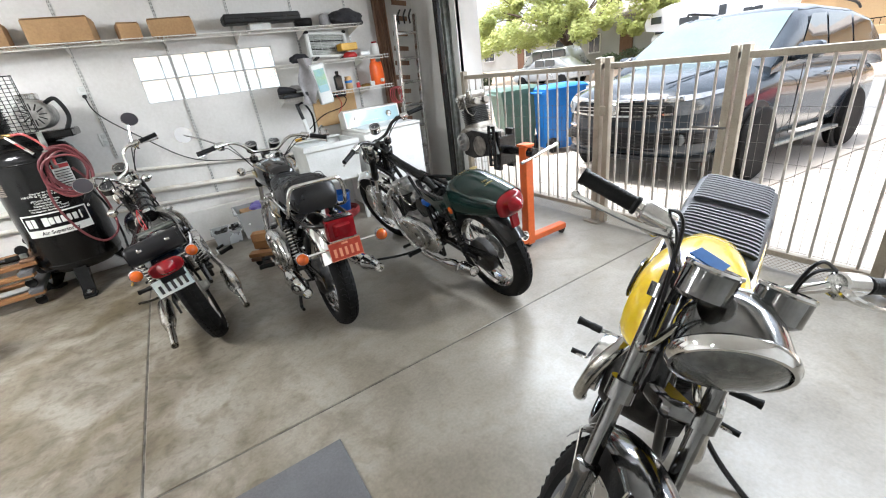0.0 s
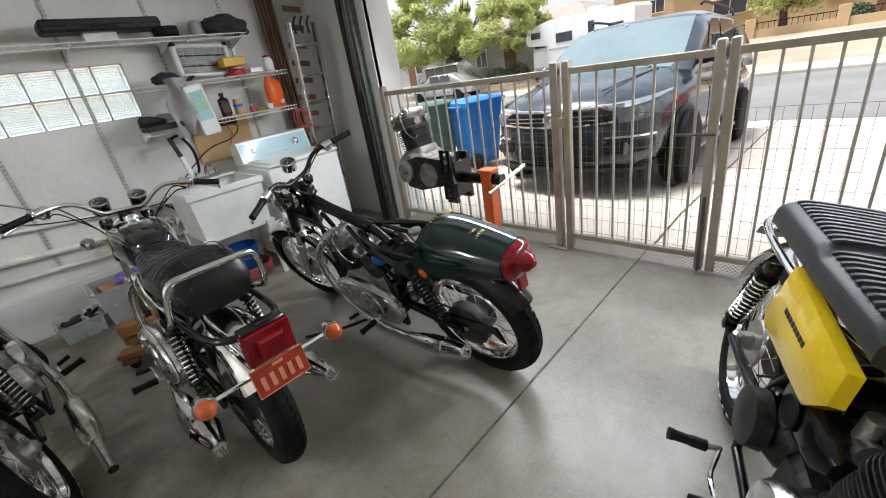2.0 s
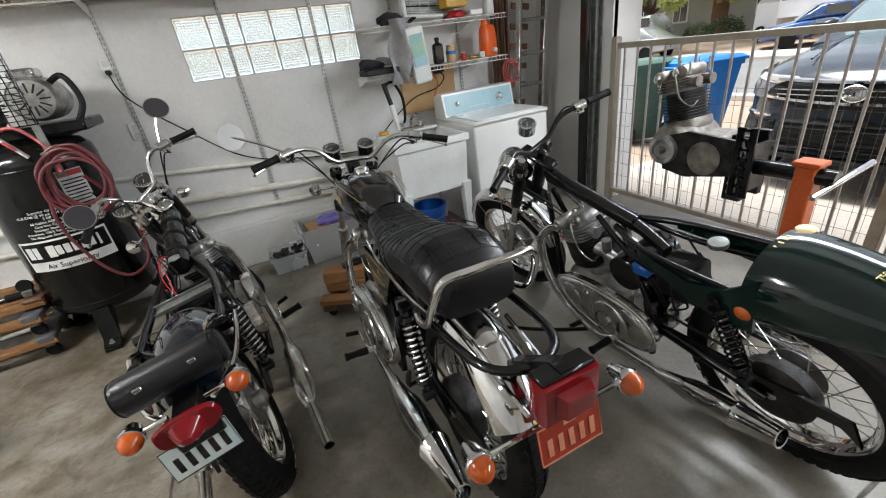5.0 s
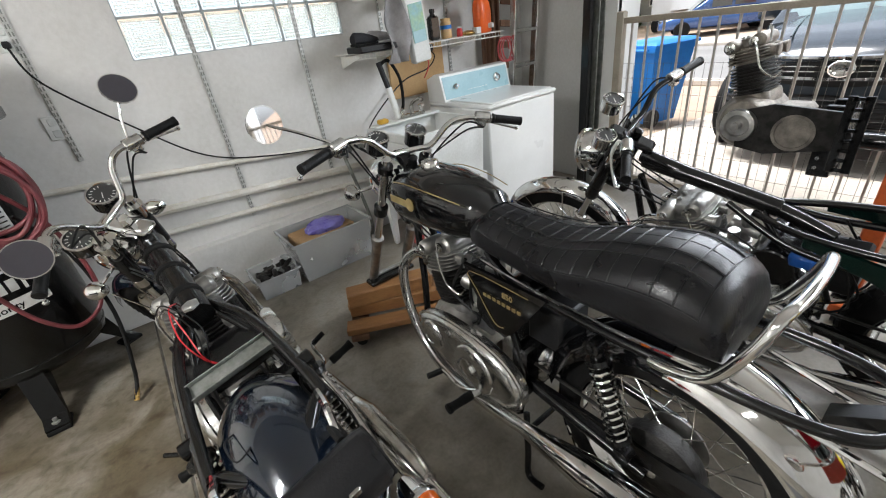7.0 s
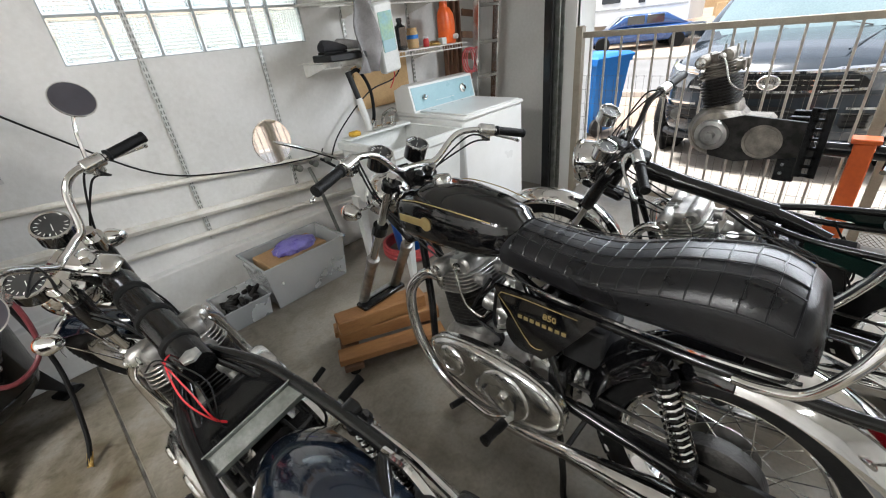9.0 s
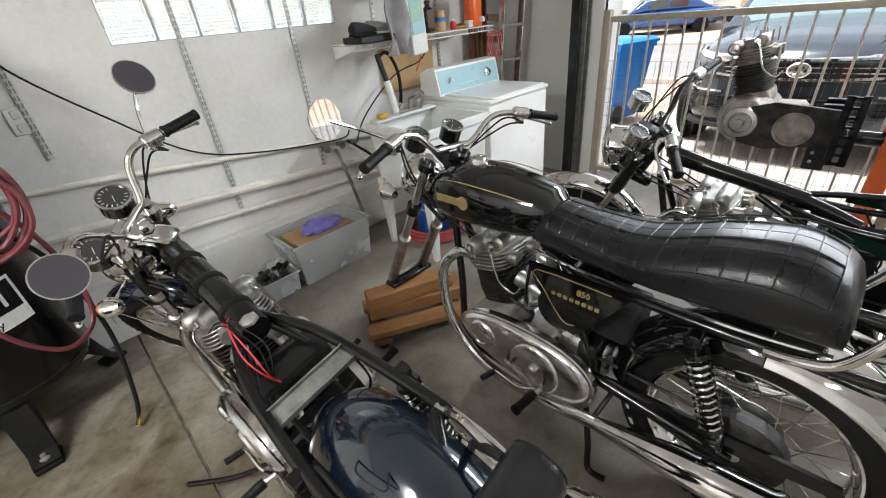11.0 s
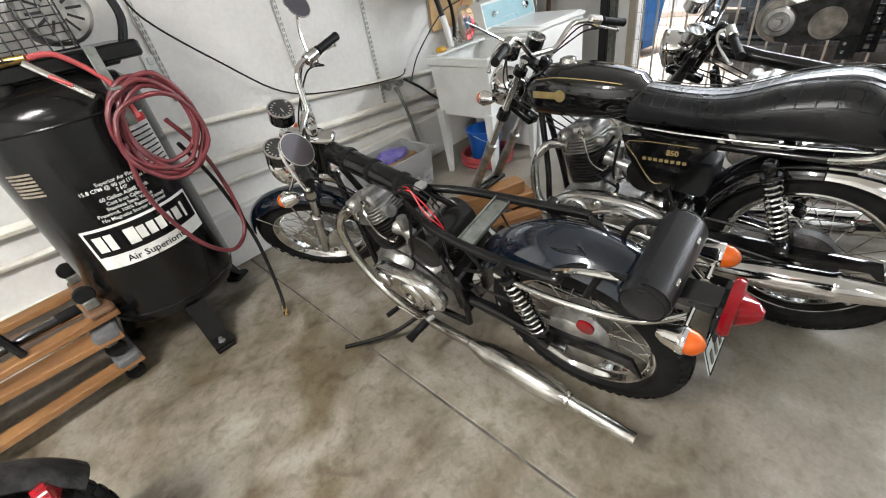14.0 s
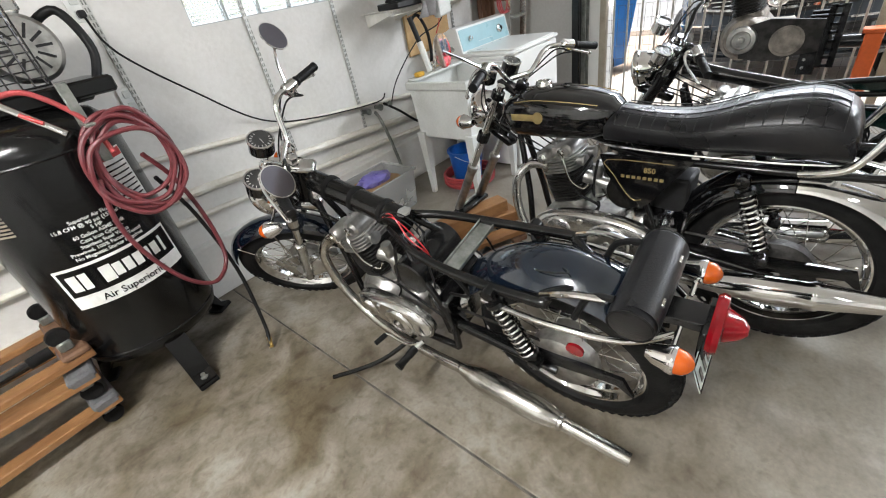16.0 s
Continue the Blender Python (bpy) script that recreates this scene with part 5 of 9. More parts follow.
def stripped_motorcycle():
    b = place(0.128, 3.225, 92.5, 10.7, label="stripped motorcycle without seat or tank, with dark blue mudguards")
    rear_common(b, guard=blue_paint, guard_label="metallic dark blue rear mudguard", a0=42, a1=128, hw=0.1, springs=chrome, drum=cast, guard_r=0.425)
    frame_parts(b, spine_r=0.044, loop_end=-0.05, loop_drop=0.03, loop_r=0.0155)
    for x in (0.66, 0.8, 0.93):
        part("spine_tape", lathe([(0.044, -0.012), (0.049, -0.008), (0.049, 0.008), (0.044, 0.012)], 18, along((x, 0, 0.768 + (x - 0.66) * 0.23), (x + 0.1, 0, 0.791 + (x - 0.66) * 0.23))), rubber, b, "black tape wound on the spine")
    part("spine_bolt", lathe([(0.026, 0), (0.026, 0.008), (0.02, 0.012), (0.0, 0.012)], 6, Matrix.Translation((0.56, 0, 0.785))), zinc, b, "steel bolt and washer")
    engine(b)
    primary_cover(b, 0.72, (0.66, 0.385))
    oil_clutter(b, 5, tray=False)
    for s in (-1, 1):
        exhaust(b, s, (-0.26, 0.19), 0.043, 0.02, mat=old_chrome, start=0.34, tailpipe=True)
    pegs(b, stand=((0.76, 0.29, 0.13), (0.95, 0.45, 0.09)))
    m = front_end(b, 38, dict(leg=alloy, shroud=frame_black, front_guard=blue_paint, front_guard_label="dark blue front mudguard", yoke=chrome, mirrors={1: (-0.07, 0.08, 0.03), -1: (-0.02, -0.127, 0.131)}, mirror_face=(-1, 0.1, 0.5), mirror_r=0.055, mirror_pane=dim_mirror, gauge_r=0.05, gauge_depth=0.06,
              bar=[(1.07, 0.03, 1.0), (1.06, 0.07, 1.01), (1.05, 0.13, 1.09), (1.03, 0.18, 1.115), (0.99, 0.24, 1.1), (0.93, 0.365, 1.065)], gauges=[(1.17, -0.09, 1.03), (1.17, 0.09, 1.0)], gauge_tilt=35, lamp_at=(1.26, 0.85), front_signals=True))
    # steel crosspiece and loose wiring
    cp = bmesh.new()
    box(0, 0, 0, 0.056, 0.24, 0.006, 0.001, cp, Matrix.Translation((0.31, -0.01, 0.7)) @ Matrix.Rotation(radians(-12), 4, 'Y'))
    for s in (-1, 1):
        box(0.026 * s, 0, 0.006, 0.004, 0.24, 0.018, 0.001, cp, Matrix.Translation((0.31, -0.01, 0.7)) @ Matrix.Rotation(radians(-12), 4, 'Y'))
    part("seat_crosspiece", cp, galv, b, "bare galvanised cross bracket")
    for k, (c, z) in enumerate(((wire_red, 0.0), (wire_red, 0.01), (cable_black, 0.0), (cable_black, -0.02))):
        w = tube([(0.62, 0.03 + 0.02 * k, 0.79), (0.56, 0.05, 0.81 - z), (0.5, 0.07 - 0.02 * k, 0.74), (0.46, 0.05, 0.66 + z), (0.5, 0.02, 0.58)], 0.0022, 6)
        part("loose_wire", w, c, b, "red wire" if c is wire_red else "")
    w2 = tube([(-0.02, 0.03, 0.75), (-0.05, 0.06, 0.77), (0.02, 0.07, 0.76), (0.05, 0.05, 0.74)], 0.002, 6)
    part("loose_wire", w2, cable_black, b)
    # tail: grab tubes, tool roll, lamps
    for s in (-1, 1):
        part("side_rail", tube([(0.18, s * 0.15, 0.66), (-0.02, s * 0.155, 0.66), (-0.2, s * 0.13, 0.655), (-0.3, s * 0.06, 0.65)], 0.009, 10), chrome, b, "chrome seat rail")
        part("strap", tube([(-0.08, s * 0.11, 0.66), (-0.12, s * 0.1, 0.75), (-0.18, s * 0.1, 0.77)], 0.009, 8), rubber, b, "black strap")
        part("grab_tube", tube([(0.0, s * 0.12, 0.73), (-0.08, s * 0.115, 0.76), (-0.16, s * 0.1, 0.76)], 0.009, 8), chrome, b)
    bag = bmesh.new()
    q = Matrix.Translation((-0.225, 0, 0.74)) @ TO_Y
    lathe([(0.0, -0.142), (0.044, -0.142), (0.051, -0.137), (0.054, -0.125), (0.055, -0.1), (0.053, 0.0), (0.055, 0.1), (0.054, 0.125), (0.051, 0.137), (0.044, 0.142), (0.0, 0.142)], 30, q, bag)
    plate([(-0.06, 0.0), (0.06, 0.02), (0.055, 0.055), (-0.055, 0.05)], 0.006, Matrix.Translation((-0.262, 0, 0.7)) @ Matrix.Rotation(radians(90), 4, 'Z') @ Matrix.Rotation(radians(90), 4, 'X'), bag)
    roll = part("tool_roll", bag, vinyl, b, "black leather tool roll")
    for s in (-1, 1):
        part("roll_piping", tube([q @ Vector((0.05 * math.cos(a), 0.05 * math.sin(a), s * 0.139)) for a in [2 * math.pi * i / 20 for i in range(20)]], 0.003, 6, 1, True), rubber, roll)
        part("roll_buckle", box(-0.275, s * 0.07, 0.76, 0.008, 0.022, 0.026, 0.002), old_chrome, roll)
    part("roll_flap", loft([[(-0.225 + r * math.cos(a), y, 0.74 + r * math.sin(a)) for r in (0.0555, 0.0585)  for y in ((-0.125, 0.125) if r < 0.057 else (0.125, -0.125))] for a in [radians(80 + 14 * i) for i in range(10)]]), vinyl, roll, "leather flap over the roll")
    br = bmesh.new()
    box(-0.28, 0, 0.665, 0.2, 0.07, 0.03, 0.004, br)
    box(-0.36, 0, 0.63, 0.02, 0.12, 0.1, 0.004, br)
    tl = part("tail_bracket", br, frame_black, b)
    lam = loft([[(x, y * w, 0.66 + z * h) for y, z in [(math.copysign(abs(math.cos(a)) ** 0.6, math.cos(a)), math.copysign(abs(math.sin(a)) ** 0.8, math.sin(a))) for a in [2 * math.pi * i / 24 for i in range(24)]]]
                for x, w, h in ((-0.365, 0.078, 0.036), (-0.376, 0.084, 0.041), (-0.388, 0.078, 0.038), (-0.392, 0.044, 0.032), (-0.422, 0.027, 0.022), (-0.436, 0.012, 0.01))])
    part("tail_lamp", lam, red_lens, tl, "red boat-shaped tail lamp lens")
    number_plate(b, (-0.368, 0.02, 0.565), (0.18, 0.1), 14, plate_teal, black_paint, "pale number plate with plain dark bars")
    for s in (-1, 1):
        signal(b, (-0.31, s * 0.14, 0.67), -1)
    rf = lathe([(0.0, 0.0), (0.024, 0.0), (0.024, 0.008), (0.0, 0.012)], 20, Matrix.Translation((-0.1, 0.16, 0.6)) @ Matrix.Rotation(radians(-90), 4, 'X'))
    part("reflector", rf, red_lens, b, "round red reflector")


def green_motorcycle():
    b = place(1.785, 2.285, 89.8, 12.5, label="partly stripped motorcycle with a glossy dark green tail unit")
    rear_common(b, springs=frame_black, guard=frame_black, guard_label="black inner mudguard", a0=70, a1=150)
    frame_parts(b, spine_r=0.032, loop_end=-0.18)
    engine(b)
    primary_cover(b)
    oil_clutter(b, 8)
    part("breather_tube", tube([(0.5, 0.09, 0.66), (0.4, 0.11, 0.6), (0.36, 0.1, 0.5)], 0.008, 8), rubber, b)
    part("regulator", box(0.45, 0.1, 0.64, 0.07, 0.05, 0.05, 0.01), bucket_blue, b, "blue boxed electrical part")
    for s in (-1, 1):
        exhaust(b, s, (-0.1, 0.345), 0.043, 0.03)
    pegs(b, stand=((0.85, 0.28, 0.16), (1.12, 0.44, 0.108)))
    front_end(b, 12, dict(leg=alloy, gaiter=False, shroud=frame_black, front_guard=chrome, front_guard_label="chrome front mudguard", gauges=[(1.17, -0.075, 1.07), (1.15, 0.075, 1.0)], gauge_tilt=25, gauge_mat=chrome,
              bar=[(1.07, 0.03, 1.0), (1.06, 0.08, 1.01), (1.04, 0.16, 1.06), (1.0, 0.25, 1.065), (0.95, 0.40, 1.05)], bar_mat=frame_black, lamp_at=(1.25, 0.88), levers=(True, False)))
    part("spine_cover", tube([(1.04, 0, 0.87), (0.8, 0.0, 0.8), (0.56, 0.0, 0.74), (0.4, 0.03, 0.70)], [0.03, 0.028, 0.026, 0.02], 12), frame_black, b)
    for s in (-1, 1):
        part("seat_tube", tube([(0.7, s * 0.05, 0.76), (0.5, s * 0.1, 0.68), (0.3, s * 0.12, 0.665), (0.12, s * 0.13, 0.68)], 0.012, 10), frame_black, b)
    cap = lathe([(0.03, -0.01), (0.032, 0.0), (0.03, 0.008), (0.0, 0.01)], 22, Matrix.Translation((0.26, -0.03, 0.755)))
    part("oil_cap", cap, galv, b, "round metal oil cap")
    # fibreglass tail: two side wings that run into a humped tail
    rings = []
    for i in range(25):
        f = i / 24
        x = 0.08 - 0.39 * f
        w = 0.15 - 0.055 * f ** 1.6
        top = 0.885 - 0.065 * f ** 1.3 - 0.02 * (1 - f) ** 6
        lo = 0.63 + 0.06 * f
        rings.append(super_ring(x, w, lo, top, 3.4, 32, 2.2))
    tail = part("tail_unit", loft(rings), green_paint, b, "gloss dark green fibreglass tail")
    for s in (-1, 1):
        wing = loft([[(x, s * (y0 + t), z) for t, z in ((0, z0), (0.012, z0), (0.012, z1), (0, z1))] for x, y0, z0, z1 in ((0.46, 0.1, 0.7, 0.735), (0.36, 0.12, 0.68, 0.725), (0.24, 0.135, 0.64, 0.715), (0.12, 0.138, 0.625, 0.75), (0.04, 0.137, 0.63, 0.82))])
        part("tail_wing", wing, green_paint, tail, "curved green side wing")
    mk_ = bmesh.new()
    for k in range(6):
        box(0.06, (k - 1) * 0.018, 0.8695 - 0.0012 * (k - 1) ** 2, 0.014, 0.007, 0.003, bm=mk_)
    lathe([(0.02, -0.001), (0.024, 0.002), (0.02, 0.003)], 20, Matrix.Translation((0.05, -0.075, 0.8615)), mk_)
    for k in range(8):
        box(-0.18, 0.045 - k * 0.012, 0.847 - 0.0009 * (k - 3.5) ** 2, 0.014, 0.006, 0.004, bm=mk_)
    text_mesh("750", 0.024, Matrix.Translation((-0.15, 0.01, 0.853)) @ Matrix.Rotation(radians(-90), 4, 'Z') @ Matrix.Rotation(radians(-6), 4, 'X'), mk_, extrude=0.002)
    part("gold_lettering", mk_, gold, tail, "gold numerals and plain bars")
    part("side_reflector", lathe([(0.0, 0.0), (0.022, 0.0), (0.024, 0.006), (0.018, 0.012), (0.0, 0.014)], 22, Matrix.Translation((0.07, 0.143, 0.69)) @ Matrix.Rotation(radians(-90), 4, 'X')), amber_lens, tail, "amber side reflector")
    lam = loft([super_ring(x, w, 0.745 - h, 0.745 + h, 3.0, 24) for x, w, h in ((-0.305, 0.088, 0.068), (-0.33, 0.08, 0.062), (-0.343, 0.066, 0.052), (-0.347, 0.042, 0.036), (-0.38, 0.03, 0.027), (-0.397, 0.012, 0.01))])
    part("tail_lamp", lam, red_lens, tail, "red stepped tail lamp lens")
    part("lamp_tab", box(-0.32, 0.0, 0.65, 0.02, 0.05, 0.09, 0.004), red_lens, tail)


def yellow_motorcycle():
    b = place(2.05, 1.295, 197.9, 12.0, label="yellow-tanked motorcycle with a ribbed seat, standing by the gate")
    rear_common(b, guard=chrome, guard_label="chrome rear mudguard", a0=80, a1=175, springs=chrome)
    frame_parts(b, loop_mat=chrome, loop_end=-0.2)
    engine(b, dark=True)
    primary_cover(b)
    oil_clutter(b, 11)
    for s in (-1, 1):
        exhaust(b, s, mat=old_chrome, header=True)
    pegs(b, stand=((0.7, 0.28, 0.13), (0.76, 0.42, 0.07)))
    m = front_end(b, 29, dict(stanchion=dark_chrome, lamp_r=1.1, leg=dark_chrome, gaiter=False, front_guard=dark_chrome, front_guard_label="chrome front mudguard toned for dim reflections", yoke=dark_chrome, lamp_mat=dark_chrome, lamp_dip=24, gauges=[(1.18, -0.085, 1.06), (1.15, 0.07, 1.05)], gauge_mat=dark_chrome, gauge_tilt=22, gauge_r=0.046, gauge_depth=0.06,
              bar=[(1.08, 0.03, 0.98), (1.08, 0.08, 0.985), (1.1, 0.14, 1.05), (1.09, 0.21, 1.085), (1.04, 0.335, 1.09)], lamp_at=(1.235, 0.945)))
    t = tank(b, yellow_paint, "bright yellow fuel tank with a plain black badge", z1=0.935, hw=0.13, z0=0.69)
    for s in (-1, 1):
        em = bmesh.new()
        for k in range(6):
            tube([(0.96 - k * 0.024, s * 0.1325, 0.845), (0.957 - k * 0.024, s * 0.1335, 0.825), (0.952 - k * 0.024, s * 0.1330, 0.805)], 0.0045, 6, bm=em)
        tube([(0.9 + 0.085 * math.cos(a), s * 0.1320, 0.825 + 0.042 * math.sin(a)) for a in [2 * math.pi * i / 14 for i in range(15)]], 0.004, 6, bm=em)
        part("tank_badge", em, black_paint, t, "plain black badge strokes")
    tape = plate([(-0.03, -0.012), (0.028, -0.015), (0.034, 0.012), (-0.02, 0.016)], 0.003, m @ Matrix.Translation((1.17, -0.1, 1.07)) @ Matrix.Rotation(radians(60), 4, 'Z') @ Matrix.Rotation(radians(20), 4, 'X'))
    part("tape", tape, blue_tape, b, "blue masking tape")
    for s in (-1, 1):
        edge = ((0.27, 0.775), (0.665, 0.745), (0.67, 0.66), (0.6, 0.59), (0.27, 0.575), (0.235, 0.6))
        sp = loft([[(x, s * (0.115 + d), z) for x, z in edge] for d in (0.0, 0.03)] + [[(0.45 + (x - 0.45) * 0.93, s * 0.152, 0.67 + (z - 0.67) * 0.88) for x, z in edge]])
        p = part("side_panel", sp, yellow_paint, b, "yellow side panel")
        bars = bmesh.new()
        for k in range(8):
            box(0.36 + k * 0.02, s * 0.153, 0.685, 0.013, 0.002, 0.014, bm=bars)
        part("air_box", loft([super_ring(x, w, 0.55 - h, 0.55 + h, 3.5, 24, cy=s * 0.085) for x, w, h in ((0.46, 0.03, 0.03), (0.5, 0.05, 0.05), (0.62, 0.055, 0.06), (0.7, 0.05, 0.045), (0.73, 0.03, 0.025))]), frame_black, b, "black intake box below the side panel")
        part("intake_mouth", lathe([(0.038, 0.0), (0.044, 0.006), (0.04, 0.01), (0.034, 0.004), (0.0, 0.003)], 24, Matrix.Translation((0.58, s * 0.14, 0.545)) @ Matrix.Rotation(radians(90 if s < 0 else -90), 4, 'X')), rubber, b)
        part("panel_bars", bars, dirty_iron, p, "row of small dark bars")
    rings = []
    for i in range(29):
        f = i / 28
        x = 0.66 - 0.7 * f
        e = min(1.0, (min(f, 1 - f) + 0.01) / 0.06) ** 0.5
        step = 0.02 if f > 0.48 else 0.0
        rings.append(super_ring(x, 0.125 + 0.015 * min(1, f * 2), 0.765, 0.765 + (0.095 + step) * (0.6 + 0.4 * e), 4.5, 32, 4.0))
    seat = part("seat", loft(rings), grey_vinyl, b, "slate-black ribbed vinyl seat")
    ribs = bmesh.new()
    for k in range(22):
        f = 0.06 + k * 0.041
        x = 0.66 - 0.7 * f
        tz = 0.861 + (0.02 if f > 0.48 else 0.0)
        tube([(x, -0.115, tz - 0.008), (x, -0.08, tz), (x, 0.08, tz), (x, 0.115, tz - 0.008)], 0.0075, 6, 4, bm=ribs)
    part("ribs", ribs, grey_vinyl, seat, "cross ribs")
    br = bmesh.new()
    box(-0.22, 0, 0.72, 0.18, 0.08, 0.03, 0.006, br)
    lathe([(0.0, 0.0), (0.03, 0.002), (0.035, 0.03), (0.0, 0.045)], 18, along((-0.3, 0, 0.735), (-0.4, 0, 0.73)), br)
    part("tail_bracket", br, old_chrome, b)
    fl = loft([super_ring(x, w, z - 0.006, z + 0.006, 4, 16) for x, w, z in ((-0.2, 0.06, 0.7), (-0.32, 0.075, 0.66), (-0.42, 0.05, 0.6))])
    part("guard_flap", fl, frame_black, b)


black_motorcycle()
stripped_motorcycle()
green_motorcycle()
yellow_motorcycle()


# ---- shelving on the long wall ----
def standard(x, z0, z1):
    bm, slots = bmesh.new(), bmesh.new()
    box(0, 0, (z0 + z1) / 2, 0.026, 0.012, z1 - z0, 0.002, bm)
    k = z0 + 0.03
    while k < z1 - 0.03:
        for s in (-1, 1):
            box(s * 0.0058, -0.0068, k, 0.0056, 0.002, 0.019, bm=slots)
        k += 0.03
    ob = solo("shelf_standard", bm, pale_zinc, "slotted metal shelf standard screwed to the wall", "shelf standard", "shelf standards")
    tagged(part("slotting", slots, galv, ob, "two rows of dark slots"), kind="stuff")
    ob.location = (x, WALL_Y - 0.006, 0)


for sx_, z0_, z1_ in ((-0.23, 1.0, 2.5), (0.485, 0.42, 2.5), (1.105, 0.55, 2.5), (1.73, 1.1, 2.5), (2.33, 1.0, 2.5), (-1.2, 1.2, 2.5)):
    standard(sx_, z0_, z1_)


def wire_shelf(x0, x1, z, depth, braces, lip=0.03):
    t = thing("wire_shelf", pose(x0, WALL_Y - 0.012, z), "white coated wire shelf on brackets", "shelf", "wire shelves")
    L = x1 - x0
    for y, zz in ((0, 0), (-depth * 0.5, 0), (-depth, 0), (-depth, -lip)):
        part("long_rod", rod((0, y, zz), (L, y, zz), 0.0035, 6), wire_white, t)
    me = bpy.data.meshes.new("cross_wire")
    cb = tube([(0, 0, 0.004), (0, -depth, 0.004), (0, -depth - 0.003, -lip)], 0.0018, 4, 1)
    cb.to_mesh(me)
    cb.free()
    me.materials.append(wire_white)
    k = 0.012
    while k < L:
        w = new("cross_wire", me)
        w.parent, w.location = t, (k, 0, 0)
        k += 0.03
    for bx in braces:
        b = bmesh.new()
        plate([(0, 0), (-depth * 0.95, 0), (-depth * 0.95, -0.012), (-0.02, -0.075), (0, -0.075)], 0.004, Matrix.Translation((bx - x0, 0, -0.006)) @ Matrix.Rotation(radians(90), 4, 'Z') @ Matrix.Rotation(radians(90), 4, 'X'), b)
        part("bracket", b, wire_white, t)


wire_shelf(-1.3, 2.34, 1.945, 0.35, (-1.2, -0.23, 0.485, 1.105, 1.73, 2.32))
wire_shelf(1.36, 2.62, 1.62, 0.33, (1.73, 2.33))
wire_shelf(1.74, 2.62, 1.305, 0.33, (1.76, 2.33))
wire_shelf(1.32, 1.68, 1.30, 0.3, (1.36, 1.64))


def carton(x, y, z, sx, sy, sz, rz, label, mat=card):
    bm = box(0, 0, sz / 2, sx, sy, sz, 0.004)
    t = thing("cardboard_box", pose(x, y, z, 0, 0, rz), label, "box")
    part("body", bm, mat, t)
    part("tape_strip", box(0, 0, sz + 0.001, sx * 0.96, 0.05, 0.002), board, t, "strip of packing tape")
    for s in (-1, 1):
        part("flap", box(0, s * sy * 0.26, sz + 0.003, sx * 0.98, sy * 0.45, 0.003, m=Matrix.Rotation(radians(s * 2.5), 4, 'X')), mat, t)


SH = 1.953
carton(-0.82, 5.22, SH, 0.55, 0.26, 0.16, 3, "long brown cardboard box on the wire shelf")
carton(-0.2, 5.2, SH, 0.42, 0.28, 0.17, -5, "brown cardboard box with taped flaps on the shelf")
carton(0.24, 5.24, SH, 0.16, 0.2, 0.12, 8, "small brown cardboard box on the shelf")
carton(0.58, 5.2, SH, 0.34, 0.26, 0.13, -8, "low brown cardboard carton on the shelf")
carton(1.32, 5.22, SH, 0.2, 0.2, 0.055, 0, "flat white carton on the wire shelf", paper)

ca = thing("tool_case", pose(1.36, 5.18, SH + 0.057), "long black plastic case lying on the shelf", "case")
part("case_body", box(0, 0, 0.045, 0.72, 0.2, 0.08, 0.015), car_plastic, ca)
part("case_seam", box(0, -0.001, 0.045, 0.724, 0.204, 0.006, 0.002), rubber, ca)
for lx in (-0.2, 0.2):
    part("latch", box(lx, -0.103, 0.045, 0.04, 0.008, 0.03, 0.003), car_plastic, ca)
part("case_handle", tube([(-0.07, -0.1, 0.03), (-0.06, -0.13, 0.03), (0.06, -0.13, 0.03), (0.07, -0.1, 0.03)], 0.008, 8), car_plastic, ca)


def lumpy(sx, sy, sz, seed, n=26):
    bm = bmesh.new()
    bmesh.ops.create_icosphere(bm, subdivisions=4, radius=1.0)
    for v in bm.verts:
        p = v.co.copy()
        k = 1 + 0.22 * noise.noise(p * 1.7 + Vector((seed, 0, 0))) + 0.1 * noise.noise(p * 5 + Vector((0, seed, 0)))
        q = p * k
        v.co = Vector((q.x * sx, q.y * sy, max(q.z, -0.55) * sz + 0.55 * sz))
    return bm


solo("duffel_bag", lumpy(0.2, 0.14, 0.09, 3), black_cloth, "slumped black cloth bag hanging over the shelf end", "bag", m=pose(2.2, 5.12, SH, 0, 4, 10))
solo("cable_bundle", tube([(1.75 + 0.09 * math.cos(a * 1.1), 5.15 + 0.07 * math.sin(a * 1.1), SH + 0.015 + 0.002 * a) for a in range(30)], 0.006, 6, 3), cable_black, "coiled black extension cable on the shelf", "cable")
sk = lathe([(0.0, 0.0), (0.05, 0.0), (0.06, 0.02), (0.05, 0.09), (0.03, 0.11), (0.0, 0.112)], 18, Matrix.Translation((1.98, 5.15, SH)))
solo("work_light", sk, grey_cloth, "small grey clamp lamp lying on the shelf", "lamp")

# electric heater leaning on the second shelf
he = thing("space_heater", pose(1.97, 5.17, 1.655, -10, 3, 0), "white electric bar heater with a wire grille", "heater")
hb = bmesh.new()
box(0, 0.05, 0.125, 0.44, 0.05, 0.25, 0.02, hb)
box(0, 0.02, 0.24, 0.44, 0.05, 0.035, 0.01, hb)
box(0, 0.02, 0.012, 0.44, 0.05, 0.03, 0.01, hb)
for s in (-1, 1):
    box(s * 0.205, 0.02, 0.125, 0.035, 0.05, 0.25, 0.01, hb)
part("housing", hb, plastic_white, he)
part("reflector", box(0, 0.022, 0.125, 0.37, 0.008, 0.19, 0.002), galv, he, "dull metal reflector")
for k in range(2):
    part("heating_bar", rod((-0.18, 0.008, 0.085 + k * 0.08), (0.18, 0.008, 0.085 + k * 0.08), 0.008, 10), dirty_iron, he)
gr = bmesh.new()
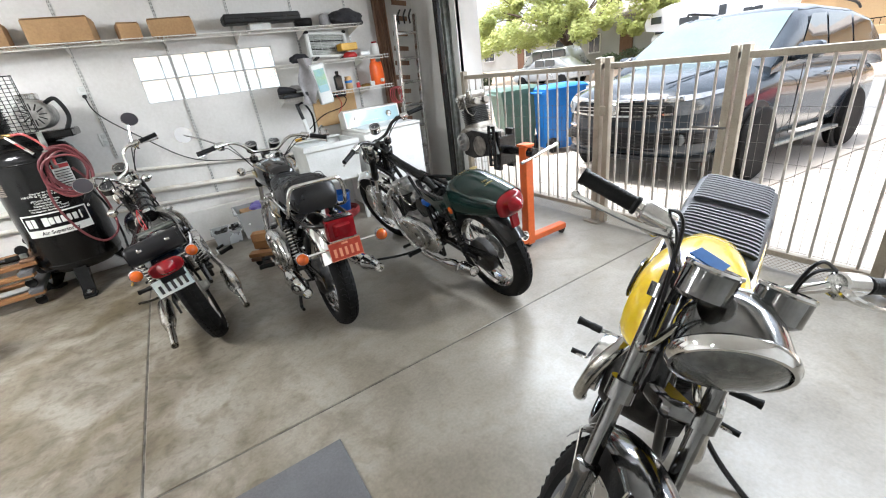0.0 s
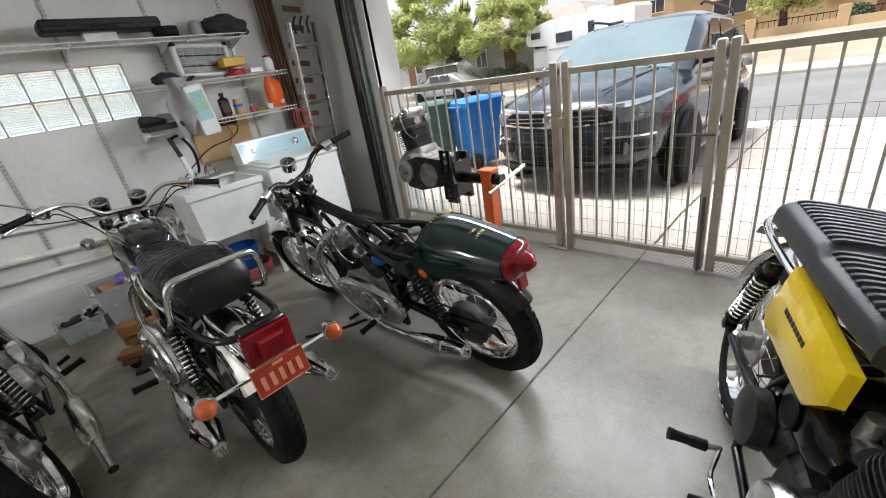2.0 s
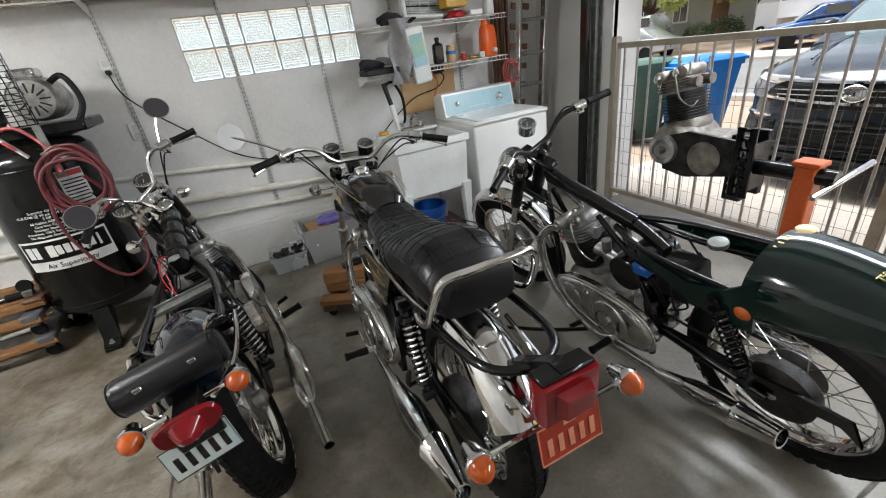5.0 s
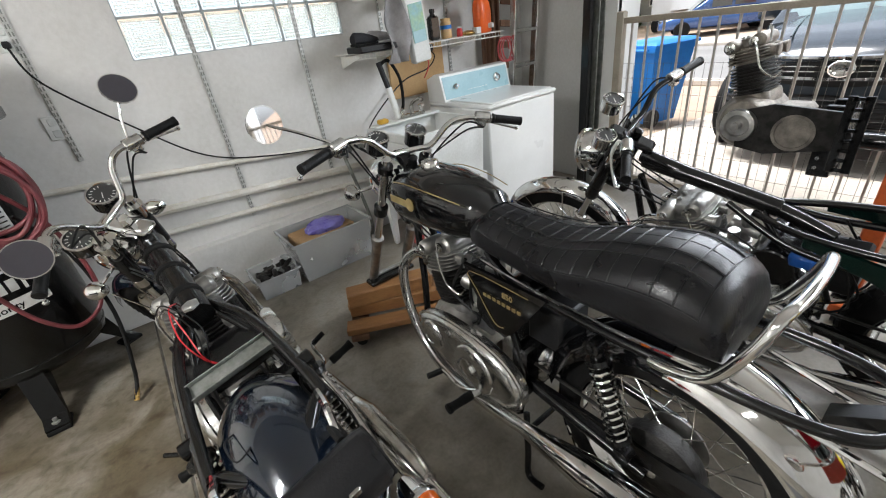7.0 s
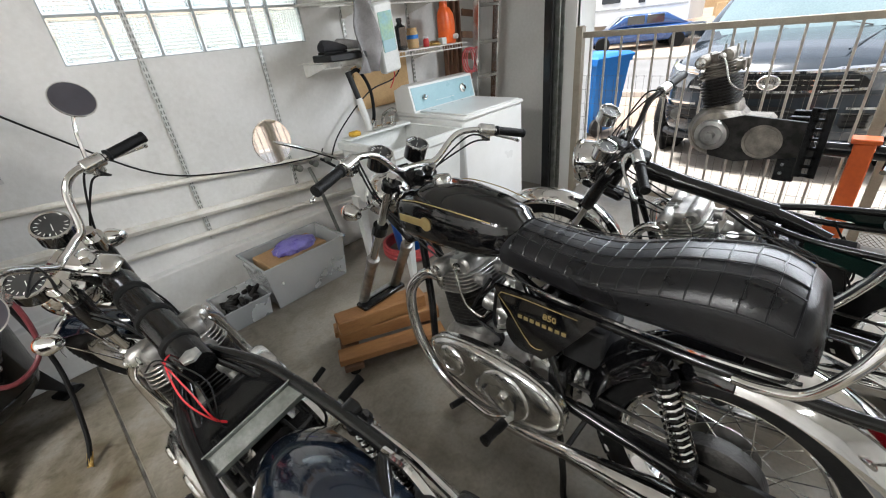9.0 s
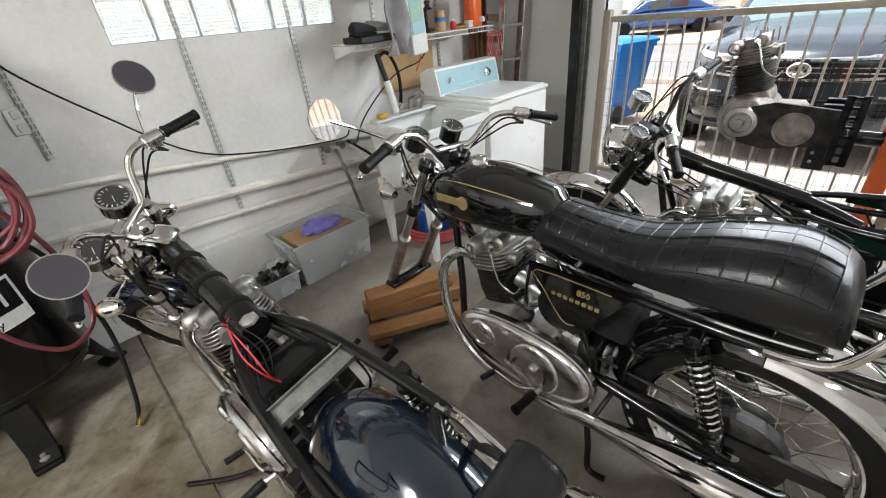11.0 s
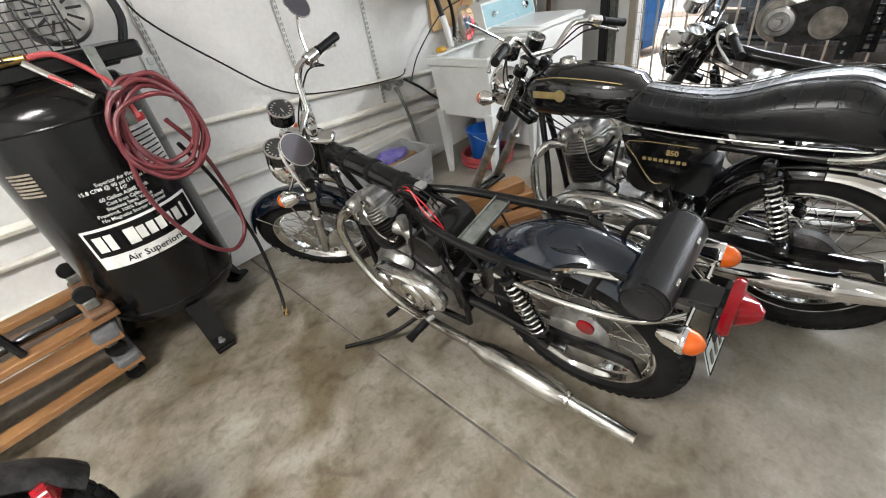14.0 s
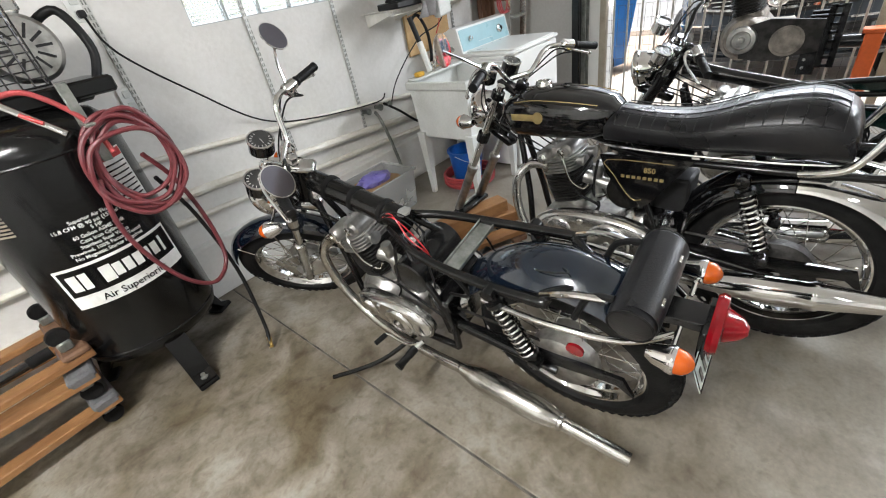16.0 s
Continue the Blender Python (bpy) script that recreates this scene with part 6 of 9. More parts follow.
for k in range(12):
    rod((-0.19, -0.008, 0.035 + k * 0.0165), (0.19, -0.008, 0.035 + k * 0.0165), 0.0017, 5, gr)
for k in range(5):
    rod((-0.15 + k * 0.075, -0.01, 0.03), (-0.15 + k * 0.075, -0.01, 0.222), 0.0017, 5, gr)
part("grille", gr, zinc, he, "thin wire grille")
for s in (-1, 1):
    part("corner_cap", box(s * 0.205, 0.02, 0.25, 0.045, 0.07, 0.03, 0.01), car_plastic, he)
    part("heater_foot", box(s * 0.15, 0.03, -0.006, 0.04, 0.12, 0.014, 0.004), car_plastic, he)
part("handle", tube([(-0.08, 0.03, 0.25), (-0.06, 0.03, 0.285), (0.06, 0.03, 0.285), (0.08, 0.03, 0.25)], 0.008, 8), plastic_white, he)


def bottle(name, x, y, z, r, h, mat, label, cap=None, neck=0.35, square=False):
    t = thing(name, pose(x, y, z), label, "bottle")
    if square:
        bm = box(0, 0, h * 0.4, r * 2.2, r * 1.3, h * 0.8, r * 0.35)
        lathe([(r * 0.6, h * 0.78), (r * neck, h * 0.86), (r * neck, h * 0.92)], 16, None, bm)
    else:
        bm = lathe([(r * 0.9, 0), (r, 0.008), (r, h * 0.7), (r * 0.8, h * 0.8), (r * neck, h * 0.86), (r * neck, h * 0.92)], 20)
    part("body", bm, mat, t)
    if cap:
        part("cap", lathe([(r * neck + 0.004, h * 0.9), (r * neck + 0.004, h), (r * neck, h + 0.004)], 16), cap, t, "screw cap")
    return t


bx = thing("parts_box", pose(2.18, 5.12, 1.627), "yellow plastic parts box with junk on top", "box")
part("tray", box(0, 0, 0.035, 0.19, 0.14, 0.07, 0.008), yellow_plastic, bx)
part("junk", lumpy(0.08, 0.05, 0.035, 9), crimson, bx)
bx.children[-1].location = (-0.02, 0, 0.07)
solo("meter_box", box(2.34, 5.12, 1.65, 0.11, 0.1, 0.04, 0.005), plastic_white, "small white switch box on the shelf", "box")
bottle("bottle", 2.49, 5.13, 1.627, 0.045, 0.13, plastic_white, "white plastic bottle with a red cap", red_lens, 0.6)
bottle("bottle", 1.58, 5.16, 1.627, 0.05, 0.05, alloy, "low metal tin lying on the shelf", None)
solo("cap_hat", lumpy(0.1, 0.09, 0.055, 21), black_cloth, "dark cloth cap on the wire shelf", "hat", m=pose(1.62, 5.14, 1.627))

# lower shelf
jug = thing("detergent_jug", pose(2.47, 5.14, 1.312, 0, 0, 20), "large orange plastic detergent jug with a cap", "jug")
jb = loft([super_ring(0, w, 0, 0.001, 3, 24) for w in (0.1,)] * 2) if False else bmesh.new()
loft([[(0.085 * s * math.copysign(abs(math.cos(a)) ** 0.7, math.cos(a)) + o, 0.055 * s * math.copysign(abs(math.sin(a)) ** 0.7, math.sin(a)), z) for a in [2 * math.pi * i / 24 for i in range(24)]] for z, s, o in ((0.0, 0.92, 0), (0.01, 1.0, 0), (0.15, 1.0, 0), (0.2, 0.9, -0.004), (0.235, 0.6, -0.02), (0.25, 0.35, -0.03))], jb)
part("jug_body", jb, orange_plastic, jug)
part("jug_handle", tube([(0.03, 0, 0.22), (0.075, 0, 0.225), (0.09, 0, 0.17), (0.085, 0, 0.1)], 0.014, 10), orange_plastic, jug)
part("jug_cap", lathe([(0.03, 0.24), (0.03, 0.275), (0.026, 0.28)], 18, Matrix.Translation((-0.03, 0, 0))), orange_plastic, jug, "orange cap")
part("spout", lathe([(0.018, 0), (0.018, 0.03), (0.014, 0.034)], 14, Matrix.Translation((0.0, -0.056, 0.045)) @ Matrix.Rotation(radians(90), 4, 'X')), plastic_white, jug, "white tap")
bottle("bottle", 1.98, 5.12, 1.312, 0.04, 0.19, black_paint, "tall black bottle on the shelf", black_paint, 0.4, True)
bottle("can", 2.1, 5.13, 1.312, 0.04, 0.14, board, "tan can with a blue band", None, 0.9)
solo("can_band", lathe([(0.0412, 0.06), (0.0412, 0.085)], 20, Matrix.Translation((2.1, 5.13, 1.312))), blue_tape, "blue tape band wrapped round a can", "tape")
bottle("bottle", 2.2, 5.1, 1.312, 0.022, 0.06, crimson, "small red bottle on the shelf", plastic_white, 0.7)
solo("small_parts", lumpy(0.06, 0.04, 0.02, 31), brass, "heap of small brass fittings on the shelf", "fittings", m=pose(2.3, 5.12, 1.312))
solo("small_carton", box(2.37, 5.1, 1.335, 0.05, 0.05, 0.045, 0.003), paper, "tiny white carton on the shelf", "box")

# hanging bag with a label and towel
tw = loft([[(1.56 + 0.16 * f + 0.02 * math.sin(9 * z + 4 * f) - 0.06 * (1 - z), 5.0 - 0.03 * math.sin(7 * f + 5 * z), 1.22 + 0.44 * z) for f in [i / 14 for i in range(15)]] + [(1.56 + 0.16 * f + 0.02 * math.sin(9 * z + 4 * f) - 0.06 * (1 - z), 5.012 - 0.03 * math.sin(7 * f + 5 * z), 1.22 + 0.44 * z) for f in [i / 14 for i in range(14, -1, -1)]] for z in [k / 12 for k in range(13)]])
solo("towel", tw, grey_cloth, "grey towel draped over the shelf edge", "towel")
pk = thing("paper_pack", pose(1.78, 5.03, 1.2, 4, -7, 0), "upright white pack with a printed picture label", "package")
part("pack_body", box(0, 0, 0.2, 0.15, 0.06, 0.4, 0.012), plastic_white, pk)
part("pack_label", box(0.0, -0.0325, 0.24, 0.11, 0.003, 0.22, 0.001), leaf_label, pk, "green and blue picture label")
part("pack_band", box(0.0, -0.0335, 0.16, 0.1, 0.003, 0.07, 0.001), aqua_panel, pk)
tr_ = thing("shelf_tray", pose(1.5, 5.12, 1.306), "black tray holding work shoes", "tray")
part("tray_base", box(0, 0, 0.02, 0.34, 0.2, 0.04, 0.006), car_plastic, tr_)
for k, sx_ in enumerate((-0.07, 0.06)):
    sh = thing("shoe", pose(1.5 + sx_, 5.1, 1.348, 0, 0, 12 - 20 * k), "worn dark grey canvas shoe", "shoe", "pair of shoes")
    part("upper", loft([super_ring(x, w, 0.012, 0.012 + h, 3, 18, 2) for x, w, h in ((-0.12, 0.028, 0.05), (-0.1, 0.034, 0.065), (-0.04, 0.034, 0.06), (0.02, 0.036, 0.045), (0.08, 0.038, 0.035), (0.12, 0.02, 0.02))]), grey_cloth if k else black_cloth, sh)
    part("sole", loft([super_ring(x, w, 0.0, 0.014, 4, 18) for x, w in ((-0.125, 0.026), (-0.1, 0.036), (0.08, 0.041), (0.128, 0.02))]), plastic_white if k else rubber, sh)

# ---- laundry corner ----
wa = thing("washing_machine", pose(1.93, 4.555, 0), "white top-loading washer with a pale blue control panel", "washing machine")
part("cabinet", box(0.345, 0.34, 0.44, 0.69, 0.66, 0.86, 0.012), white_paint, wa)
part("top_deck", box(0.345, 0.33, 0.886, 0.7, 0.67, 0.03, 0.012), white_paint, wa)
part("lid", box(0.345, 0.23, 0.905, 0.62, 0.44, 0.014, 0.006), white_paint, wa)
cons = loft([[(x, 0.46, 0.9), (x, 0.50, 1.08), (x, 0.56, 1.09), (x, 0.66, 1.05), (x, 0.66, 0.9)] for x in (0.0, 0.69)])
part("console", cons, white_paint, wa)
qc = Matrix.Translation((0.345, 0.4785, 0.99)) @ Matrix.Rotation(radians(77.5), 4, 'X')
con = part("control_panel", box(0, 0, 0, 0.66, 0.155, 0.004, 0.001, m=qc), aqua_panel, wa, "pale blue control panel")
for kx, kr in ((-0.22, 0.02), (0.2, 0.033)):
    part("knob", lathe([(kr, 0.002), (kr, 0.014), (kr * 0.8, 0.018), (kr * 0.55, 0.02), (kr * 0.5, 0.035), (0, 0.036)], 22, qc @ Matrix.Translation((kx, 0.0, 0))), chrome, con, "round chrome-rimmed knob")
marks = bmesh.new()
for k in range(7):
    box(-0.1 + k * 0.03, -0.04, 0.003, 0.018, 0.004, 0.001, bm=marks, m=qc)
part("panel_marks", marks, off_white, con)
part("kick_gap", box(0.345, 0.345, 0.008, 0.64, 0.6, 0.016), car_plastic, wa)

sk_ = thing("utility_sink", pose(1.26, 4.49, 0), "white plastic utility sink on four legs", "sink")
tub = bmesh.new()
W_, D_ = 0.58, 0.54
for rings_ in ([[(x, y, z) for x, y in ((-W_ / 2 * s, -D_ / 2 * s), (W_ / 2 * s, -D_ / 2 * s), (W_ / 2 * s, D_ / 2 * s), (-W_ / 2 * s, D_ / 2 * s))] for z, s in ((0.46, 0.84), (0.47, 0.88), (0.8, 0.94), (0.815, 1.0), (0.855, 1.0), (0.86, 0.98), (0.86, 0.9), (0.84, 0.88), (0.5, 0.8))],):
    loft(rings_, tub, Matrix.Translation((W_ / 2, D_ / 2, 0)))
part("basin", tub, plastic_white, sk_)
for lx in (0.045, W_ - 0.045):
    for ly in (0.045, D_ - 0.045):
        lg = loft([[(lx + a * w, ly + b_ * w, z) for a, b_ in ((-1, -1), (1, -1), (1, 1), (-1, 1))] for z, w in ((0.0, 0.016), (0.46, 0.032), (0.5, 0.034))])
        part("leg", lg, plastic_white, sk_)
part("back_deck", box(W_ / 2, D_ - 0.05, 0.868, W_ * 0.9, 0.09, 0.016, 0.005), plastic_white, sk_)
fa = thing("faucet", pose(1.6, 4.97, 0.877), "chrome two-handle faucet on the sink deck", "faucet")
fb = box(0, 0, 0.012, 0.2, 0.045, 0.024, 0.01)
lathe([(0.016, 0.02), (0.014, 0.07)], 14, None, fb)
part("faucet_body", fb, old_chrome, fa)
part("spout", tube([(0, 0, 0.06), (0, -0.02, 0.09), (0, -0.11, 0.125), (0.0, -0.14, 0.11)], 0.011, 10), old_chrome, fa)
for s in (-1, 1):
    part("tap_handle", lathe([(0.014, 0.02), (0.012, 0.045), (0.022, 0.05), (0.022, 0.062), (0.008, 0.068)], 12, Matrix.Translation((s * 0.075, 0, 0))), chrome, fa)
solo("soap_bar", box(1.36, 4.97, 0.892, 0.07, 0.05, 0.03, 0.008), yellow_plastic, "worn soap bar on the sink edge", "soap")
pm = thing("hand_pump", pose(1.5, 4.99, 0.88, 0, 0, 0), "upright grey pump with a black hose loop", "pump")
part("cylinder", rod((0, 0, 0), (-0.02, 0.04, 0.2), 0.022, 14), plastic_white, pm)
part("shaft", rod((-0.02, 0.04, 0.2), (-0.045, 0.07, 0.36), 0.018, 12), car_plastic, pm)
part("hose_loop", tube([(-0.045, 0.06, 0.34), (0.02, 0.05, 0.36), (0.08, 0.04, 0.24), (0.07, 0.03, 0.08), (0.02, 0.02, 0.02)], 0.011, 8), rubber, pm)

solo("backer_board", box(1.98, WALL_Y - 0.02, 1.12, 0.52, 0.02, 0.36, 0.003), board, "plain particle board fixed behind the washer", "board", smooth=False)
ps = thing("power_strip", pose(1.98, WALL_Y - 0.045, 1.26), "black power strip with plugged cords on the wall", "power strip")
part("strip_body", box(0, 0, 0, 0.3, 0.04, 0.05, 0.006), car_plastic, ps)
for k in range(5):
    part("socket", box(-0.11 + k * 0.05, -0.0215, 0, 0.026, 0.004, 0.03, 0.002), black_paint, ps)
part("cord", tube([(0.08, -0.03, 0.0), (0.12, -0.06, -0.06), (0.04, -0.05, -0.14), (-0.2, -0.04, -0.2), (-0.5, -0.03, -0.42), (-0.6, 0.0, -0.6)], 0.005, 6), cable_black, ps, "black power cord")
part("cord", tube([(0.02, -0.03, 0.0), (0.05, -0.07, -0.1), (0.0, -0.06, -0.2)], 0.004, 6), wire_red, ps, "red cord")
solo("wall_hose", tube([(2.62 + 0.07 * math.cos(a * 0.7) + 0.003 * a, 5.08, 1.17 + 0.09 * math.sin(a * 0.7)) for a in range(26)], 0.006, 6, 3), red_rubber, "coiled red hose hanging from the shelf end", "hose")
solo("drain_hose", tube([(1.2, 5.36, 0.66), (1.19, 5.3, 0.6), (1.22, 5.27, 0.4), (1.26, 5.26, 0.12), (1.24, 5.26, 0.01)], 0.013, 8), galv, "grey ribbed drain hose against the wall", "hose")
solo("supply_hose", tube([(1.3, 5.36, 0.7), (1.38, 5.28, 0.62), (1.5, 5.22, 0.5), (1.7, 5.2, 0.4), (1.9, 5.22, 0.5)], 0.01, 8), cable_black, "black supply hoses below the sink", "hose")
vl = bmesh.new()
for vx in (1.12, 1.24, 1.34):
    lathe([(0.016, 0), (0.016, 0.05), (0.024, 0.055), (0.024, 0.065), (0.0, 0.066)], 12, Matrix.Translation((vx, WALL_Y - 0.02, 0.71 - vx * 0.02)) @ Matrix.Rotation(radians(90), 4, 'X'), vl)
solo("shutoff_valve", vl, galv, "row of wall shutoff valves beside the sink", "valve", kind="stuff")

bk = thing("bucket", pose(1.6, 4.86, 0), "blue plastic bucket under the sink", "bucket")
part("pail", lathe([(0.0, 0.0), (0.105, 0.0), (0.11, 0.006), (0.135, 0.25), (0.145, 0.252), (0.145, 0.27), (0.131, 0.27), (0.106, 0.012), (0.0, 0.01)], 30), bucket_blue, bk)
part("bail", tube([(-0.14, 0, 0.25), (-0.1, -0.1, 0.2), (0, -0.15, 0.18), (0.1, -0.1, 0.2), (0.14, 0, 0.25)], 0.003, 6), zinc, bk)
coil = [(1.58 + (0.2 + 0.012 * ((a // 14) % 2)) * math.cos(a * 2 * math.pi / 14 + 0.05 * a), 4.83 + 0.2 * math.sin(a * 2 * math.pi / 14 + 0.05 * a) * (1 + 0.04 * math.sin(a)), 0.014 + 0.0013 * a) for a in range(62)]
solo("floor_hose", tube(coil, 0.013, 8, 3), red_rubber, "coiled red rubber hose on the floor", "hose")


def storage_tub(x, y, sx, sy, h, label):
    t = thing("storage_tub", pose(x, y, 0), label, "storage tub", "clear storage tubs")
    bm = bmesh.new()
    loft([[(a * sx / 2 * s, b_ * sy / 2 * s, z) for a, b_ in ((-1, -1), (1, -1), (1, 1), (-1, 1))] for z, s in ((0.003, 0.88), (h * 0.95, 0.97), (h * 0.95, 1.02), (h, 1.02), (h, 0.96), (0.012, 0.86))], bm)
    part("shell", bm, tub_clear, t, "clear frosted plastic")
    part("rim", tube([(a * sx / 2 * 1.02, b_ * sy / 2 * 1.02, h) for a, b_ in ((-1, -1), (1, -1), (1, 1), (-1, 1))], 0.006, 6, 1, True), tub_clear, t, "rolled clear rim")
    for a in (-1, 1):
        part("handle_grip", box(a * sx / 2 * 1.03, 0, h * 0.9, 0.02, sy * 0.4, 0.025, 0.004), tub_clear, t)
    return t


storage_tub(0.835, 5.14, 0.56, 0.36, 0.29, "clear plastic tub with a carton and purple bag")
carton(0.82, 5.14, 0.02, 0.4, 0.26, 0.24, 4, "open cardboard carton inside the plastic tub")
solo("plastic_bag", lumpy(0.14, 0.09, 0.05, 44), mk("purple_bag", (0.12, 0.1, 0.35), (0.2, 0.18, 0.45), 12, 0.3), "crumpled purple plastic bag in a carton", "bag", m=pose(0.84, 5.12, 0.262))
storage_tub(0.42, 5.1, 0.27, 0.26, 0.14, "small clear tub filled with dark parts")
rnd = random.Random(4)
jk = bmesh.new()
for k in range(26):
    q = pose(0.42 + rnd.uniform(-0.09, 0.09), 5.1 + rnd.uniform(-0.08, 0.08), 0.05 + rnd.uniform(0, 0.1), rnd.uniform(0, 180), rnd.uniform(0, 180), rnd.uniform(0, 180))
    if k % 2:
        lathe([(0.012, -0.04), (0.015, -0.03), (0.015, 0.03), (0.008, 0.05)], 8, q, jk)
    else:
        box(0, 0, 0, 0.07, 0.03, 0.012, 0.003, jk, q)
solo("scrap_parts", jk, dirty_iron, "jumble of dark metal parts in a tub", "parts", kind="stuff")

# wood block and dolly under the empty fork
dl = thing("fork_dolly", pose(0.79, 4.17, 0, 0, 0, -28), "low wooden dolly with casters carrying a wood block", "dolly")
for sy_ in (-0.11, 0.11):
    part("board", box(0, sy_, 0.105, 0.52, 0.09, 0.035, 0.004), wood, dl)
for sx_ in (-0.2, 0.2):
    part("cross_board", box(sx_, 0, 0.07, 0.09, 0.34, 0.03, 0.004), dark_wood, dl)
    for sy_ in (-0.12, 0.12):
        part("caster", lathe([(0.01, -0.014), (0.027, -0.012), (0.027, 0.012), (0.01, 0.014)], 16, Matrix.Translation((sx_, sy_, 0.027)) @ TO_Y), rubber, dl)
blk = thing("wood_block", pose(0.79, 4.18, 0.1225, 0, 0, -28), "sawn pine block under the fork ends", "wood block")
part("timber", box(0.02, 0.02, 0.036, 0.5, 0.16, 0.07, 0.005), wood, blk)
part("upper_timber", box(-0.01, -0.01, 0.112, 0.44, 0.1, 0.075, 0.005, m=Matrix.Rotation(radians(7), 4, 'Z')), wood, blk, "second timber laid askew on top")
solo("fork_rest", box(0.815, 4.205, 0.289, 0.26, 0.07, 0.024, 0.006), frame_black, "black steel rest on the wood block", "rest")

# ---- air compressor ----
ac = thing("air_compressor", pose(-0.738, 5.054, 0), "tall black upright air compressor with a motor on top", "air compressor")
part("tank", lathe([(0.0, 0.2), (0.12, 0.2), (0.23, 0.215), (0.283, 0.25), (0.296, 0.29), (0.296, 1.14), (0.288, 1.19), (0.25, 1.235), (0.16, 1.262), (0.0, 1.27)], 56), compressor_black, ac, "gloss black pressure tank")
for z in (0.3, 1.13):
    part("weld_seam", lathe([(0.296, z - 0.005), (0.2985, z), (0.296, z + 0.005)], 56), compressor_black, ac)
for k in range(3):
    a = radians(-100 + 120 * k + 10)
    q = Matrix.Rotation(a, 4, 'Z')
    fb = loft([[(x, y, z) for x, y, z in ((x0, -0.045, zt), (x0, 0.045, zt), (x0, 0.045, zb), (x0, -0.045, zb))] for x0, zt, zb in ((0.2, 0.3, 0.2), (0.28, 0.26, 0.1), (0.34, 0.06, 0.02), (0.39, 0.03, 0.02))], m=q)
    ft = part("foot", fb, compressor_black, ac)
    part("anchor_bolt", lathe([(0.02, 0.03), (0.02, 0.045), (0.01, 0.047), (0.01, 0.06), (0, 0.061)], 8, q @ Matrix.Translation((0.36, 0, 0))), zinc, ft)
    part("foot_pad", box(0.35, 0, 0.01, 0.1, 0.09, 0.02, 0.004, m=q), rubber, ft)
FACE = -89


def on_tank(u, z, h, w, r=0.2982, bm=None, seg=10):
    """A label patch bent round the tank, centred at angle FACE plus u metres."""
    rings = []
    for i in range(seg + 1):
        a = radians(FACE) + (u - w / 2 + w * i / seg) / r
        c, s = math.cos(a), math.sin(a)
        rings.append([(r * c, r * s, z - h / 2), (r * c, r * s, z + h / 2), ((r - 0.003) * c, (r - 0.003) * s, z + h / 2), ((r - 0.003) * c, (r - 0.003) * s, z - h / 2)])
    return loft(rings, bm)


lab = part("brand_panel", on_tank(0.01, 0.652, 0.185, 0.45), off_white, ac, "white label panel on the tank")
blkp = bmesh.new()
on_tank(0.01, 0.676, 0.115, 0.43, 0.2992, blkp)
part("panel_field", blkp, compressor_black, lab, "black field of the label")


def bent_text(body, size, u, z, r, bold=0.0):
    bm = text_mesh(body, size, Matrix(), bold=bold, extrude=0.0)
    for v in bm.verts:
        a = radians(FACE) + (u + v.co.x) / r
        v.co = Vector((r * math.cos(a), r * math.sin(a), z + v.co.y))
    return bm


for k, wd in enumerate((0.034, 0.028, 0.0, 0.04, 0.03, 0.03, 0.03, 0.024, 0.03, 0.012)):
    if wd:
        part("brand_bar", on_tank(-0.17 + k * 0.0385, 0.676, 0.07 if k in (0, 1, 3, 9) else 0.054, wd, 0.3000, None, 3), off_white, lab)
part("tagline", bent_text("Air Superiority", 0.042, 0.01, 0.587, 0.2996, 0.0004), compressor_black, lab, "black lettering")
for k, line in enumerate(("Superior Air Flow", "15.8 CFM @ 90 psi (155 psi max)", "5 HP", "60 Gallon ASME Tank", "Cast Iron Cylinder", "Stainless Steel Valves", "Prewired, 100% Factory Tested", "No Magnetic Starter Required")):
    part("spec_line", bent_text(line, 0.02, 0.01, 0.905 - k * 0.02, 0.2988, 0.0003), off_white, ac, "white printed line")
wl = bmesh.new()
for k in range(7):
    on_tank(-0.27, 1.0 - k * 0.014, 0.007, 0.1, 0.2986, wl, 4)
part("warning_bars", wl, mesh_tan, ac, "faint yellow print")
sc_ = part("caution_label", on_tank(0.2, 0.98, 0.22, 0.13), paper, ac, "pale caution sticker with red heading")
part("caution_head", on_tank(0.2, 1.07, 0.03, 0.125, 0.2992), crimson, sc_)
ln = bmesh.new()
for k in range(9):
    on_tank(0.2, 1.035 - k * 0.02, 0.006, 0.11, 0.2992, ln, 4)
part("caution_lines", ln, black_paint, sc_)
part("deck", box(0.04, 0.04, 1.3, 0.62, 0.42, 0.06, 0.01), compressor_black, ac, "black motor platform")
part("deck_skirt", box(0.02, 0.04, 1.272, 0.5, 0.36, 0.03, 0.01), compressor_black, ac)
mo = part("motor", lathe([(0.03, -0.15), (0.1, -0.145), (0.115, -0.12), (0.115, 0.12), (0.1, 0.145), (0.03, 0.15)], 30, Matrix.Translation((0.16, 0.04, 1.46)) @ TO_Y), cast, ac, "grey electric motor")
vt = bmesh.new()
for k in range(12):
    box(0.06, 0, 0, 0.05, 0.009, 0.004, bm=vt, m=Matrix.Translation((0.16, -0.108, 1.46)) @ Matrix.Rotation(radians(90), 4, 'X') @ Matrix.Rotation(2 * math.pi * k / 12, 4, 'Z'))
part("motor_vents", vt, car_plastic, mo, "dark cooling slots")
part("terminal_box", box(0.16, -0.02, 1.59, 0.12, 0.14, 0.05, 0.01), alloy, mo)
pu = bmesh.new()
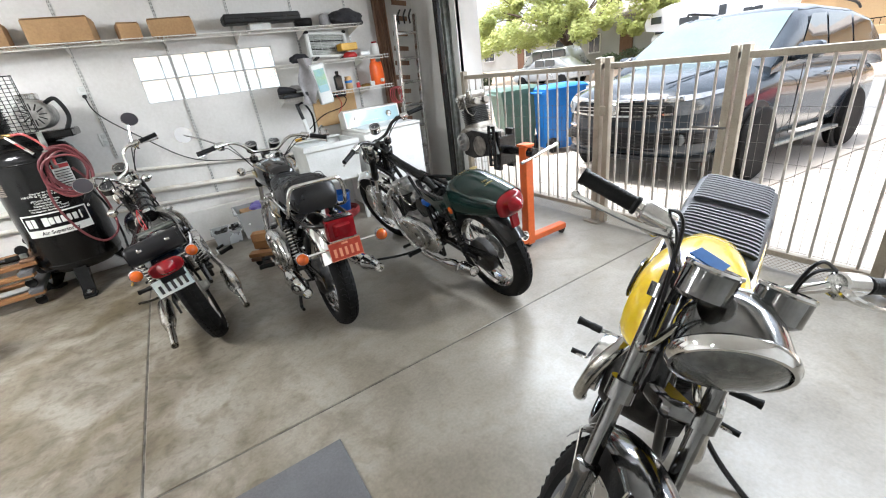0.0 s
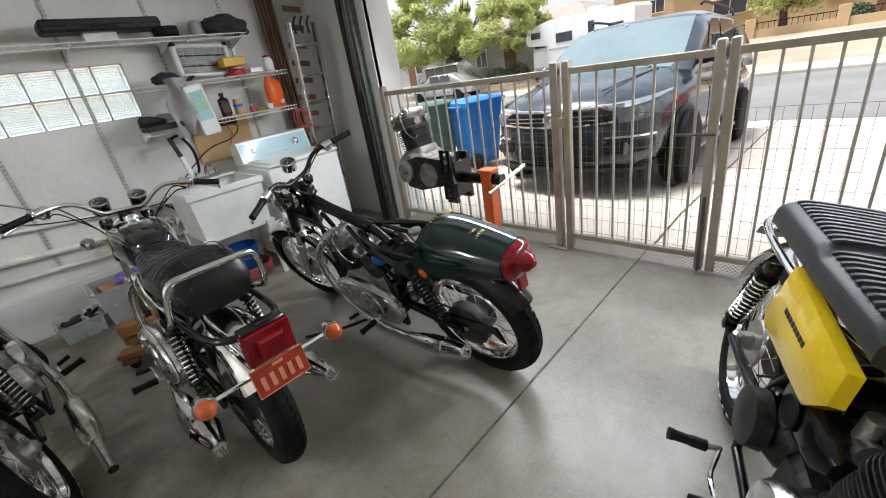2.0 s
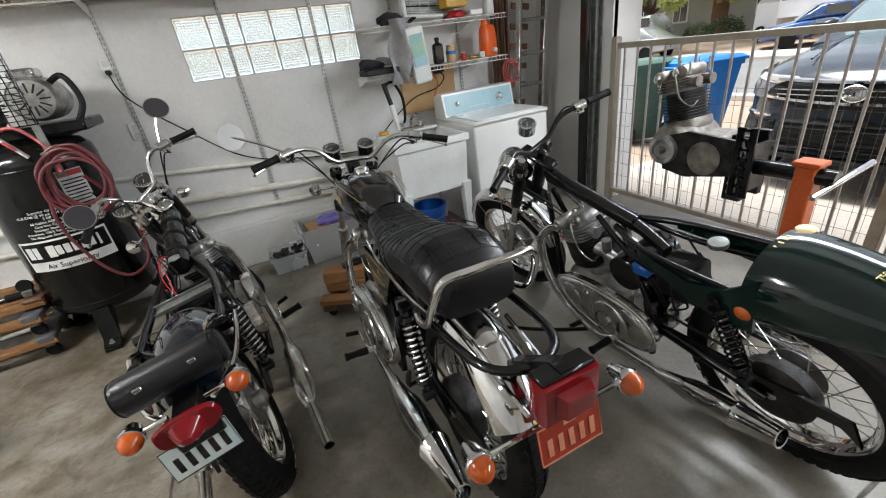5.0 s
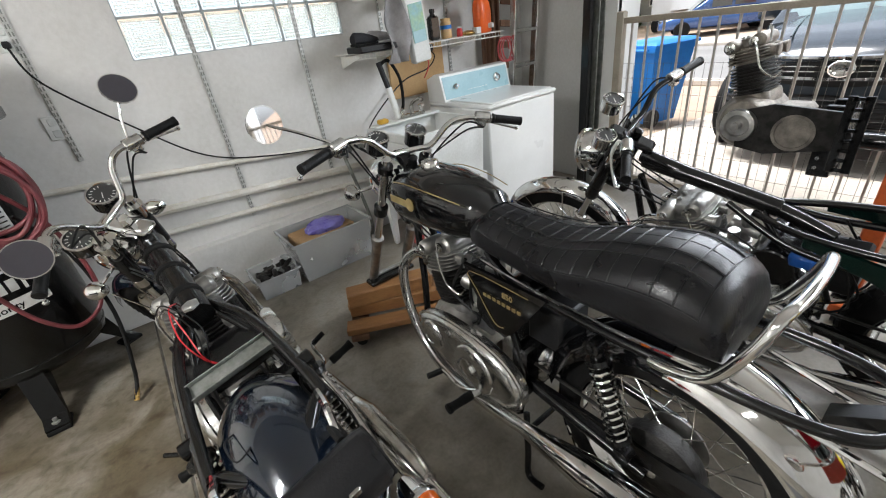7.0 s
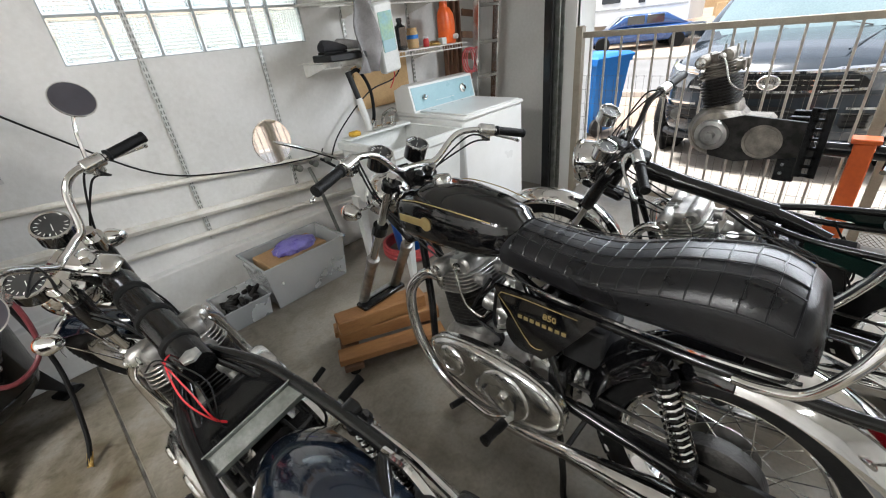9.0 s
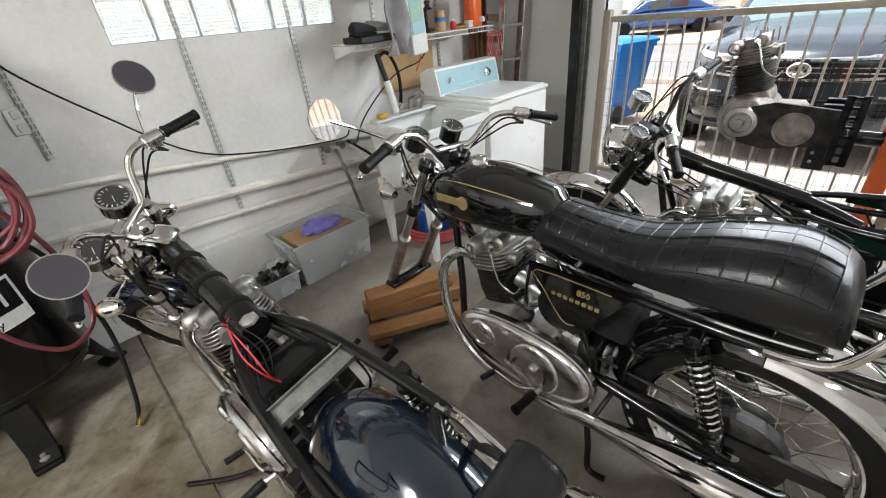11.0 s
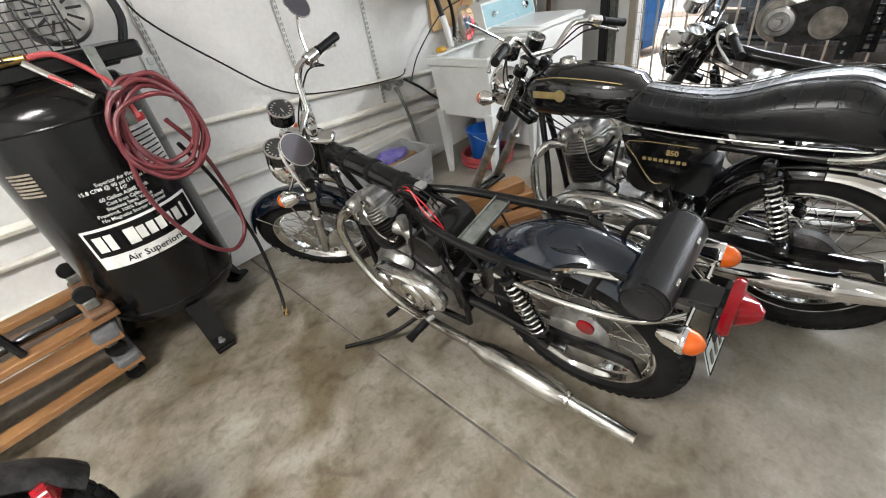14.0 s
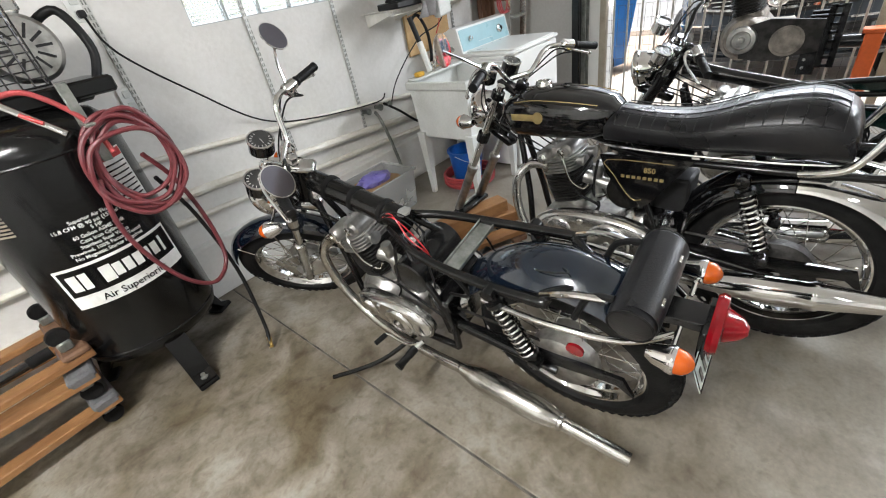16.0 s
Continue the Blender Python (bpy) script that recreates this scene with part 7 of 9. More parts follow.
for k in range(10):
    box(-0.12, 0.05, 1.4 + k * 0.018, 0.14 + 0.01 * (k % 2), 0.18 + 0.01 * (k % 2), 0.008, 0.002, pu)
box(-0.12, 0.05, 1.49, 0.12, 0.15, 0.3, 0.02, pu)
part("pump", pu, dirty_iron, ac, "finned black compressor pump")
gd = bmesh.new()
for k in range(13):
    rod((-0.27 + k * 0.035, -0.19, 1.34), (-0.27 + k * 0.035, -0.19, 1.74), 0.0028, 5, gd)
for k in range(16):
    rod((-0.28, -0.188, 1.34 + k * 0.0265), (0.16, -0.188, 1.34 + k * 0.0265), 0.0022, 5, gd)
tube([(-0.28, -0.19, 1.34), (-0.28, -0.19, 1.74), (0.16, -0.19, 1.74), (0.16, -0.19, 1.34)], 0.005, 6, 1, True, gd)
part("belt_guard", gd, frame_black, ac, "black wire belt guard")
part("flywheel", lathe([(0.03, 0), (0.03, 0.03), (0.11, 0.03), (0.115, 0.02), (0.115, 0.01), (0.11, 0.0)], 30, Matrix.Translation((-0.12, -0.12, 1.5)) @ Matrix.Rotation(radians(90), 4, 'X')), dirty_iron, ac)
part("bracket_strap", box(0.17, -0.255, 1.2, 0.035, 0.012, 0.28, 0.003, m=Matrix.Translation((0, -0.02, 0))), galv, ac, "bare steel hose hanger strap")
part("strap_hook", box(0.17, -0.31, 1.2, 0.035, 0.1, 0.012, 0.003), galv, ac)
ft_ = bmesh.new()
lathe([(0.04, 1.24), (0.045, 1.25), (0.045, 1.27), (0.03, 1.275), (0.03, 1.29), (0.0, 1.3)], 20, Matrix.Translation((-0.12, -0.14, 0)), ft_)
part("tank_port", ft_, dirty_iron, ac)
part("brass_fitting", tube([(-0.12, -0.14, 1.29), (-0.12, -0.15, 1.33), (-0.06, -0.17, 1.34), (0.0, -0.19, 1.34)], 0.015, 10), brass, ac, "brass elbow fitting")
gun = part("blow_gun", rod((-0.02, -0.274, 1.33), (0.1, -0.334, 1.19), 0.012, 10), chrome, ac, "chrome blow gun")
part("trigger", rod((0.02, -0.309, 1.28), (0.06, -0.334, 1.24), 0.007, 8), crimson, gun, "red trigger")
part("power_lead", tube([(0.22, 0.0, 1.52), (0.32, -0.04, 1.56), (0.36, -0.06, 1.42), (0.3, -0.1, 1.3)], 0.016, 10), cable_black, ac, "thick black power lead")
for k, (ox, oz, rx_, rz_, oy) in enumerate(((0.0, 0.0, 0.15, 0.19, 0.0), (0.014, -0.02, 0.135, 0.17, 0.014), (-0.012, 0.012, 0.14, 0.165, 0.028), (0.02, 0.01, 0.125, 0.185, 0.02), (-0.004, -0.03, 0.15, 0.16, 0.038), (0.008, 0.02, 0.115, 0.15, 0.008))):
    loop_pts = [(0.235 + ox + rx_ * math.cos(2 * math.pi * i / 16), -0.319 - oy - 0.006 * math.sin(3 * i), 1.03 + oz + rz_ * math.sin(2 * math.pi * i / 16) + 0.006 * math.sin(i * 1.7 + k)) for i in range(16)]
    part("hose_turn", tube(loop_pts, 0.0092, 8, 3, True), hose_red, ac, "turn of coiled maroon air hose")
part("hose_feed", tube([(0.0, -0.224, 1.34), (0.08, -0.234, 1.33), (0.17, -0.284, 1.22), (0.19, -0.334, 1.09)], 0.0095, 8), red_rubber, ac, "red hose lead")
part("hose_drop", tube([(0.1, -0.344, 1.02), (0.07, -0.35, 0.86), (0.09, -0.345, 0.7), (0.16, -0.345, 0.52), (0.26, -0.34, 0.43), (0.36, -0.28, 0.48), (0.38, -0.25, 0.66), (0.34, -0.28, 0.9), (0.27, -0.32, 1.05)], 0.0095, 8), hose_red, ac, "hanging loop of hose")
part("hose_tail", tube([(0.27, -0.314, 0.95), (0.35, -0.234, 0.72), (0.38, -0.284, 0.4), (0.34, -0.394, 0.12), (0.3, -0.454, 0.02)], 0.009, 8), cable_black, ac, "dark hose reaching the floor")
part("hose_coupling", rod((0.32, -0.424, 0.055), (0.3, -0.459, 0.014), 0.011, 8), brass, ac, "brass quick coupling")

# stacked furniture dollies beside the compressor
def dolly(z, x, y, rz):
    d = thing("furniture_dolly", pose(x, y, z, 0, 0, rz), "wooden furniture dolly with carpeted ends and casters", "dolly", "stacked furniture dollies")
    for s in (-1, 1):
        part("rail", box(0, s * 0.19, 0.115, 0.76, 0.075, 0.032, 0.004), wood, d)
        cb_ = part("carpet_end", box(s * 0.33, 0, 0.135, 0.1, 0.46, 0.05, 0.012), mat_grey, d, "grey carpeted end board")
        for t_ in (-1, 1):
            part("caster", lathe([(0.008, -0.015), (0.036, -0.013), (0.04, -0.006), (0.04, 0.006), (0.036, 0.013), (0.008, 0.015)], 20, Matrix.Translation((s * 0.32, t_ * 0.17, 0.04)) @ TO_Y), rubber, d)
            part("caster_fork", box(s * 0.32, t_ * 0.17, 0.085, 0.05, 0.05, 0.03, 0.005), galv, d)


dolly(0.0, -1.42, 5.02, 4)
dolly(0.165, -1.4, 5.04, -2)
up = thing("furniture_dolly", pose(-1.38, 5.06, 0.34, 0, 0, 3) , "upturned wooden dolly with its casters in the air", "dolly", "stacked furniture dollies")
for s in (-1, 1):
    part("rail", box(0, s * 0.19, 0.02, 0.76, 0.075, 0.032, 0.004), wood, up)
    part("carpet_end", box(s * 0.33, 0, 0.05, 0.1, 0.46, 0.03, 0.01), dark_wood, up)
    for t_ in (-1, 1):
        part("caster", lathe([(0.008, -0.015), (0.036, -0.013), (0.04, -0.006), (0.04, 0.006), (0.036, 0.013), (0.008, 0.015)], 20, Matrix.Translation((s * 0.32, t_ * 0.17, 0.135)) @ TO_Y), rubber, up)
        part("caster_fork", box(s * 0.32, t_ * 0.17, 0.09, 0.05, 0.05, 0.04, 0.005), galv, up)
br_ = thing("floor_jack_handle", pose(-1.4, 4.93, 0.39, 0, 0, 5), "black steel bar lying across the dollies", "bar")
part("bar", rod((-0.5, 0, 0.02), (0.22, 0.0, 0.02), 0.02, 12), black_paint, br_)
part("bar_grip", rod((0.22, 0, 0.02), (0.3, 0, 0.02), 0.024, 12), rubber, br_)
solo("pry_bar", tube([(-1.32, 4.86, 0.38), (-1.34, 4.88, 0.5), (-1.36, 4.9, 0.62)], 0.016, 8), frame_black, "black iron bar standing among the dollies", "bar")

# a spare machine at the edge of the room
pw = thing("parked_motorcycle", pose(-1.535, 3.85, 0, -6, 0, 10), "front end of a dark parked motorcycle", "motorcycle")
wheel(pw, (0, 0, R_W), Matrix(), label="spoked wheel with a black tyre")
fender(pw, (0, 0, R_W), 0.375, 20, 150, 0.07, dirty_iron, Matrix(), "dull dark mudguard")
part("lamp", lathe([(0.0, 0), (0.035, 0.004), (0.04, 0.03), (0.0, 0.05)], 20, Matrix.Translation((0.25, -0.09, 0.52)) @ Matrix.Rotation(radians(100), 4, 'Y')), red_lens, pw, "red lamp lens")
for s in (-1, 1):
    part("fork_leg", rod((0, s * 0.1, R_W), (-0.3, s * 0.1, 0.95), 0.024, 12), dirty_iron, pw)
part("cross_bar", rod((-0.28, -0.14, 0.9), (-0.28, 0.14, 0.9), 0.02, 10), dirty_iron, pw)

# ---- corner by the opening ----
la = thing("step_ladder", pose(2.86, 5.12, 0, 0, 0, 0), "folded grey aluminium ladder leaning in the corner", "ladder")
for s in (-1, 1):
    part("rail", box(s * 0.13, 0.06, 1.0, 0.025, 0.06, 2.0, 0.004, m=Matrix.Rotation(radians(5), 4, 'X')), alloy, la)
    part("rubber_foot", box(s * 0.13, 0.06, 0.02, 0.04, 0.075, 0.04, 0.005), rubber, la)
for k in range(7):
    part("rung", box(0, 0.06, 0.25 + k * 0.26, 0.26, 0.06, 0.028, 0.004, m=Matrix.Rotation(radians(5), 4, 'X')), alloy, la)
lt = thing("wood_lattice", pose(2.68, 5.33, 0.0), "stack of dark brown timber slats in the corner", "timber")
for k in range(7):
    part("slat", box(-0.03 + 0.022 * k, -0.03 * (k % 3), 1.15 + 0.05 * (k % 2), 0.018, 0.045, 2.2, 0.003), dark_wood, lt)
for k in range(12):
    part("cross_slat", box(0.04, -0.085, 0.4 + k * 0.16, 0.19, 0.014, 0.05, 0.002, m=Matrix.Rotation(radians(6), 4, 'Y')), dark_wood, lt)
for k in range(3):
    solo("tool_hook", tube([(2.78 + 0.07 * k, 5.0, 1.9), (2.77 + 0.07 * k, 4.99, 1.98), (2.8 + 0.07 * k, 4.98, 2.04)], 0.01, 8), frame_black, "black tool handle standing in the corner", "tool handle", "tool handles")

# ---- outlets and cords ----
def outlet(x, z, label, plug=False):
    o = thing("wall_outlet", pose(x, WALL_Y - 0.005, z), label, "outlet", "wall outlets")
    part("cover", box(0, 0, 0, 0.075, 0.008, 0.115, 0.003), plastic_white, o)
    for s in (-1, 1):
        part("socket", box(0, -0.005, s * 0.028, 0.034, 0.004, 0.034, 0.004), paper, o)
    if plug:
        part("plug", box(0.0, -0.03, -0.028, 0.03, 0.045, 0.03, 0.006), car_plastic, o)
        part("cord", tube([(0, -0.05, -0.04), (0.05, -0.05, -0.2), (0.3, -0.04, -0.45), (0.6, -0.03, -0.7), (0.95, -0.04, -0.8), (1.5, -0.05, -0.86), (1.6, -0.05, -0.82)], 0.005, 6), cable_black, o, "black cord sagging along the wall")


outlet(-0.265, 1.585, "white wall outlet with a black plug", True)
outlet(-0.262, 1.18, "white double wall outlet")

# ---- mat on the floor ----
solo("floor_mat", box(-0.25, 1.36, 0.006, 1.4, 0.92, 0.012, 0.004), mat_grey, "flat grey rubber floor mat", "mat", m=pose(0, 0, 0, 0, 0, 0))

# ---- spare engine on an orange stand ----
es = thing("engine_stand", pose(2.4, 2.66, 0), "orange steel engine stand on casters", "engine stand")
part("post", box(0, 0, 0.42, 0.075, 0.075, 0.78, 0.006), orange_paint, es)
part("base_leg", box(0.1, 0.0, 0.07, 0.6, 0.07, 0.05, 0.006), orange_paint, es)
part("cross_leg", box(0.0, 0.28, 0.07, 0.07, 0.6, 0.05, 0.006), orange_paint, es)
part("cap_plate", box(0, 0, 0.82, 0.09, 0.1, 0.02, 0.004), orange_paint, es)
hd = part("head_tube", rod((0, -0.1, 0.77), (0, 0.2, 0.77), 0.034, 18), frame_black, es, "black rotating head")
part("handle_bar", rod((-0.12, -0.08, 0.72), (0.2, -0.12, 0.8), 0.012, 10), chrome, hd, "steel turning bar")
for cx, cy in ((0.38, 0.0), (-0.18, 0.0), (0.0, 0.55), (0.0, -0.0)):
    cs = part("caster", lathe([(0.008, -0.012), (0.032, -0.011), (0.032, 0.011), (0.008, 0.012)], 18, Matrix.Translation((cx, cy, 0.032)) @ TO_Y), car_plastic, es)
mp_ = bmesh.new()
box(0, 0.2, 0.77, 0.16, 0.012, 0.22, 0.004, mp_)
for s in (-1, 1):
    box(s * 0.07, 0.24, 0.77, 0.035, 0.08, 0.3, 0.004, mp_)
part("mount_plate", mp_, frame_black, es, "black slotted mounting arms")
for s in (-1, 1):
    for k in range(6):
        part("slot_hole", lathe([(0.008, 0), (0.008, 0.003), (0, 0.0032)], 10, Matrix.Translation((s * 0.07 - 0.0185, 0.255, 0.66 + k * 0.042)) @ Matrix.Rotation(radians(-90), 4, 'Y')), alloy, es)
se = thing("spare_engine", pose(2.42, 2.44, 0.47, 0, 0, 90), "oily spare twin-cylinder engine bolted to a stand", "engine")
engine(se, gears=False, dark=False, head_mat=dull_alloy, case_mat=dull_alloy)
pl_ = plate([(0.36, 0.3), (0.66, 0.24), (0.78, 0.26), (0.8, 0.42), (0.66, 0.46), (0.42, 0.44)], 0.02, Matrix.Translation((0, 0.17, 0)) @ Matrix.Rotation(radians(90), 4, 'X'))
part("inner_chaincase", pl_, dirty_iron, se, "black open inner chaincase")
part("crank_boss", lathe([(0.075, 0), (0.07, 0.02), (0.05, 0.024), (0.045, 0.012), (0.02, 0.012), (0.018, 0.05), (0.0, 0.052)], 28, Matrix.Translation((0.78, 0.17, 0.36)) @ Matrix.Rotation(radians(-90), 4, 'X')), cast, se, "worn crankshaft boss")
part("clutch_opening", lathe([(0.075, 0), (0.078, 0.006), (0.066, 0.006), (0.064, 0.001), (0, 0.001)], 28, Matrix.Translation((0.57, 0.171, 0.345)) @ Matrix.Rotation(radians(-90), 4, 'X')), dull_alloy, se)
part("gear_case", lathe([(0.1, 0), (0.105, 0.03), (0.09, 0.06), (0.06, 0.07), (0, 0.07)], 26, Matrix.Translation((0.78, 0.09, 0.37)) @ Matrix.Rotation(radians(-90), 4, 'X')), dull_alloy, se, "scuffed alloy crankcase side")
br2 = bmesh.new()
for zz in (0, 1):
    box(0.36 + 0.05 * zz, 0.2, 0.36, 0.03, 0.012, 0.3, 0.002, br2)
for k in range(8):
    box(0.385, 0.2, 0.22 + k * 0.04, 0.04, 0.012, 0.012, bm=br2)
part("slotted_bracket", br2, frame_black, se, "black slotted steel bracket")
for k in range(4):
    part("stud", rod((0.76 + 0.05 * (k % 2), -0.07 + 0.14 * (k // 2), 0.7), (0.765 + 0.05 * (k % 2), -0.07 + 0.14 * (k // 2), 0.76), 0.005, 8), zinc, se)


# ---- fence and gates in the opening ----
FX = 3.16


def fence_panel(name, y0, y1, label, top=1.29, posts=(0.056, 0.056)):
    t = thing(name, pose(FX, y1, 0), label, "gate" if "gate" in name else "fence")
    L = y1 - y0
    part("top_rail", box(0, -L / 2, top - 0.02, 0.04, L, 0.04, 0.003), fence_paint, t)
    part("bottom_rail", box(0, -L / 2, 0.115, 0.04, L, 0.035, 0.003), fence_paint, t)
    for on, yy in zip(posts, (0, -L)):
        p = part("post", box(0, yy + (on / 2 if yy else -on / 2), (top + 0.04) / 2 + 0.01, on, on, top + 0.02, 0.004), fence_paint, t)
        part("post_cap", box(0, yy + (on / 2 if yy else -on / 2), top + 0.035, on, on, 0.02, 0.009), fence_paint, p)
    n = int(round(L / 0.112))
    me = bpy.data.meshes.new("bar")
    bb = box(0, 0, (top + 0.1) / 2, 0.014, 0.014, top - 0.16, 0.002)
    bb.to_mesh(me)
    bb.free()
    me.materials.append(fence_bar)
    for k in range(1, n):
        o = new("bar", me)
        o.parent, o.location = t, (0, -L * k / n, 0)
    wm = bmesh.new()
    k = 0.03
    rnd_ = random.Random(int(L * 100))
    while k < L:
        tube([(0.026, -k, 0.1), (0.028 + rnd_.uniform(-0.004, 0.004), -k + rnd_.uniform(-0.006, 0.006), 0.5), (0.026, -k, 0.98)], 0.0013, 4, 2, bm=wm)
        k += 0.055
    for z in [0.14 + 0.105 * i for i in range(9)]:
        tube([(0.029, -0.02, z), (0.029, -L / 2, z + rnd_.uniform(-0.008, 0.008)), (0.029, -L + 0.02, z)], 0.0013, 4, 3, bm=wm)
    tagged(part("wire_mesh", wm, wire_dark, t, "thin welded wire netting"), kind="stuff")
    em = bmesh.new()
    rows, step = 4, 0.026
    for r in range(rows):
        k = 0.0
        while k < L - step:
            a, b_ = -k, -k - step
            z = 0.008 + r * 0.024
            for z0, z1 in ((z + 0.012, z + 0.024), (z + 0.012, z)):
                ym = (a + b_) / 2
                for p, q in (((0.0, a, z0), (0.0, ym, z1)), ((0.0, ym, z1), (0.0, b_, z0))):
                    d = 0.0022
                    em.faces.new([em.verts.new(v) for v in ((p[0], p[1], p[2] - d), (q[0], q[1], q[2] - d), (q[0], q[1], q[2] + d), (p[0], p[1], p[2] + d))])
            k += step
    tagged(part("kick_mesh", em, mesh_tan, t, "tan expanded metal kick strip"), kind="stuff")
    return t


fence_panel("fence_panel", 2.585, 4.42, "beige steel fence panel with vertical bars")
g1 = fence_panel("metal_gate", 1.655, 2.555, "beige steel gate with vertical bars and wire netting", posts=(0.05, 0.046))
g2 = fence_panel("metal_gate", 0.79, 1.638, "beige steel gate leaf with vertical bars", posts=(0.046, 0.05))
fence_panel("fence_panel", -0.88, 0.77, "beige steel fence panel beyond the gate")
part("hinge", box(-0.03, -0.0, 0.95, 0.03, 0.05, 0.07, 0.006), fence_paint, g1)
part("latch_bar", rod((-0.035, -0.7, 0.86), (-0.035, -0.9, 0.86), 0.008, 8), wire_dark, g1, "dark latch bar")
part("drop_bolt", rod((-0.035, -0.88, 0.02), (-0.035, -0.88, 0.5), 0.009, 8), wire_dark, g1, "dark drop bolt")
part("base_plate", box(0, 0.06, 0.006, 0.12, 0.16, 0.012, 0.003), fence_paint, g1)


# ---- outside ----
def ground_z(x):
    if x < 4.1:
        return -0.012
    if x < 10.5:
        return -0.012 - 0.066 * (x - 4.1)
    if x < 18:
        return -0.44
    return -0.44 + 0.04 * (min(x, 70) - 18)


bm = bmesh.new()
xs = [-300, -40, 3.42, 4.1, 7, 10.5, 10.52, 18, 18.02, 24, 30, 45, 70, 400]
ys = [-300, -60, -20, -3, 0, 5.2, 9, 20, 60, 300]
grid = [[bm.verts.new((x, y, ground_z(x) - 0.03)) for y in ys] for x in xs]
for i in range(len(xs) - 1):
    for j in range(len(ys) - 1):
        bm.faces.new((grid[i][j], grid[i + 1][j], grid[i + 1][j + 1], grid[i][j + 1]))
solo("ground", bm, gravel, "tan gravel and dirt yards", "ground", kind="structure", smooth=False)
drv = thing("driveway", pose(0, 0, 0), "pale concrete driveway sloping to the street", "driveway", kind="structure")
for y0, y1 in ((-2.6, 2.02), (2.04, 5.0)):
    for x0, x1 in ((3.425, 4.1), (4.1, 6.2), (6.21, 8.3), (8.31, 10.4)):
        part("slab", loft([[(x, y0, ground_z(x)), (x, y1, ground_z(x)), (x, y1, ground_z(x) - 0.1), (x, y0, ground_z(x) - 0.1)] for x in (x0, x1)]), drive, drv, smooth=False)
solo("road", box(14.25, 0, -0.5, 7.5, 200, 0.12), asphalt, "grey worn asphalt street", "road", kind="structure", smooth=False)
for kx, y0, y1 in ((10.45, -100, -2.7), (10.45, 5.1, 100), (18.1, -100, 100)):
    solo("kerb", box(kx, (y0 + y1) / 2, -0.4, 0.16, y1 - y0, 0.16, 0.03), drive, "pale concrete street kerb", "kerb", kind="structure", smooth=False)
solo("pavement", box(19.0, 0, -0.37, 1.6, 200, 0.12, 0.01), drive, "pale concrete pavement across the street", "pavement", kind="structure", smooth=False)


def car_wheel(parent, x, y, z, r, side):
    q = Matrix.Translation((x, y, z)) @ TO_Y
    t = part("wheel", lathe([(r * 0.62, -0.11), (r * 0.9, -0.115), (r, -0.09), (r, 0.09), (r * 0.9, 0.115), (r * 0.62, 0.11)], 36, q), rubber, parent, "black road tyre on an alloy wheel")
    rim_ = bmesh.new()
    s = side
    lathe([(r * 0.64, s * 0.1), (r * 0.6, s * 0.108), (r * 0.58, s * 0.06), (0.0, s * 0.05)], 36, q, rim_)
    for k in range(10):
        qq = q @ Matrix.Rotation(2 * math.pi * k / 10, 4, 'Z')
        box(r * 0.34, 0, s * 0.09, r * 0.52, 0.035, 0.02, 0.006, rim_, qq)
    lathe([(0.05, s * 0.06), (0.05, s * 0.105), (0.0, s * 0.107)], 18, q, rim_)
    part("rim", rim_, alloy, t, "silver alloy rim")


def ring_interp(keys, x):
    for a, b_ in zip(keys, keys[1:]):
        if x <= b_[0]:
            f = (x - a[0]) / (b_[0] - a[0])
            return [p + (q - p) * f for p, q in zip(a[1:], b_[1:])]
    return keys[-1][1:]


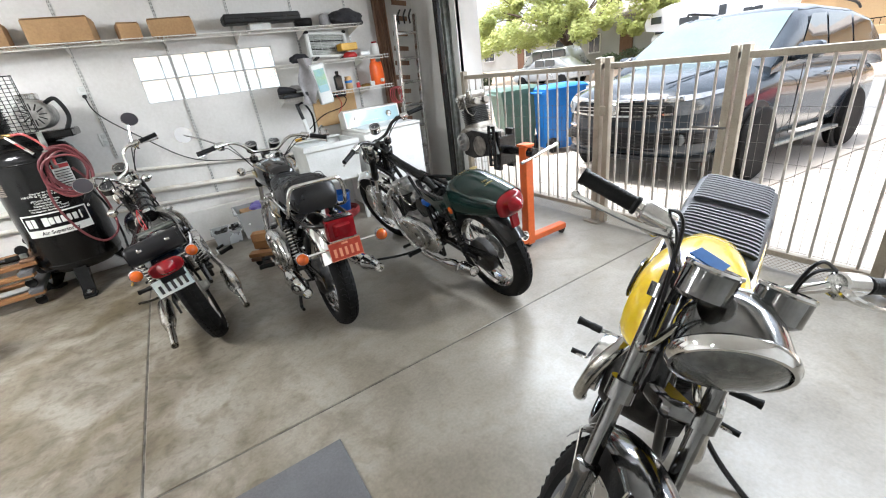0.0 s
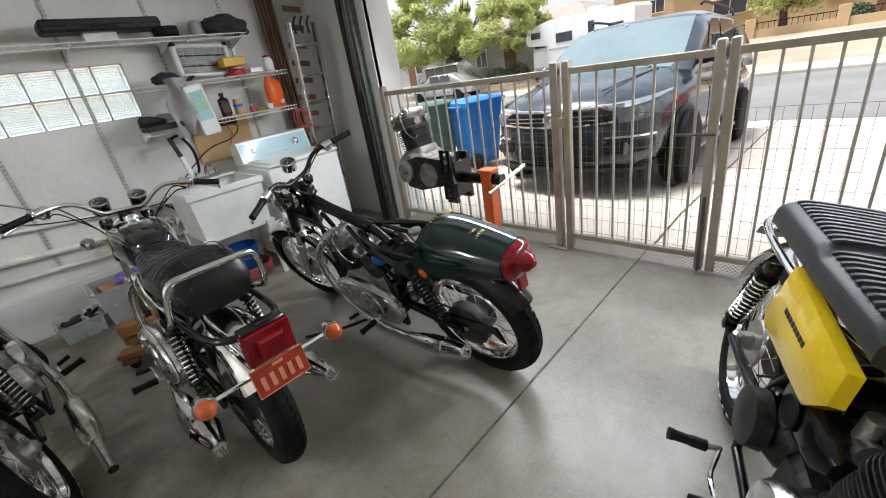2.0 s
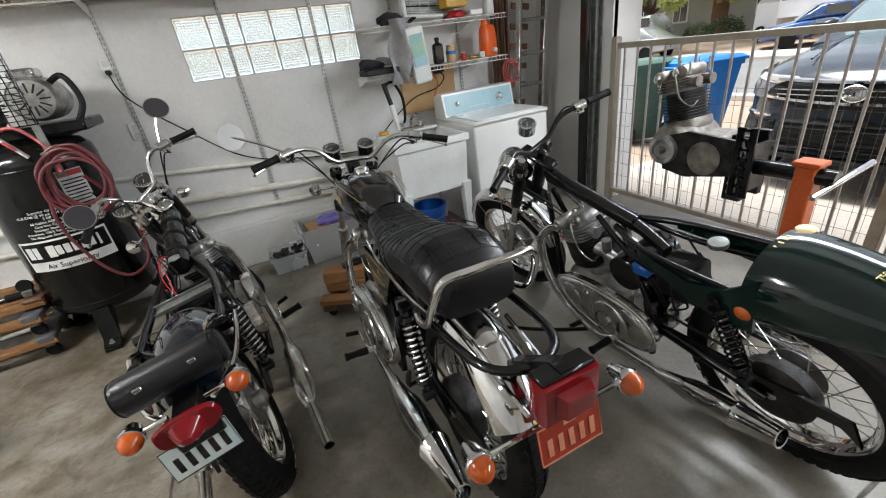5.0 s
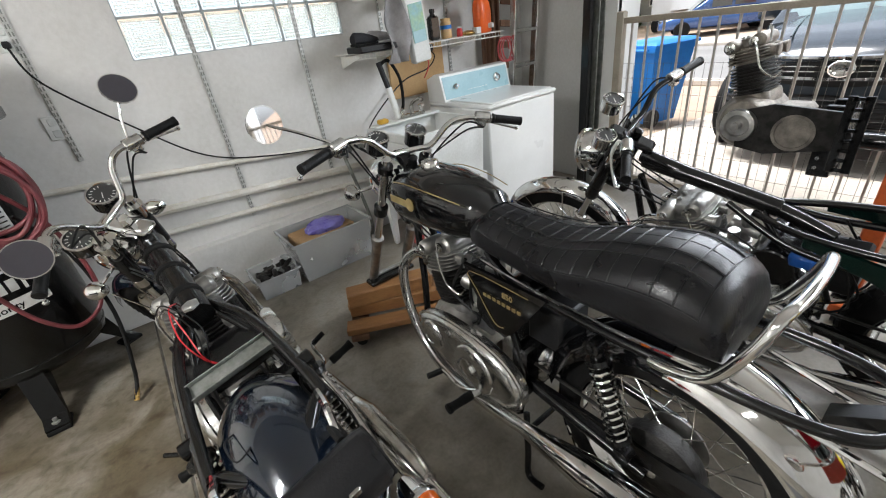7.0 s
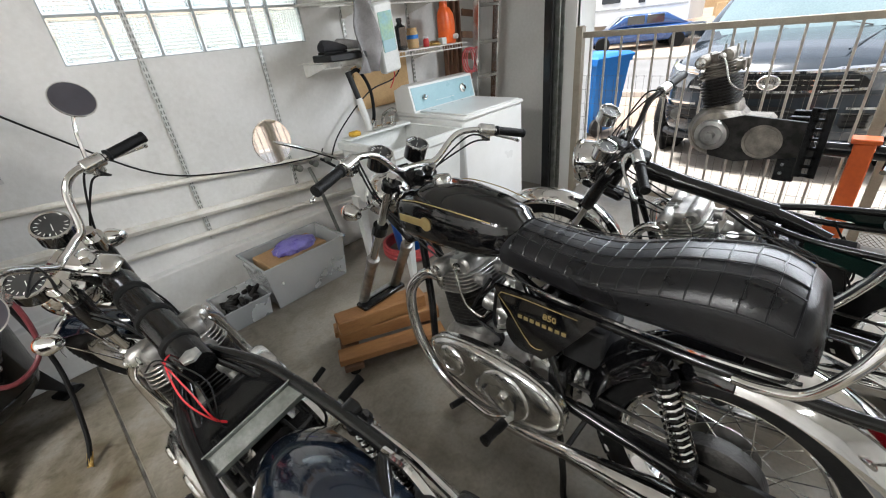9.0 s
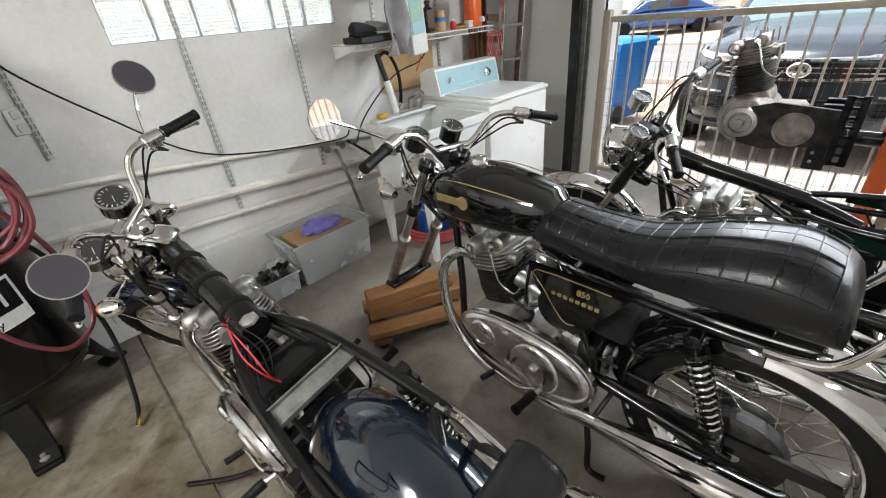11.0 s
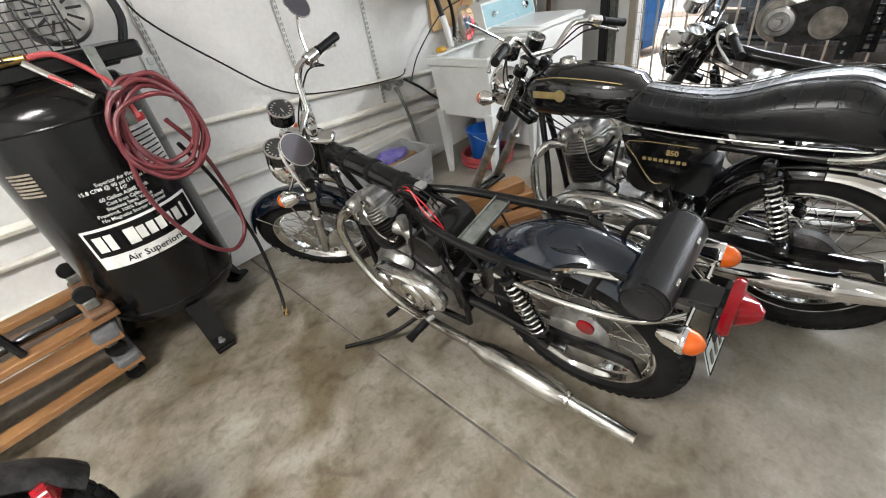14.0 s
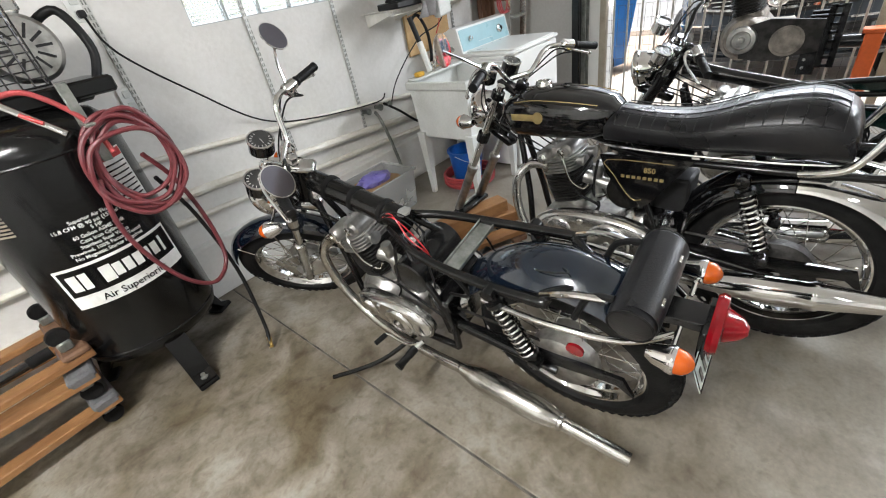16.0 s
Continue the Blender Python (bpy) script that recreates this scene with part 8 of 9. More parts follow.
def suv():
    slope = math.degrees(math.atan(0.062))
    c = thing("parked_suv", pose(4.27, 3.285, ground_z(4.27), 0, slope, 0), "dark blue-black SUV parked facing the gate", "car")
    body_k = [(0.0, 0.56, 0.34, 0.86), (0.05, 0.7, 0.29, 0.93), (0.13, 0.8, 0.26, 0.985), (0.3, 0.88, 0.25, 1.04), (0.55, 0.93, 0.26, 1.09), (0.95, 0.955, 0.28, 1.155), (1.35, 0.965, 0.29, 1.2), (1.7, 0.965, 0.29, 1.18), (4.2, 0.965, 0.3, 1.16), (4.7, 0.93, 0.34, 1.12), (4.93, 0.84, 0.4, 1.0)]

    def bow(x, y):
        """The nose curves back towards its corners."""
        return x + 0.13 * (y / 0.8) ** 2 * max(0.0, 1 - x / 1.2)

    def flank(x, z, s, lift=0.0):
        """A point on the body's side at length x and height z."""
        w, z0, z1 = ring_interp(body_k, x)
        f = min(0.98, abs(z - (z0 + z1) / 2) / ((z1 - z0) / 2))
        y = w * (1 - f ** 4.6) ** (1 / 4.6)
        return (bow(x, y) - lift, s * (y + lift), z)

    def nose_x(y):
        for a, b_ in zip(body_k, body_k[1:]):
            if abs(y) <= a[1]:
                return bow(a[0], y)
            if abs(y) <= b_[1]:
                return bow(a[0] + (b_[0] - a[0]) * (abs(y) - a[1]) / (b_[1] - a[1]), y)
        return 0.6

    def nose_strip(half, z0, z1, out, thick=0.03, y_from=None, rise=0.0):
        """A strip that follows the curved nose, from -half (or y_from) to half."""
        rings = []
        a = -half if y_from is None else y_from
        for i in range(17):
            y = a + (half - a) * i / 16
            x, dz = nose_x(y) - out, rise * (y / half) ** 2
            e = 0.25 * (z1 - z0)
            rings.append([(x + thick, y, z0 + dz), (x, y, z0 + e + dz), (x, y, z1 - e + dz), (x + thick, y, z1 + dz)])
        return loft(rings)

    rings = []
    for i in range(61):
        f = i / 60
        x = 4.93 * (f ** 1.5 if f < 0.4 else 0.253 + (f - 0.4) * 0.747 / 0.6)
        w, z0, z1 = ring_interp(body_k, x)
        rings.append([(bow(p[0], p[1]), p[1], p[2] - 0.035 * (abs(p[1]) / w) ** 2 * (p[2] > (z0 + z1) / 2)) for p in super_ring(x, w, z0, z1, 5.0, 48, 4.4)])
    part("body", loft(rings), car_paint, c, "glossy dark blue-black paint")
    cab_k = [(1.22, 0.84, 1.13), (1.5, 0.83, 1.36), (1.95, 0.8, 1.64), (2.2, 0.78, 1.73), (2.7, 0.77, 1.785), (3.8, 0.77, 1.77), (4.5, 0.77, 1.68), (4.75, 0.79, 1.45), (4.9, 0.82, 1.1)]
    rings = []
    for i in range(38):
        x = 1.22 + 3.68 * i / 37
        w, z1 = ring_interp(cab_k, x)
        ring = []
        for p in super_ring(x, 1.0, 1.0, z1, 5.0, 40, 5.0):
            f = (p[2] - 1.0) / 0.8
            ring.append((p[0], p[1] * (0.92 + (w - 0.92) * max(0, min(1, f)) * 1.15), p[2]))
        rings.append(ring)
    part("cabin", loft(rings), car_paint, c)

    def cab_pt(x, u, lift):
        w, z1 = ring_interp(cab_k, x)
        f = (z1 - 1.0) / 0.8
        hw = 0.92 + (w - 0.92) * max(0, min(1, f)) * 1.15
        return (x - lift * 0.6, u * hw * 0.88, z1 + lift * 0.8 - 0.03 * abs(u) ** 3)

    g = [[cab_pt(1.27 + 0.8 * i / 8, -1 + 2 * j / 10, 0.012) for j in range(11)] for i in range(9)]
    ws = part("windscreen", loft(g, closed=False), screen_shade, c, "teal-grey windscreen")
    part("sticker", box(1.99, 0.05, 1.685, 0.03, 0.05, 0.012, 0.003), paper, ws)
    for s in (-1, 1):
        for pts in (((1.9, 1.2), (2.75, 1.2), (2.72, 1.64), (2.28, 1.62)), ((2.82, 1.2), (3.62, 1.2), (3.55, 1.64), (2.79, 1.645)), ((3.7, 1.22), (4.45, 1.24), (4.3, 1.56), (3.63, 1.63))):
            def side(x, z):
                w, z1 = ring_interp(cab_k, x)
                f = (z - 1.0) / 0.8
                return (x, s * (0.92 + (w - 0.92) * f * 1.15 + 0.006 - 0.03 * max(0, (z - (z1 - 0.16)) / 0.16) ** 3), z)
            rows = []
            for i in range(7):
                v = i / 6
                a = [pts[0][k] + (pts[3][k] - pts[0][k]) * v for k in (0, 1)]
                b_ = [pts[1][k] + (pts[2][k] - pts[1][k]) * v for k in (0, 1)]
                rows.append([side(a[0] + (b_[0] - a[0]) * j / 6, a[1] + (b_[1] - a[1]) * j / 6) for j in range(7)])
            part("side_window", loft(rows, closed=False), car_glass, c, "dark tinted side window")
        for wx in (0.99, 3.8):
            part("wheel_arch", lathe([(0.43, -0.02), (0.445, 0.0), (0.43, 0.02), (0.3, 0.022), (0.0, 0.022)], 36, Matrix.Translation((wx, s * 0.945, 0.37)) @ TO_Y), car_plastic, c, "black wheel arch")
            car_wheel(c, wx, s * 0.93, 0.37, 0.37, s)
        mr = part("door_mirror", loft([super_ring(x, w, 1.24 - h, 1.24 + h, 4, 20, cy=s * 1.05) for x, w, h in ((1.6, 0.06, 0.05), (1.64, 0.11, 0.085), (1.72, 0.115, 0.09), (1.74, 0.1, 0.08))]), car_paint, c)
        part("mirror_arm", rod((1.74, s * 0.9, 1.17), (1.69, s * 0.97, 1.19), 0.03, 10), car_plastic, mr)
        # headlight wrapped round the corner, with its bright brow
        xs_ = [0.02 + 0.68 * (i / 14) ** 1.4 for i in range(15)]
        rows = []
        for x in xs_:
            f = (x - 0.02) / 0.68
            lo, hi = 0.735 + 0.2 * f ** 1.3, 0.865 + 0.115 * f ** 0.7
            rows.append([flank(x, lo + (hi - lo) * k / 4, s, 0.012) for k in range(5)])
        hl = part("headlight", loft(rows, closed=False), car_lamp, c, "clear swept headlight")
        part("lamp_projector", lathe([(0.05, 0), (0.055, 0.015), (0.03, 0.03), (0, 0.034)], 18, along(flank(0.1, 0.82, s, 0.0), flank(0.1, 0.82, s, 0.1))), lens_clear, hl)
        brow = []
        for x in xs_:
            f = (x - 0.02) / 0.68
            hi = 0.872 + 0.115 * f ** 0.7
            brow.append([flank(x, hi - 0.022 * (1 - f), s, 0.02), flank(x, hi + 0.022 * (1 - f) + 0.004, s, 0.02)])
        part("light_brow", loft(brow, closed=False), chrome, c, "bright strip above the headlight")
        part("turn_lens", loft([[flank(x, z, s, 0.014) for z in (0.86, 0.93)] for x in (0.52, 0.58, 0.64)], closed=False), amber_lens, hl)
        fo = part("fog_surround", nose_strip(0.86 if s > 0 else -0.5, 0.44, 0.6, 0.012, 0.05, 0.5 if s > 0 else -0.86), car_plastic, c, "black fog lamp recess")
        part("fog_lamp", lathe([(0.055, 0.0), (0.06, 0.012), (0.045, 0.016), (0.0, 0.018)], 20, Matrix.Translation((nose_x(0.68) - 0.012, s * 0.68, 0.5)) @ Matrix.Rotation(radians(s * 24), 4, 'Z') @ Matrix.Rotation(radians(-90), 4, 'Y')), lens_clear, fo, "round fog lamp")
        part("fog_trim", nose_strip(0.87 if s > 0 else -0.52, 0.59, 0.625, 0.03, 0.04, 0.52 if s > 0 else -0.87), chrome, fo, "bright strip over the fog lamp")
        for k in range(3):
            part("fog_slat", nose_strip(0.84 if s > 0 else -0.52, 0.455 + k * 0.045, 0.468 + k * 0.045, 0.024, 0.02, 0.52 if s > 0 else -0.84), frame_black, fo)
        part("running_board", box(2.4, s * 0.96, 0.3, 1.9, 0.12, 0.05, 0.012), galv, c, "grey running board")
        for dx in (1.86, 2.78, 3.64):
            part("door_seam", box(dx, s * 0.965, 0.75, 0.008, 0.006, 0.75), car_plastic, c)
        for dx in (2.6, 3.45):
            part("door_handle", box(dx, s * 0.974, 1.0, 0.18, 0.02, 0.03, 0.008), car_paint, c)
        part("roof_rail", tube([(2.4, s * 0.66, 1.8), (2.6, s * 0.68, 1.83), (3.9, s * 0.68, 1.81), (4.3, s * 0.66, 1.75)], 0.016, 8), car_plastic, c)
        part("hood_crease", tube([(0.2, s * 0.42, 1.02), (0.6, s * 0.5, 1.088), (1.2, s * 0.6, 1.165)], 0.008, 6), car_paint, c)
    gr_ = part("grille", nose_strip(0.6, 0.66, 0.88, 0.004, 0.05), car_plastic, c, "black grille with chrome bars")
    for z, w, h in ((0.868, 0.66, 0.036), (0.812, 0.54, 0.018), (0.775, 0.52, 0.018), (0.722, 0.6, 0.04)):
        part("chrome_bar", nose_strip(w, z - h / 2, z + h / 2, 0.028, 0.03, None, 0.03 if h > 0.03 else 0.0), chrome, gr_)
    part("emblem", lathe([(0.062, 0.0), (0.07, 0.006), (0.062, 0.012), (0.05, 0.008), (0, 0.006)], 24, Matrix.Translation((-0.036, 0, 0.795)) @ Matrix.Rotation(radians(-90), 4, 'Y') @ Matrix.Diagonal((0.85, 1.15, 1, 1))), chrome, gr_, "plain chrome emblem")
    lo = part("lower_intake", nose_strip(0.48, 0.36, 0.6, 0.008, 0.05), car_plastic, c, "black lower intake")
    for k in range(6):
        part("intake_bar", nose_strip(0.46, 0.375 + k * 0.036, 0.385 + k * 0.036, 0.016, 0.02), frame_black, lo)
    part("skid_lip", nose_strip(0.84, 0.27, 0.33, 0.02, 0.08), car_plastic, c)
    part("wiper", tube([(1.27, -0.5, 1.18), (1.4, 0.0, 1.275), (1.38, 0.35, 1.26)], 0.008, 6), car_plastic, c)
    part("wiper", tube([(1.27, 0.1, 1.18), (1.38, 0.45, 1.26), (1.36, 0.68, 1.235)], 0.008, 6), car_plastic, c)


suv()


def small_car(name, x, y, rz, paint, label, L=4.6, van=False, z=None):
    c = thing(name, pose(x, y, (ground_z(x) if z is None else z), 0, 0, rz), label, "car")
    k = [(0, 0.75, 0.35, 0.65), (0.15, 0.85, 0.3, 0.78), (L * 0.25, 0.9, 0.28, 0.95), (L * 0.9, 0.9, 0.3, 0.98), (L, 0.8, 0.4, 0.85)]
    part("body", loft([super_ring(L * i / 20, *ring_interp(k, L * i / 20), 5, 24) for i in range(21)]), paint, c)
    h = 1.85 if van else 1.45
    kk = [(L * 0.22, 0.8, 0.95), (L * 0.36, 0.74, h), (L * (0.9 if van else 0.7), 0.74, h), (L * (0.98 if van else 0.88), 0.78, 0.96)]
    rr = []
    for i in range(16):
        xx = kk[0][0] + (kk[-1][0] - kk[0][0]) * i / 15
        w, z1 = ring_interp(kk, xx)
        rr.append(super_ring(xx, w, 0.9, z1, 5, 24))
    part("cabin", loft(rr), paint, c)
    for s in (-1, 1):
        for a, b_ in ((0.38, 0.52), (0.54, 0.68)) + (((0.7, 0.88),) if van else ()):
            part("side_window", box(L * (a + b_) / 2, s * 0.785, (0.98 + h) / 2, L * (b_ - a), 0.02, (h - 0.98) * 0.72, 0.01), car_glass, c)
        for wx in (0.18, 0.8):
            car_wheel(c, L * wx, s * 0.82, 0.31, 0.31, s)
        part("lamp", box(0.06, s * 0.62, 0.68, 0.08, 0.25, 0.12, 0.02), lens_clear, c)
    part("windscreen", box(0, 0, 0, 0.02, 1.3, (h - 0.95) * 1.25, 0.005, m=Matrix.Translation((L * 0.285, 0, (0.95 + h) / 2)) @ Matrix.Rotation(radians(50 if not van else 48), 4, 'Y')), car_glass, c)


small_car("parked_van", 21.5, 23.2, -84, silver_car_paint, "silver van parked across the street", 4.9, True)
small_car("covered_car", 19.0, 20.3, -84, silver_car_paint, "pale silver sedan parked at the kerb", 4.4)
small_car("blue_truck", 20.6, 13.0, -60, blue_car_paint, "blue pickup parked under a camper", 5.0, False)
small_car("red_car", 8.6, -1.75, 10, red_car_paint, "red car parked on the driveway", 4.4)


def wheelie_bin(x, y, rz, mat, label):
    b = thing("wheelie_bin", pose(x, y, ground_z(x), 0, 0, rz), label, "bin", "wheeled bins")
    part("body", loft([[(sx * w, sy * d, z) for sx, sy in ((-1, -1), (1, -1), (1, 1), (-1, 1))] for z, w, d in ((0.04, 0.2, 0.24), (0.92, 0.28, 0.33), (0.92, 0.3, 0.35), (0.97, 0.3, 0.35))]), mat, b)
    part("lid", loft([[(sx * w, sy * d - 0.02, z) for sx, sy in ((-1, -1), (1, -1), (1, 1), (-1, 1))] for z, w, d in ((0.97, 0.31, 0.37), (1.0, 0.31, 0.37), (1.04, 0.26, 0.3))]), mat, b)
    part("handle", rod((-0.24, 0.4, 0.95), (0.24, 0.4, 0.95), 0.018, 8), mat, b)
    for s in (-1, 1):
        part("wheel", lathe([(0.02, -0.025), (0.12, -0.02), (0.12, 0.02), (0.02, 0.025)], 20, Matrix.Translation((s * 0.26, 0.24, 0.12)) @ Matrix.Rotation(radians(90), 4, 'Y')), car_plastic, b)
    for s in (-0.12, 0.0, 0.12):
        part("rib", box(s, -0.315, 0.5, 0.02, 0.02, 0.6, 0.006, m=Matrix.Rotation(radians(-5), 4, 'X')), mat, b)


wheelie_bin(5.75, 5.42, 75, bin_blue, "blue wheeled recycling bin beside the driveway")
wheelie_bin(5.35, 6.0, 70, bin_green, "dark green wheeled bin beside the driveway")


# ---- tree ----
def tree(x, y, height, crown, seed, leaves, name="street_tree", label="yellow-green desert tree with a spreading crown"):
    rnd_ = random.Random(seed)
    t = thing(name, pose(x, y, ground_z(x)), label, "tree")
    trunk = bmesh.new()
    tube([(0, 0, -0.1), (0.1, 0.05, height * 0.18), (0.05, 0.1, height * 0.3)], [0.28, 0.2, 0.17], 12, bm=trunk)
    tips = []
    for k in range(9):
        a = 2 * math.pi * k / 9 + rnd_.uniform(-0.3, 0.3)
        rr = crown * rnd_.uniform(0.45, 0.85)
        mid = (0.4 * rr * math.cos(a), 0.4 * rr * math.sin(a), height * rnd_.uniform(0.42, 0.55))
        end = (rr * math.cos(a), rr * math.sin(a), height * rnd_.uniform(0.55, 0.9))
        tube([(0.05, 0.1, height * 0.27), mid, end], [0.12, 0.07, 0.02], 8, bm=trunk)
        tips.append((mid, end))
        for j in range(3):
            e2 = tuple(end[i] + rnd_.uniform(-0.9, 0.9) for i in range(3))
            tube([mid, tuple((mid[i] + e2[i]) / 2 + rnd_.uniform(-0.2, 0.2) for i in range(3)), e2], [0.05, 0.03, 0.01], 6, bm=trunk)
    part("trunk", trunk, bark, t, "dark branching trunk")
    clumps = []
    for k in range(110):
        a, r0 = rnd_.uniform(0, 2 * math.pi), crown * math.sqrt(rnd_.random())
        top = height * (0.98 - 0.35 * (r0 / crown) ** 2)
        low = height * (0.3 + 0.1 * rnd_.random())
        clumps.append((r0 * math.cos(a), r0 * math.sin(a), rnd_.uniform(low, top), rnd_.uniform(0.35, 0.85)))
    verts, faces = [], []
    for k in range(leaves):
        cx, cy, cz, cr = clumps[rnd_.randrange(len(clumps))]
        d = Vector((rnd_.gauss(0, 1), rnd_.gauss(0, 1), rnd_.gauss(0, 0.7)))
        d = d.normalized() * cr * rnd_.random() ** 0.4
        p = Vector((cx, cy, cz)) + d
        u = Vector((rnd_.gauss(0, 1), rnd_.gauss(0, 1), rnd_.gauss(0, 1))).normalized()
        v = u.orthogonal().normalized()
        s = rnd_.uniform(0.07, 0.16)
        i = len(verts)
        verts += [p - u * s, p + v * s * 0.45, p + u * s, p - v * s * 0.45]
        faces.append((i, i + 1, i + 2, i + 3))
    me = bpy.data.meshes.new("crown")
    me.from_pydata([tuple(v) for v in verts], [], faces)
    me.materials.append(leaf)
    cr_ = new("crown", me)
    cr_.parent = t
    tagged(cr_, "loose crown of small leaves", kind="stuff")


tree(23.5, 20.6, 6.6, 6.0, 5, 60000)
tree(34.0, 4.6, 4.0, 1.6, 9, 5000, label="small pale green tree before the houses")
tree(19.5, 34.0, 8.5, 4.5, 13, 9000, label="tall yellow-green tree far along the street")


def shrub(x, y, r, seed):
    bm_ = lumpy(r, r, r * 0.8, seed)
    rnd_ = random.Random(seed)
    verts = [v.co.copy() for v in bm_.verts]
    bm_.free()
    vs, fs = [], []
    for v in verts:
        for k in range(2):
            p = v + Vector((rnd_.gauss(0, 0.06), rnd_.gauss(0, 0.06), rnd_.gauss(0, 0.06)))
            u = Vector((rnd_.gauss(0, 1), rnd_.gauss(0, 1), rnd_.gauss(0, 1))).normalized() * 0.09
            w = u.orthogonal().normalized() * 0.05
            i = len(vs)
            vs += [p - u, p + w, p + u, p - w]
            fs.append((i, i + 1, i + 2, i + 3))
    me = bpy.data.meshes.new("shrub")
    me.from_pydata([tuple(v) for v in vs], [], fs)
    me.materials.append(shrub_leaf)
    o = new("shrub", me)
    o.location = (x, y, ground_z(x))
    tagged(o, "dark green rounded garden shrub", "shrub", "garden shrubs")


for k, (sx_, sy_, r_) in enumerate(((25.5, 18.9, 0.7), (25.8, 17.6, 0.8), (20.5, 26.0, 0.6), (35.0, 1.5, 0.6), (26.0, 21.5, 0.5))):
    shrub(sx_, sy_, r_, 60 + k)


def house(x, y, rz, w, d, h, wall_mat, label, windows, gable=False):
    t = thing("house", pose(x, y, ground_z(x) - 0.2, 0, 0, rz), label, "house", "houses across the street")
    part("wall", box(0, 0, h / 2, w, d, h), wall_mat, t, smooth=False)
    if gable:
        rf = loft([[(-w / 2 - 0.5, yy, zz) for yy, zz in ((-d / 2 - 0.5, h), (0, h + 1.5), (d / 2 + 0.5, h), (0, h + 1.35))], [(w / 2 + 0.5, yy, zz) for yy, zz in ((-d / 2 - 0.5, h), (0, h + 1.5), (d / 2 + 0.5, h), (0, h + 1.35))]])
    else:
        rf = loft([[(a * (w / 2 + 0.5) * s, b_ * (d / 2 + 0.5) * s2, z) for a, b_ in ((-1, -1), (1, -1), (1, 1), (-1, 1))] for z, s, s2 in ((h, 1, 1), (h + 0.15, 1, 1), (h + 1.2, 0.7, 0.15))])
    part("roof", rf, roof_mat, t, "low shingled roof", smooth=False)
    for wx, wz, ww, wh in windows:
        wd = part("window", box(wx, -d / 2 - 0.02, wz, ww, 0.06, wh, 0.01), white_paint, t)
        part("pane", box(wx, -d / 2 - 0.055, wz, ww - 0.14, 0.02, wh - 0.14), dark_glass, wd)
        part("mullion", box(wx, -d / 2 - 0.065, wz, 0.05, 0.02, wh - 0.14), white_paint, wd)
        part("sill", box(wx, -d / 2 - 0.08, wz - wh / 2 - 0.04, ww + 0.1, 0.12, 0.06, 0.01), wall_mat, wd)
    part("front_door", box(w * 0.12, -d / 2 - 0.02, 1.05, 0.95, 0.06, 2.1, 0.01), dark_wood, t)


house(31.0, 20.5, -90, 14, 8, 2.9, grey_stucco, "single-storey grey stucco house across the street", ((-3.5, 1.6, 1.8, 1.2), (4.5, 1.6, 1.8, 1.2), (-0.8, 1.6, 1.0, 1.2)))
house(42.0, 2.5, -90, 18, 9, 3.4, tan_stucco, "tan stucco house behind a low wall", ((-5.5, 1.9, 2.0, 1.2), (0.2, 1.9, 1.4, 1.2), (5.0, 1.9, 2.2, 1.3)))
house(36.0, 36.0, -90, 16, 8, 3.0, grey_stucco, "pale stucco house far along the street", ((-3.0, 1.6, 1.8, 1.2), (3.5, 1.6, 1.8, 1.2)), True)
house(40.0, -18.0, -90, 16, 9, 3.2, tan_stucco, "tan stucco house across the street", ((-3.0, 1.8, 1.8, 1.2), (3.5, 1.8, 1.8, 1.2)))
house(52.0, 14.0, -90, 12, 8, 4.6, tan_stucco, "tan gabled house on the rise behind", ((-2.0, 2.8, 1.6, 1.2), (3.0, 2.8, 1.6, 1.2)), True)
aw = thing("window_awning", pose(37.4, 8.0, ground_z(37.4) + 2.3), "scalloped tan cloth awning over a window", "awning")
part("cloth", loft([[(0, -1.1, 0.5), (0, 1.1, 0.5), (0.0, 1.1, 0.46), (0, -1.1, 0.46)], [(-0.8, -1.1, 0.0), (-0.8, 1.1, 0.0), (-0.8, 1.1, -0.06), (-0.8, -1.1, -0.06)]]), card, aw)
lw = thing("garden_wall", pose(33.0, 0.0, ground_z(33)), "low tan garden wall with an iron railing", "wall")
for k in range(6):
    part("pier", box(0, -10 + k * 4, 0.45, 0.5, 0.5, 1.1, 0.02), tan_stucco, lw)
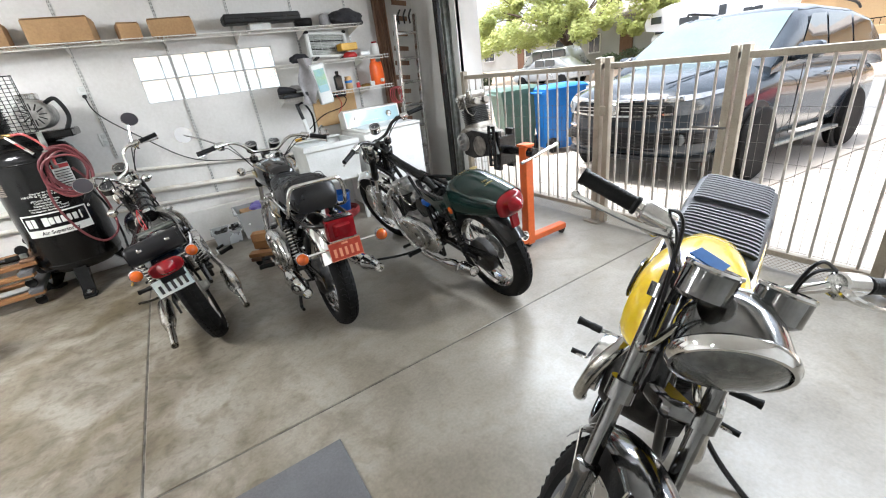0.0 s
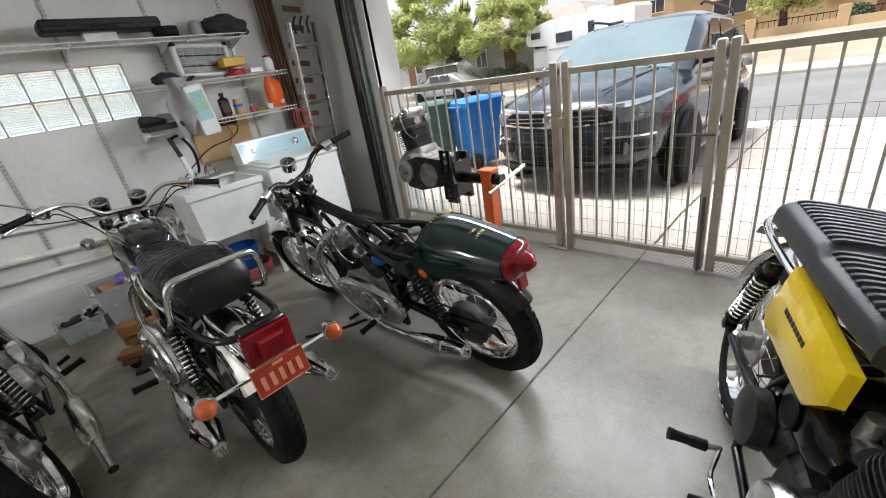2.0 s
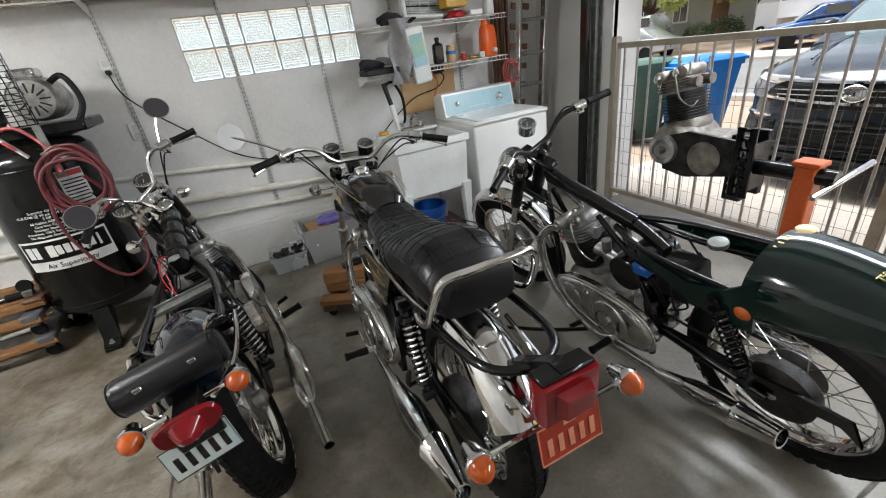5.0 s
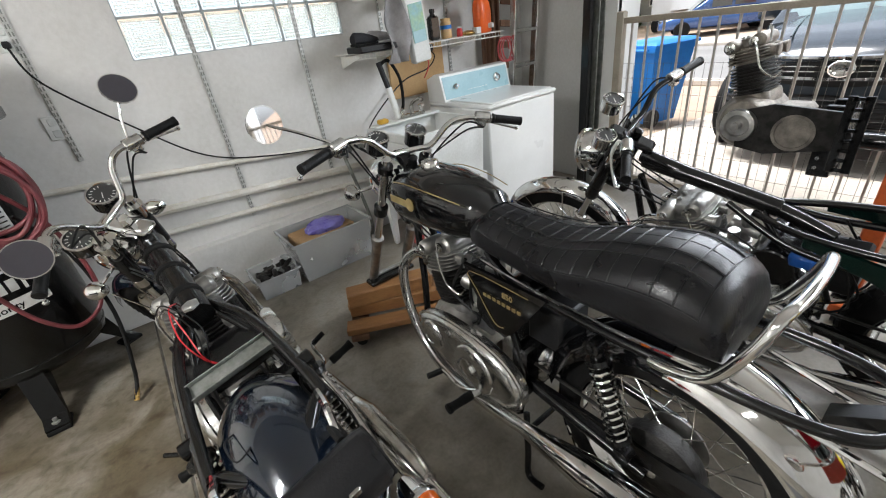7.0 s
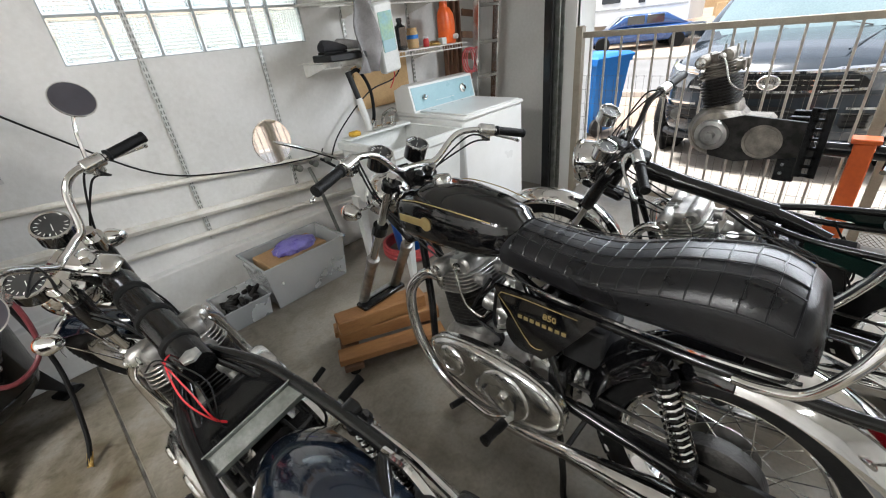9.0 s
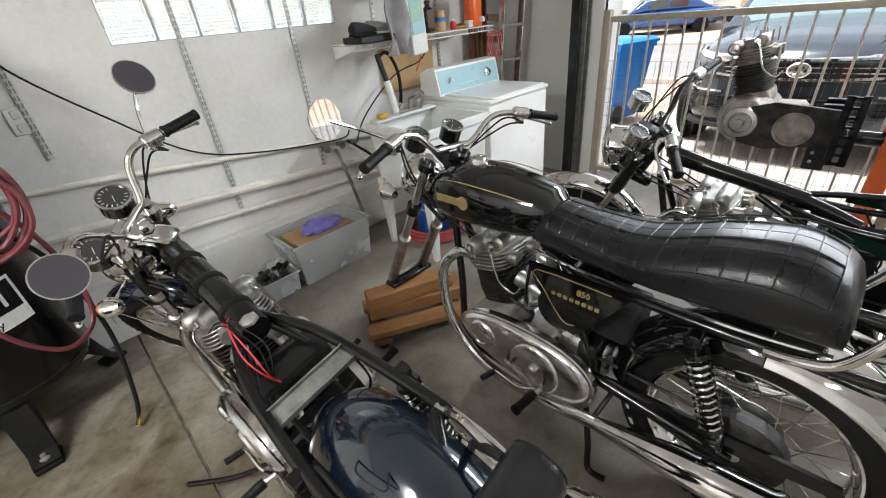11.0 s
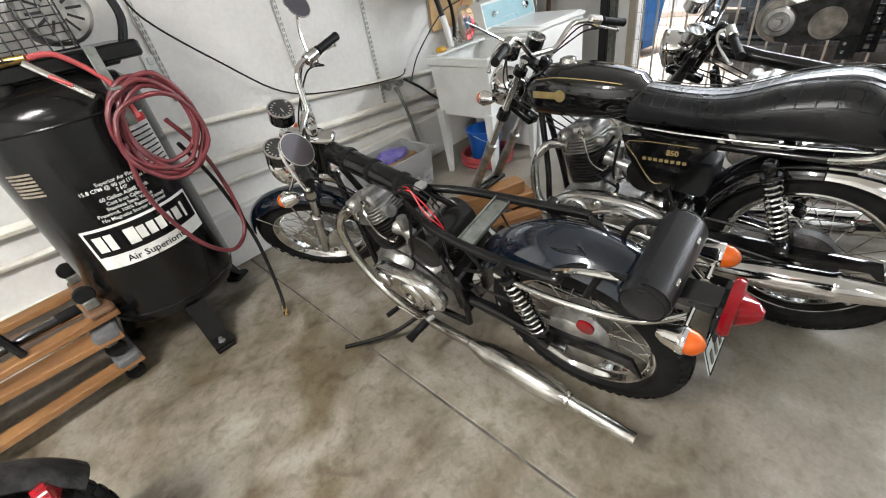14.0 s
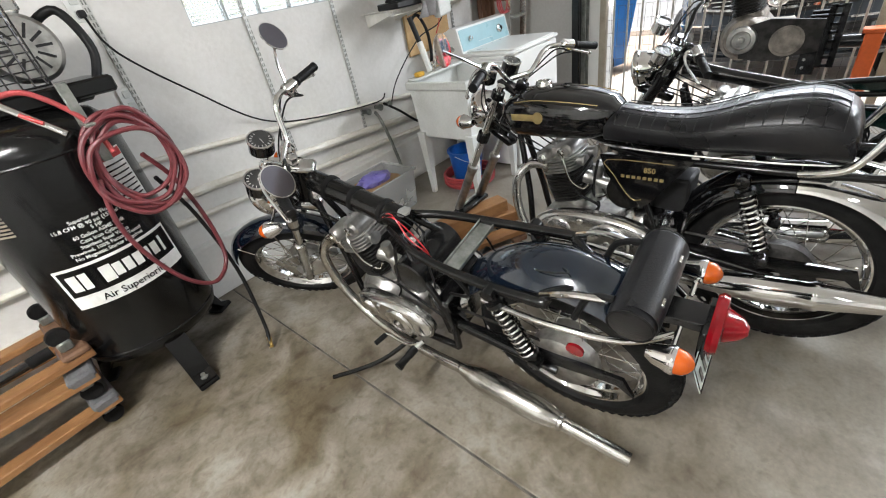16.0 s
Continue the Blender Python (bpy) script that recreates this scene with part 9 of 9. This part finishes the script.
for k in range(5):
    part("low_wall", box(0, -8 + k * 4, 0.15, 0.3, 3.5, 0.5, 0.01), tan_stucco, lw)
    part("railing", box(0, -8 + k * 4, 0.75, 0.04, 3.5, 0.05), frame_black, lw)
    for j in range(14):
        part("baluster", box(0, -9.7 + k * 4 + j * 0.26, 0.57, 0.025, 0.025, 0.36), frame_black, lw)

# camper over a cab
cp_ = thing("camper", pose(23.0, 11.1, ground_z(23.0), 0, 0, 0) @ Matrix.Diagonal((1, 0.62, 0.92, 1)), "white camper with an overhanging cab bunk", "camper")
part("shell", loft([[(x, y, z) for y, z in ((-3.2, z0), (4.2, z0), (4.2, 3.15), (3.9, 3.3), (-3.0, 3.3), (-3.2, 3.15))] for x, z0 in ((0.0, 1.0), (2.4, 1.0))]), rv_white, cp_)
part("bunk", loft([[(x, y, z) for y, z in ((4.2, 1.95), (6.2, 2.1), (6.4, 2.5), (6.1, 3.0), (4.2, 3.28))] for x in (0.05, 2.35)]), rv_white, cp_)
part("cab", box(1.2, 5.1, 1.15, 1.95, 1.9, 1.5, 0.2), rv_white, cp_)
for wy, wz, ww, wh in ((5.3, 2.6, 0.9, 0.35), (2.6, 2.3, 1.5, 0.5), (0.2, 2.4, 0.5, 0.9), (-1.8, 2.3, 1.2, 0.5)):
    part("window", box(-0.02, wy, wz, 0.05, ww, wh, 0.02), dark_glass, cp_, "dark camper window")
part("stripe", box(-0.012, 0.5, 1.75, 0.02, 7.2, 0.08, 0.004), silver_car_paint, cp_)
part("roof_unit", box(1.2, 0.5, 3.42, 0.9, 1.1, 0.26, 0.06), rv_white, cp_)
for wy in (-1.6, 5.2):
    part("wheel", lathe([(0.1, -0.1), (0.36, -0.09), (0.36, 0.09), (0.1, 0.1)], 24, Matrix.Translation((0.05, wy, 0.36)) @ Matrix.Rotation(radians(90), 4, 'Y')), rubber, cp_)
hill = bmesh.new()
n_ = 24
rows_ = []
for i in range(n_ + 1):
    y = -220 + 440 * i / n_
    hgt = 10 + 7 * noise.noise(Vector((i * 0.35, 1.3, 0)))
    rows_.append([(130, y, -2), (165, y, hgt), (210, y, -2)])
solo("far_hill", loft(rows_, closed=False), gravel, "low brown desert hill in the distance", "hill", kind="structure")
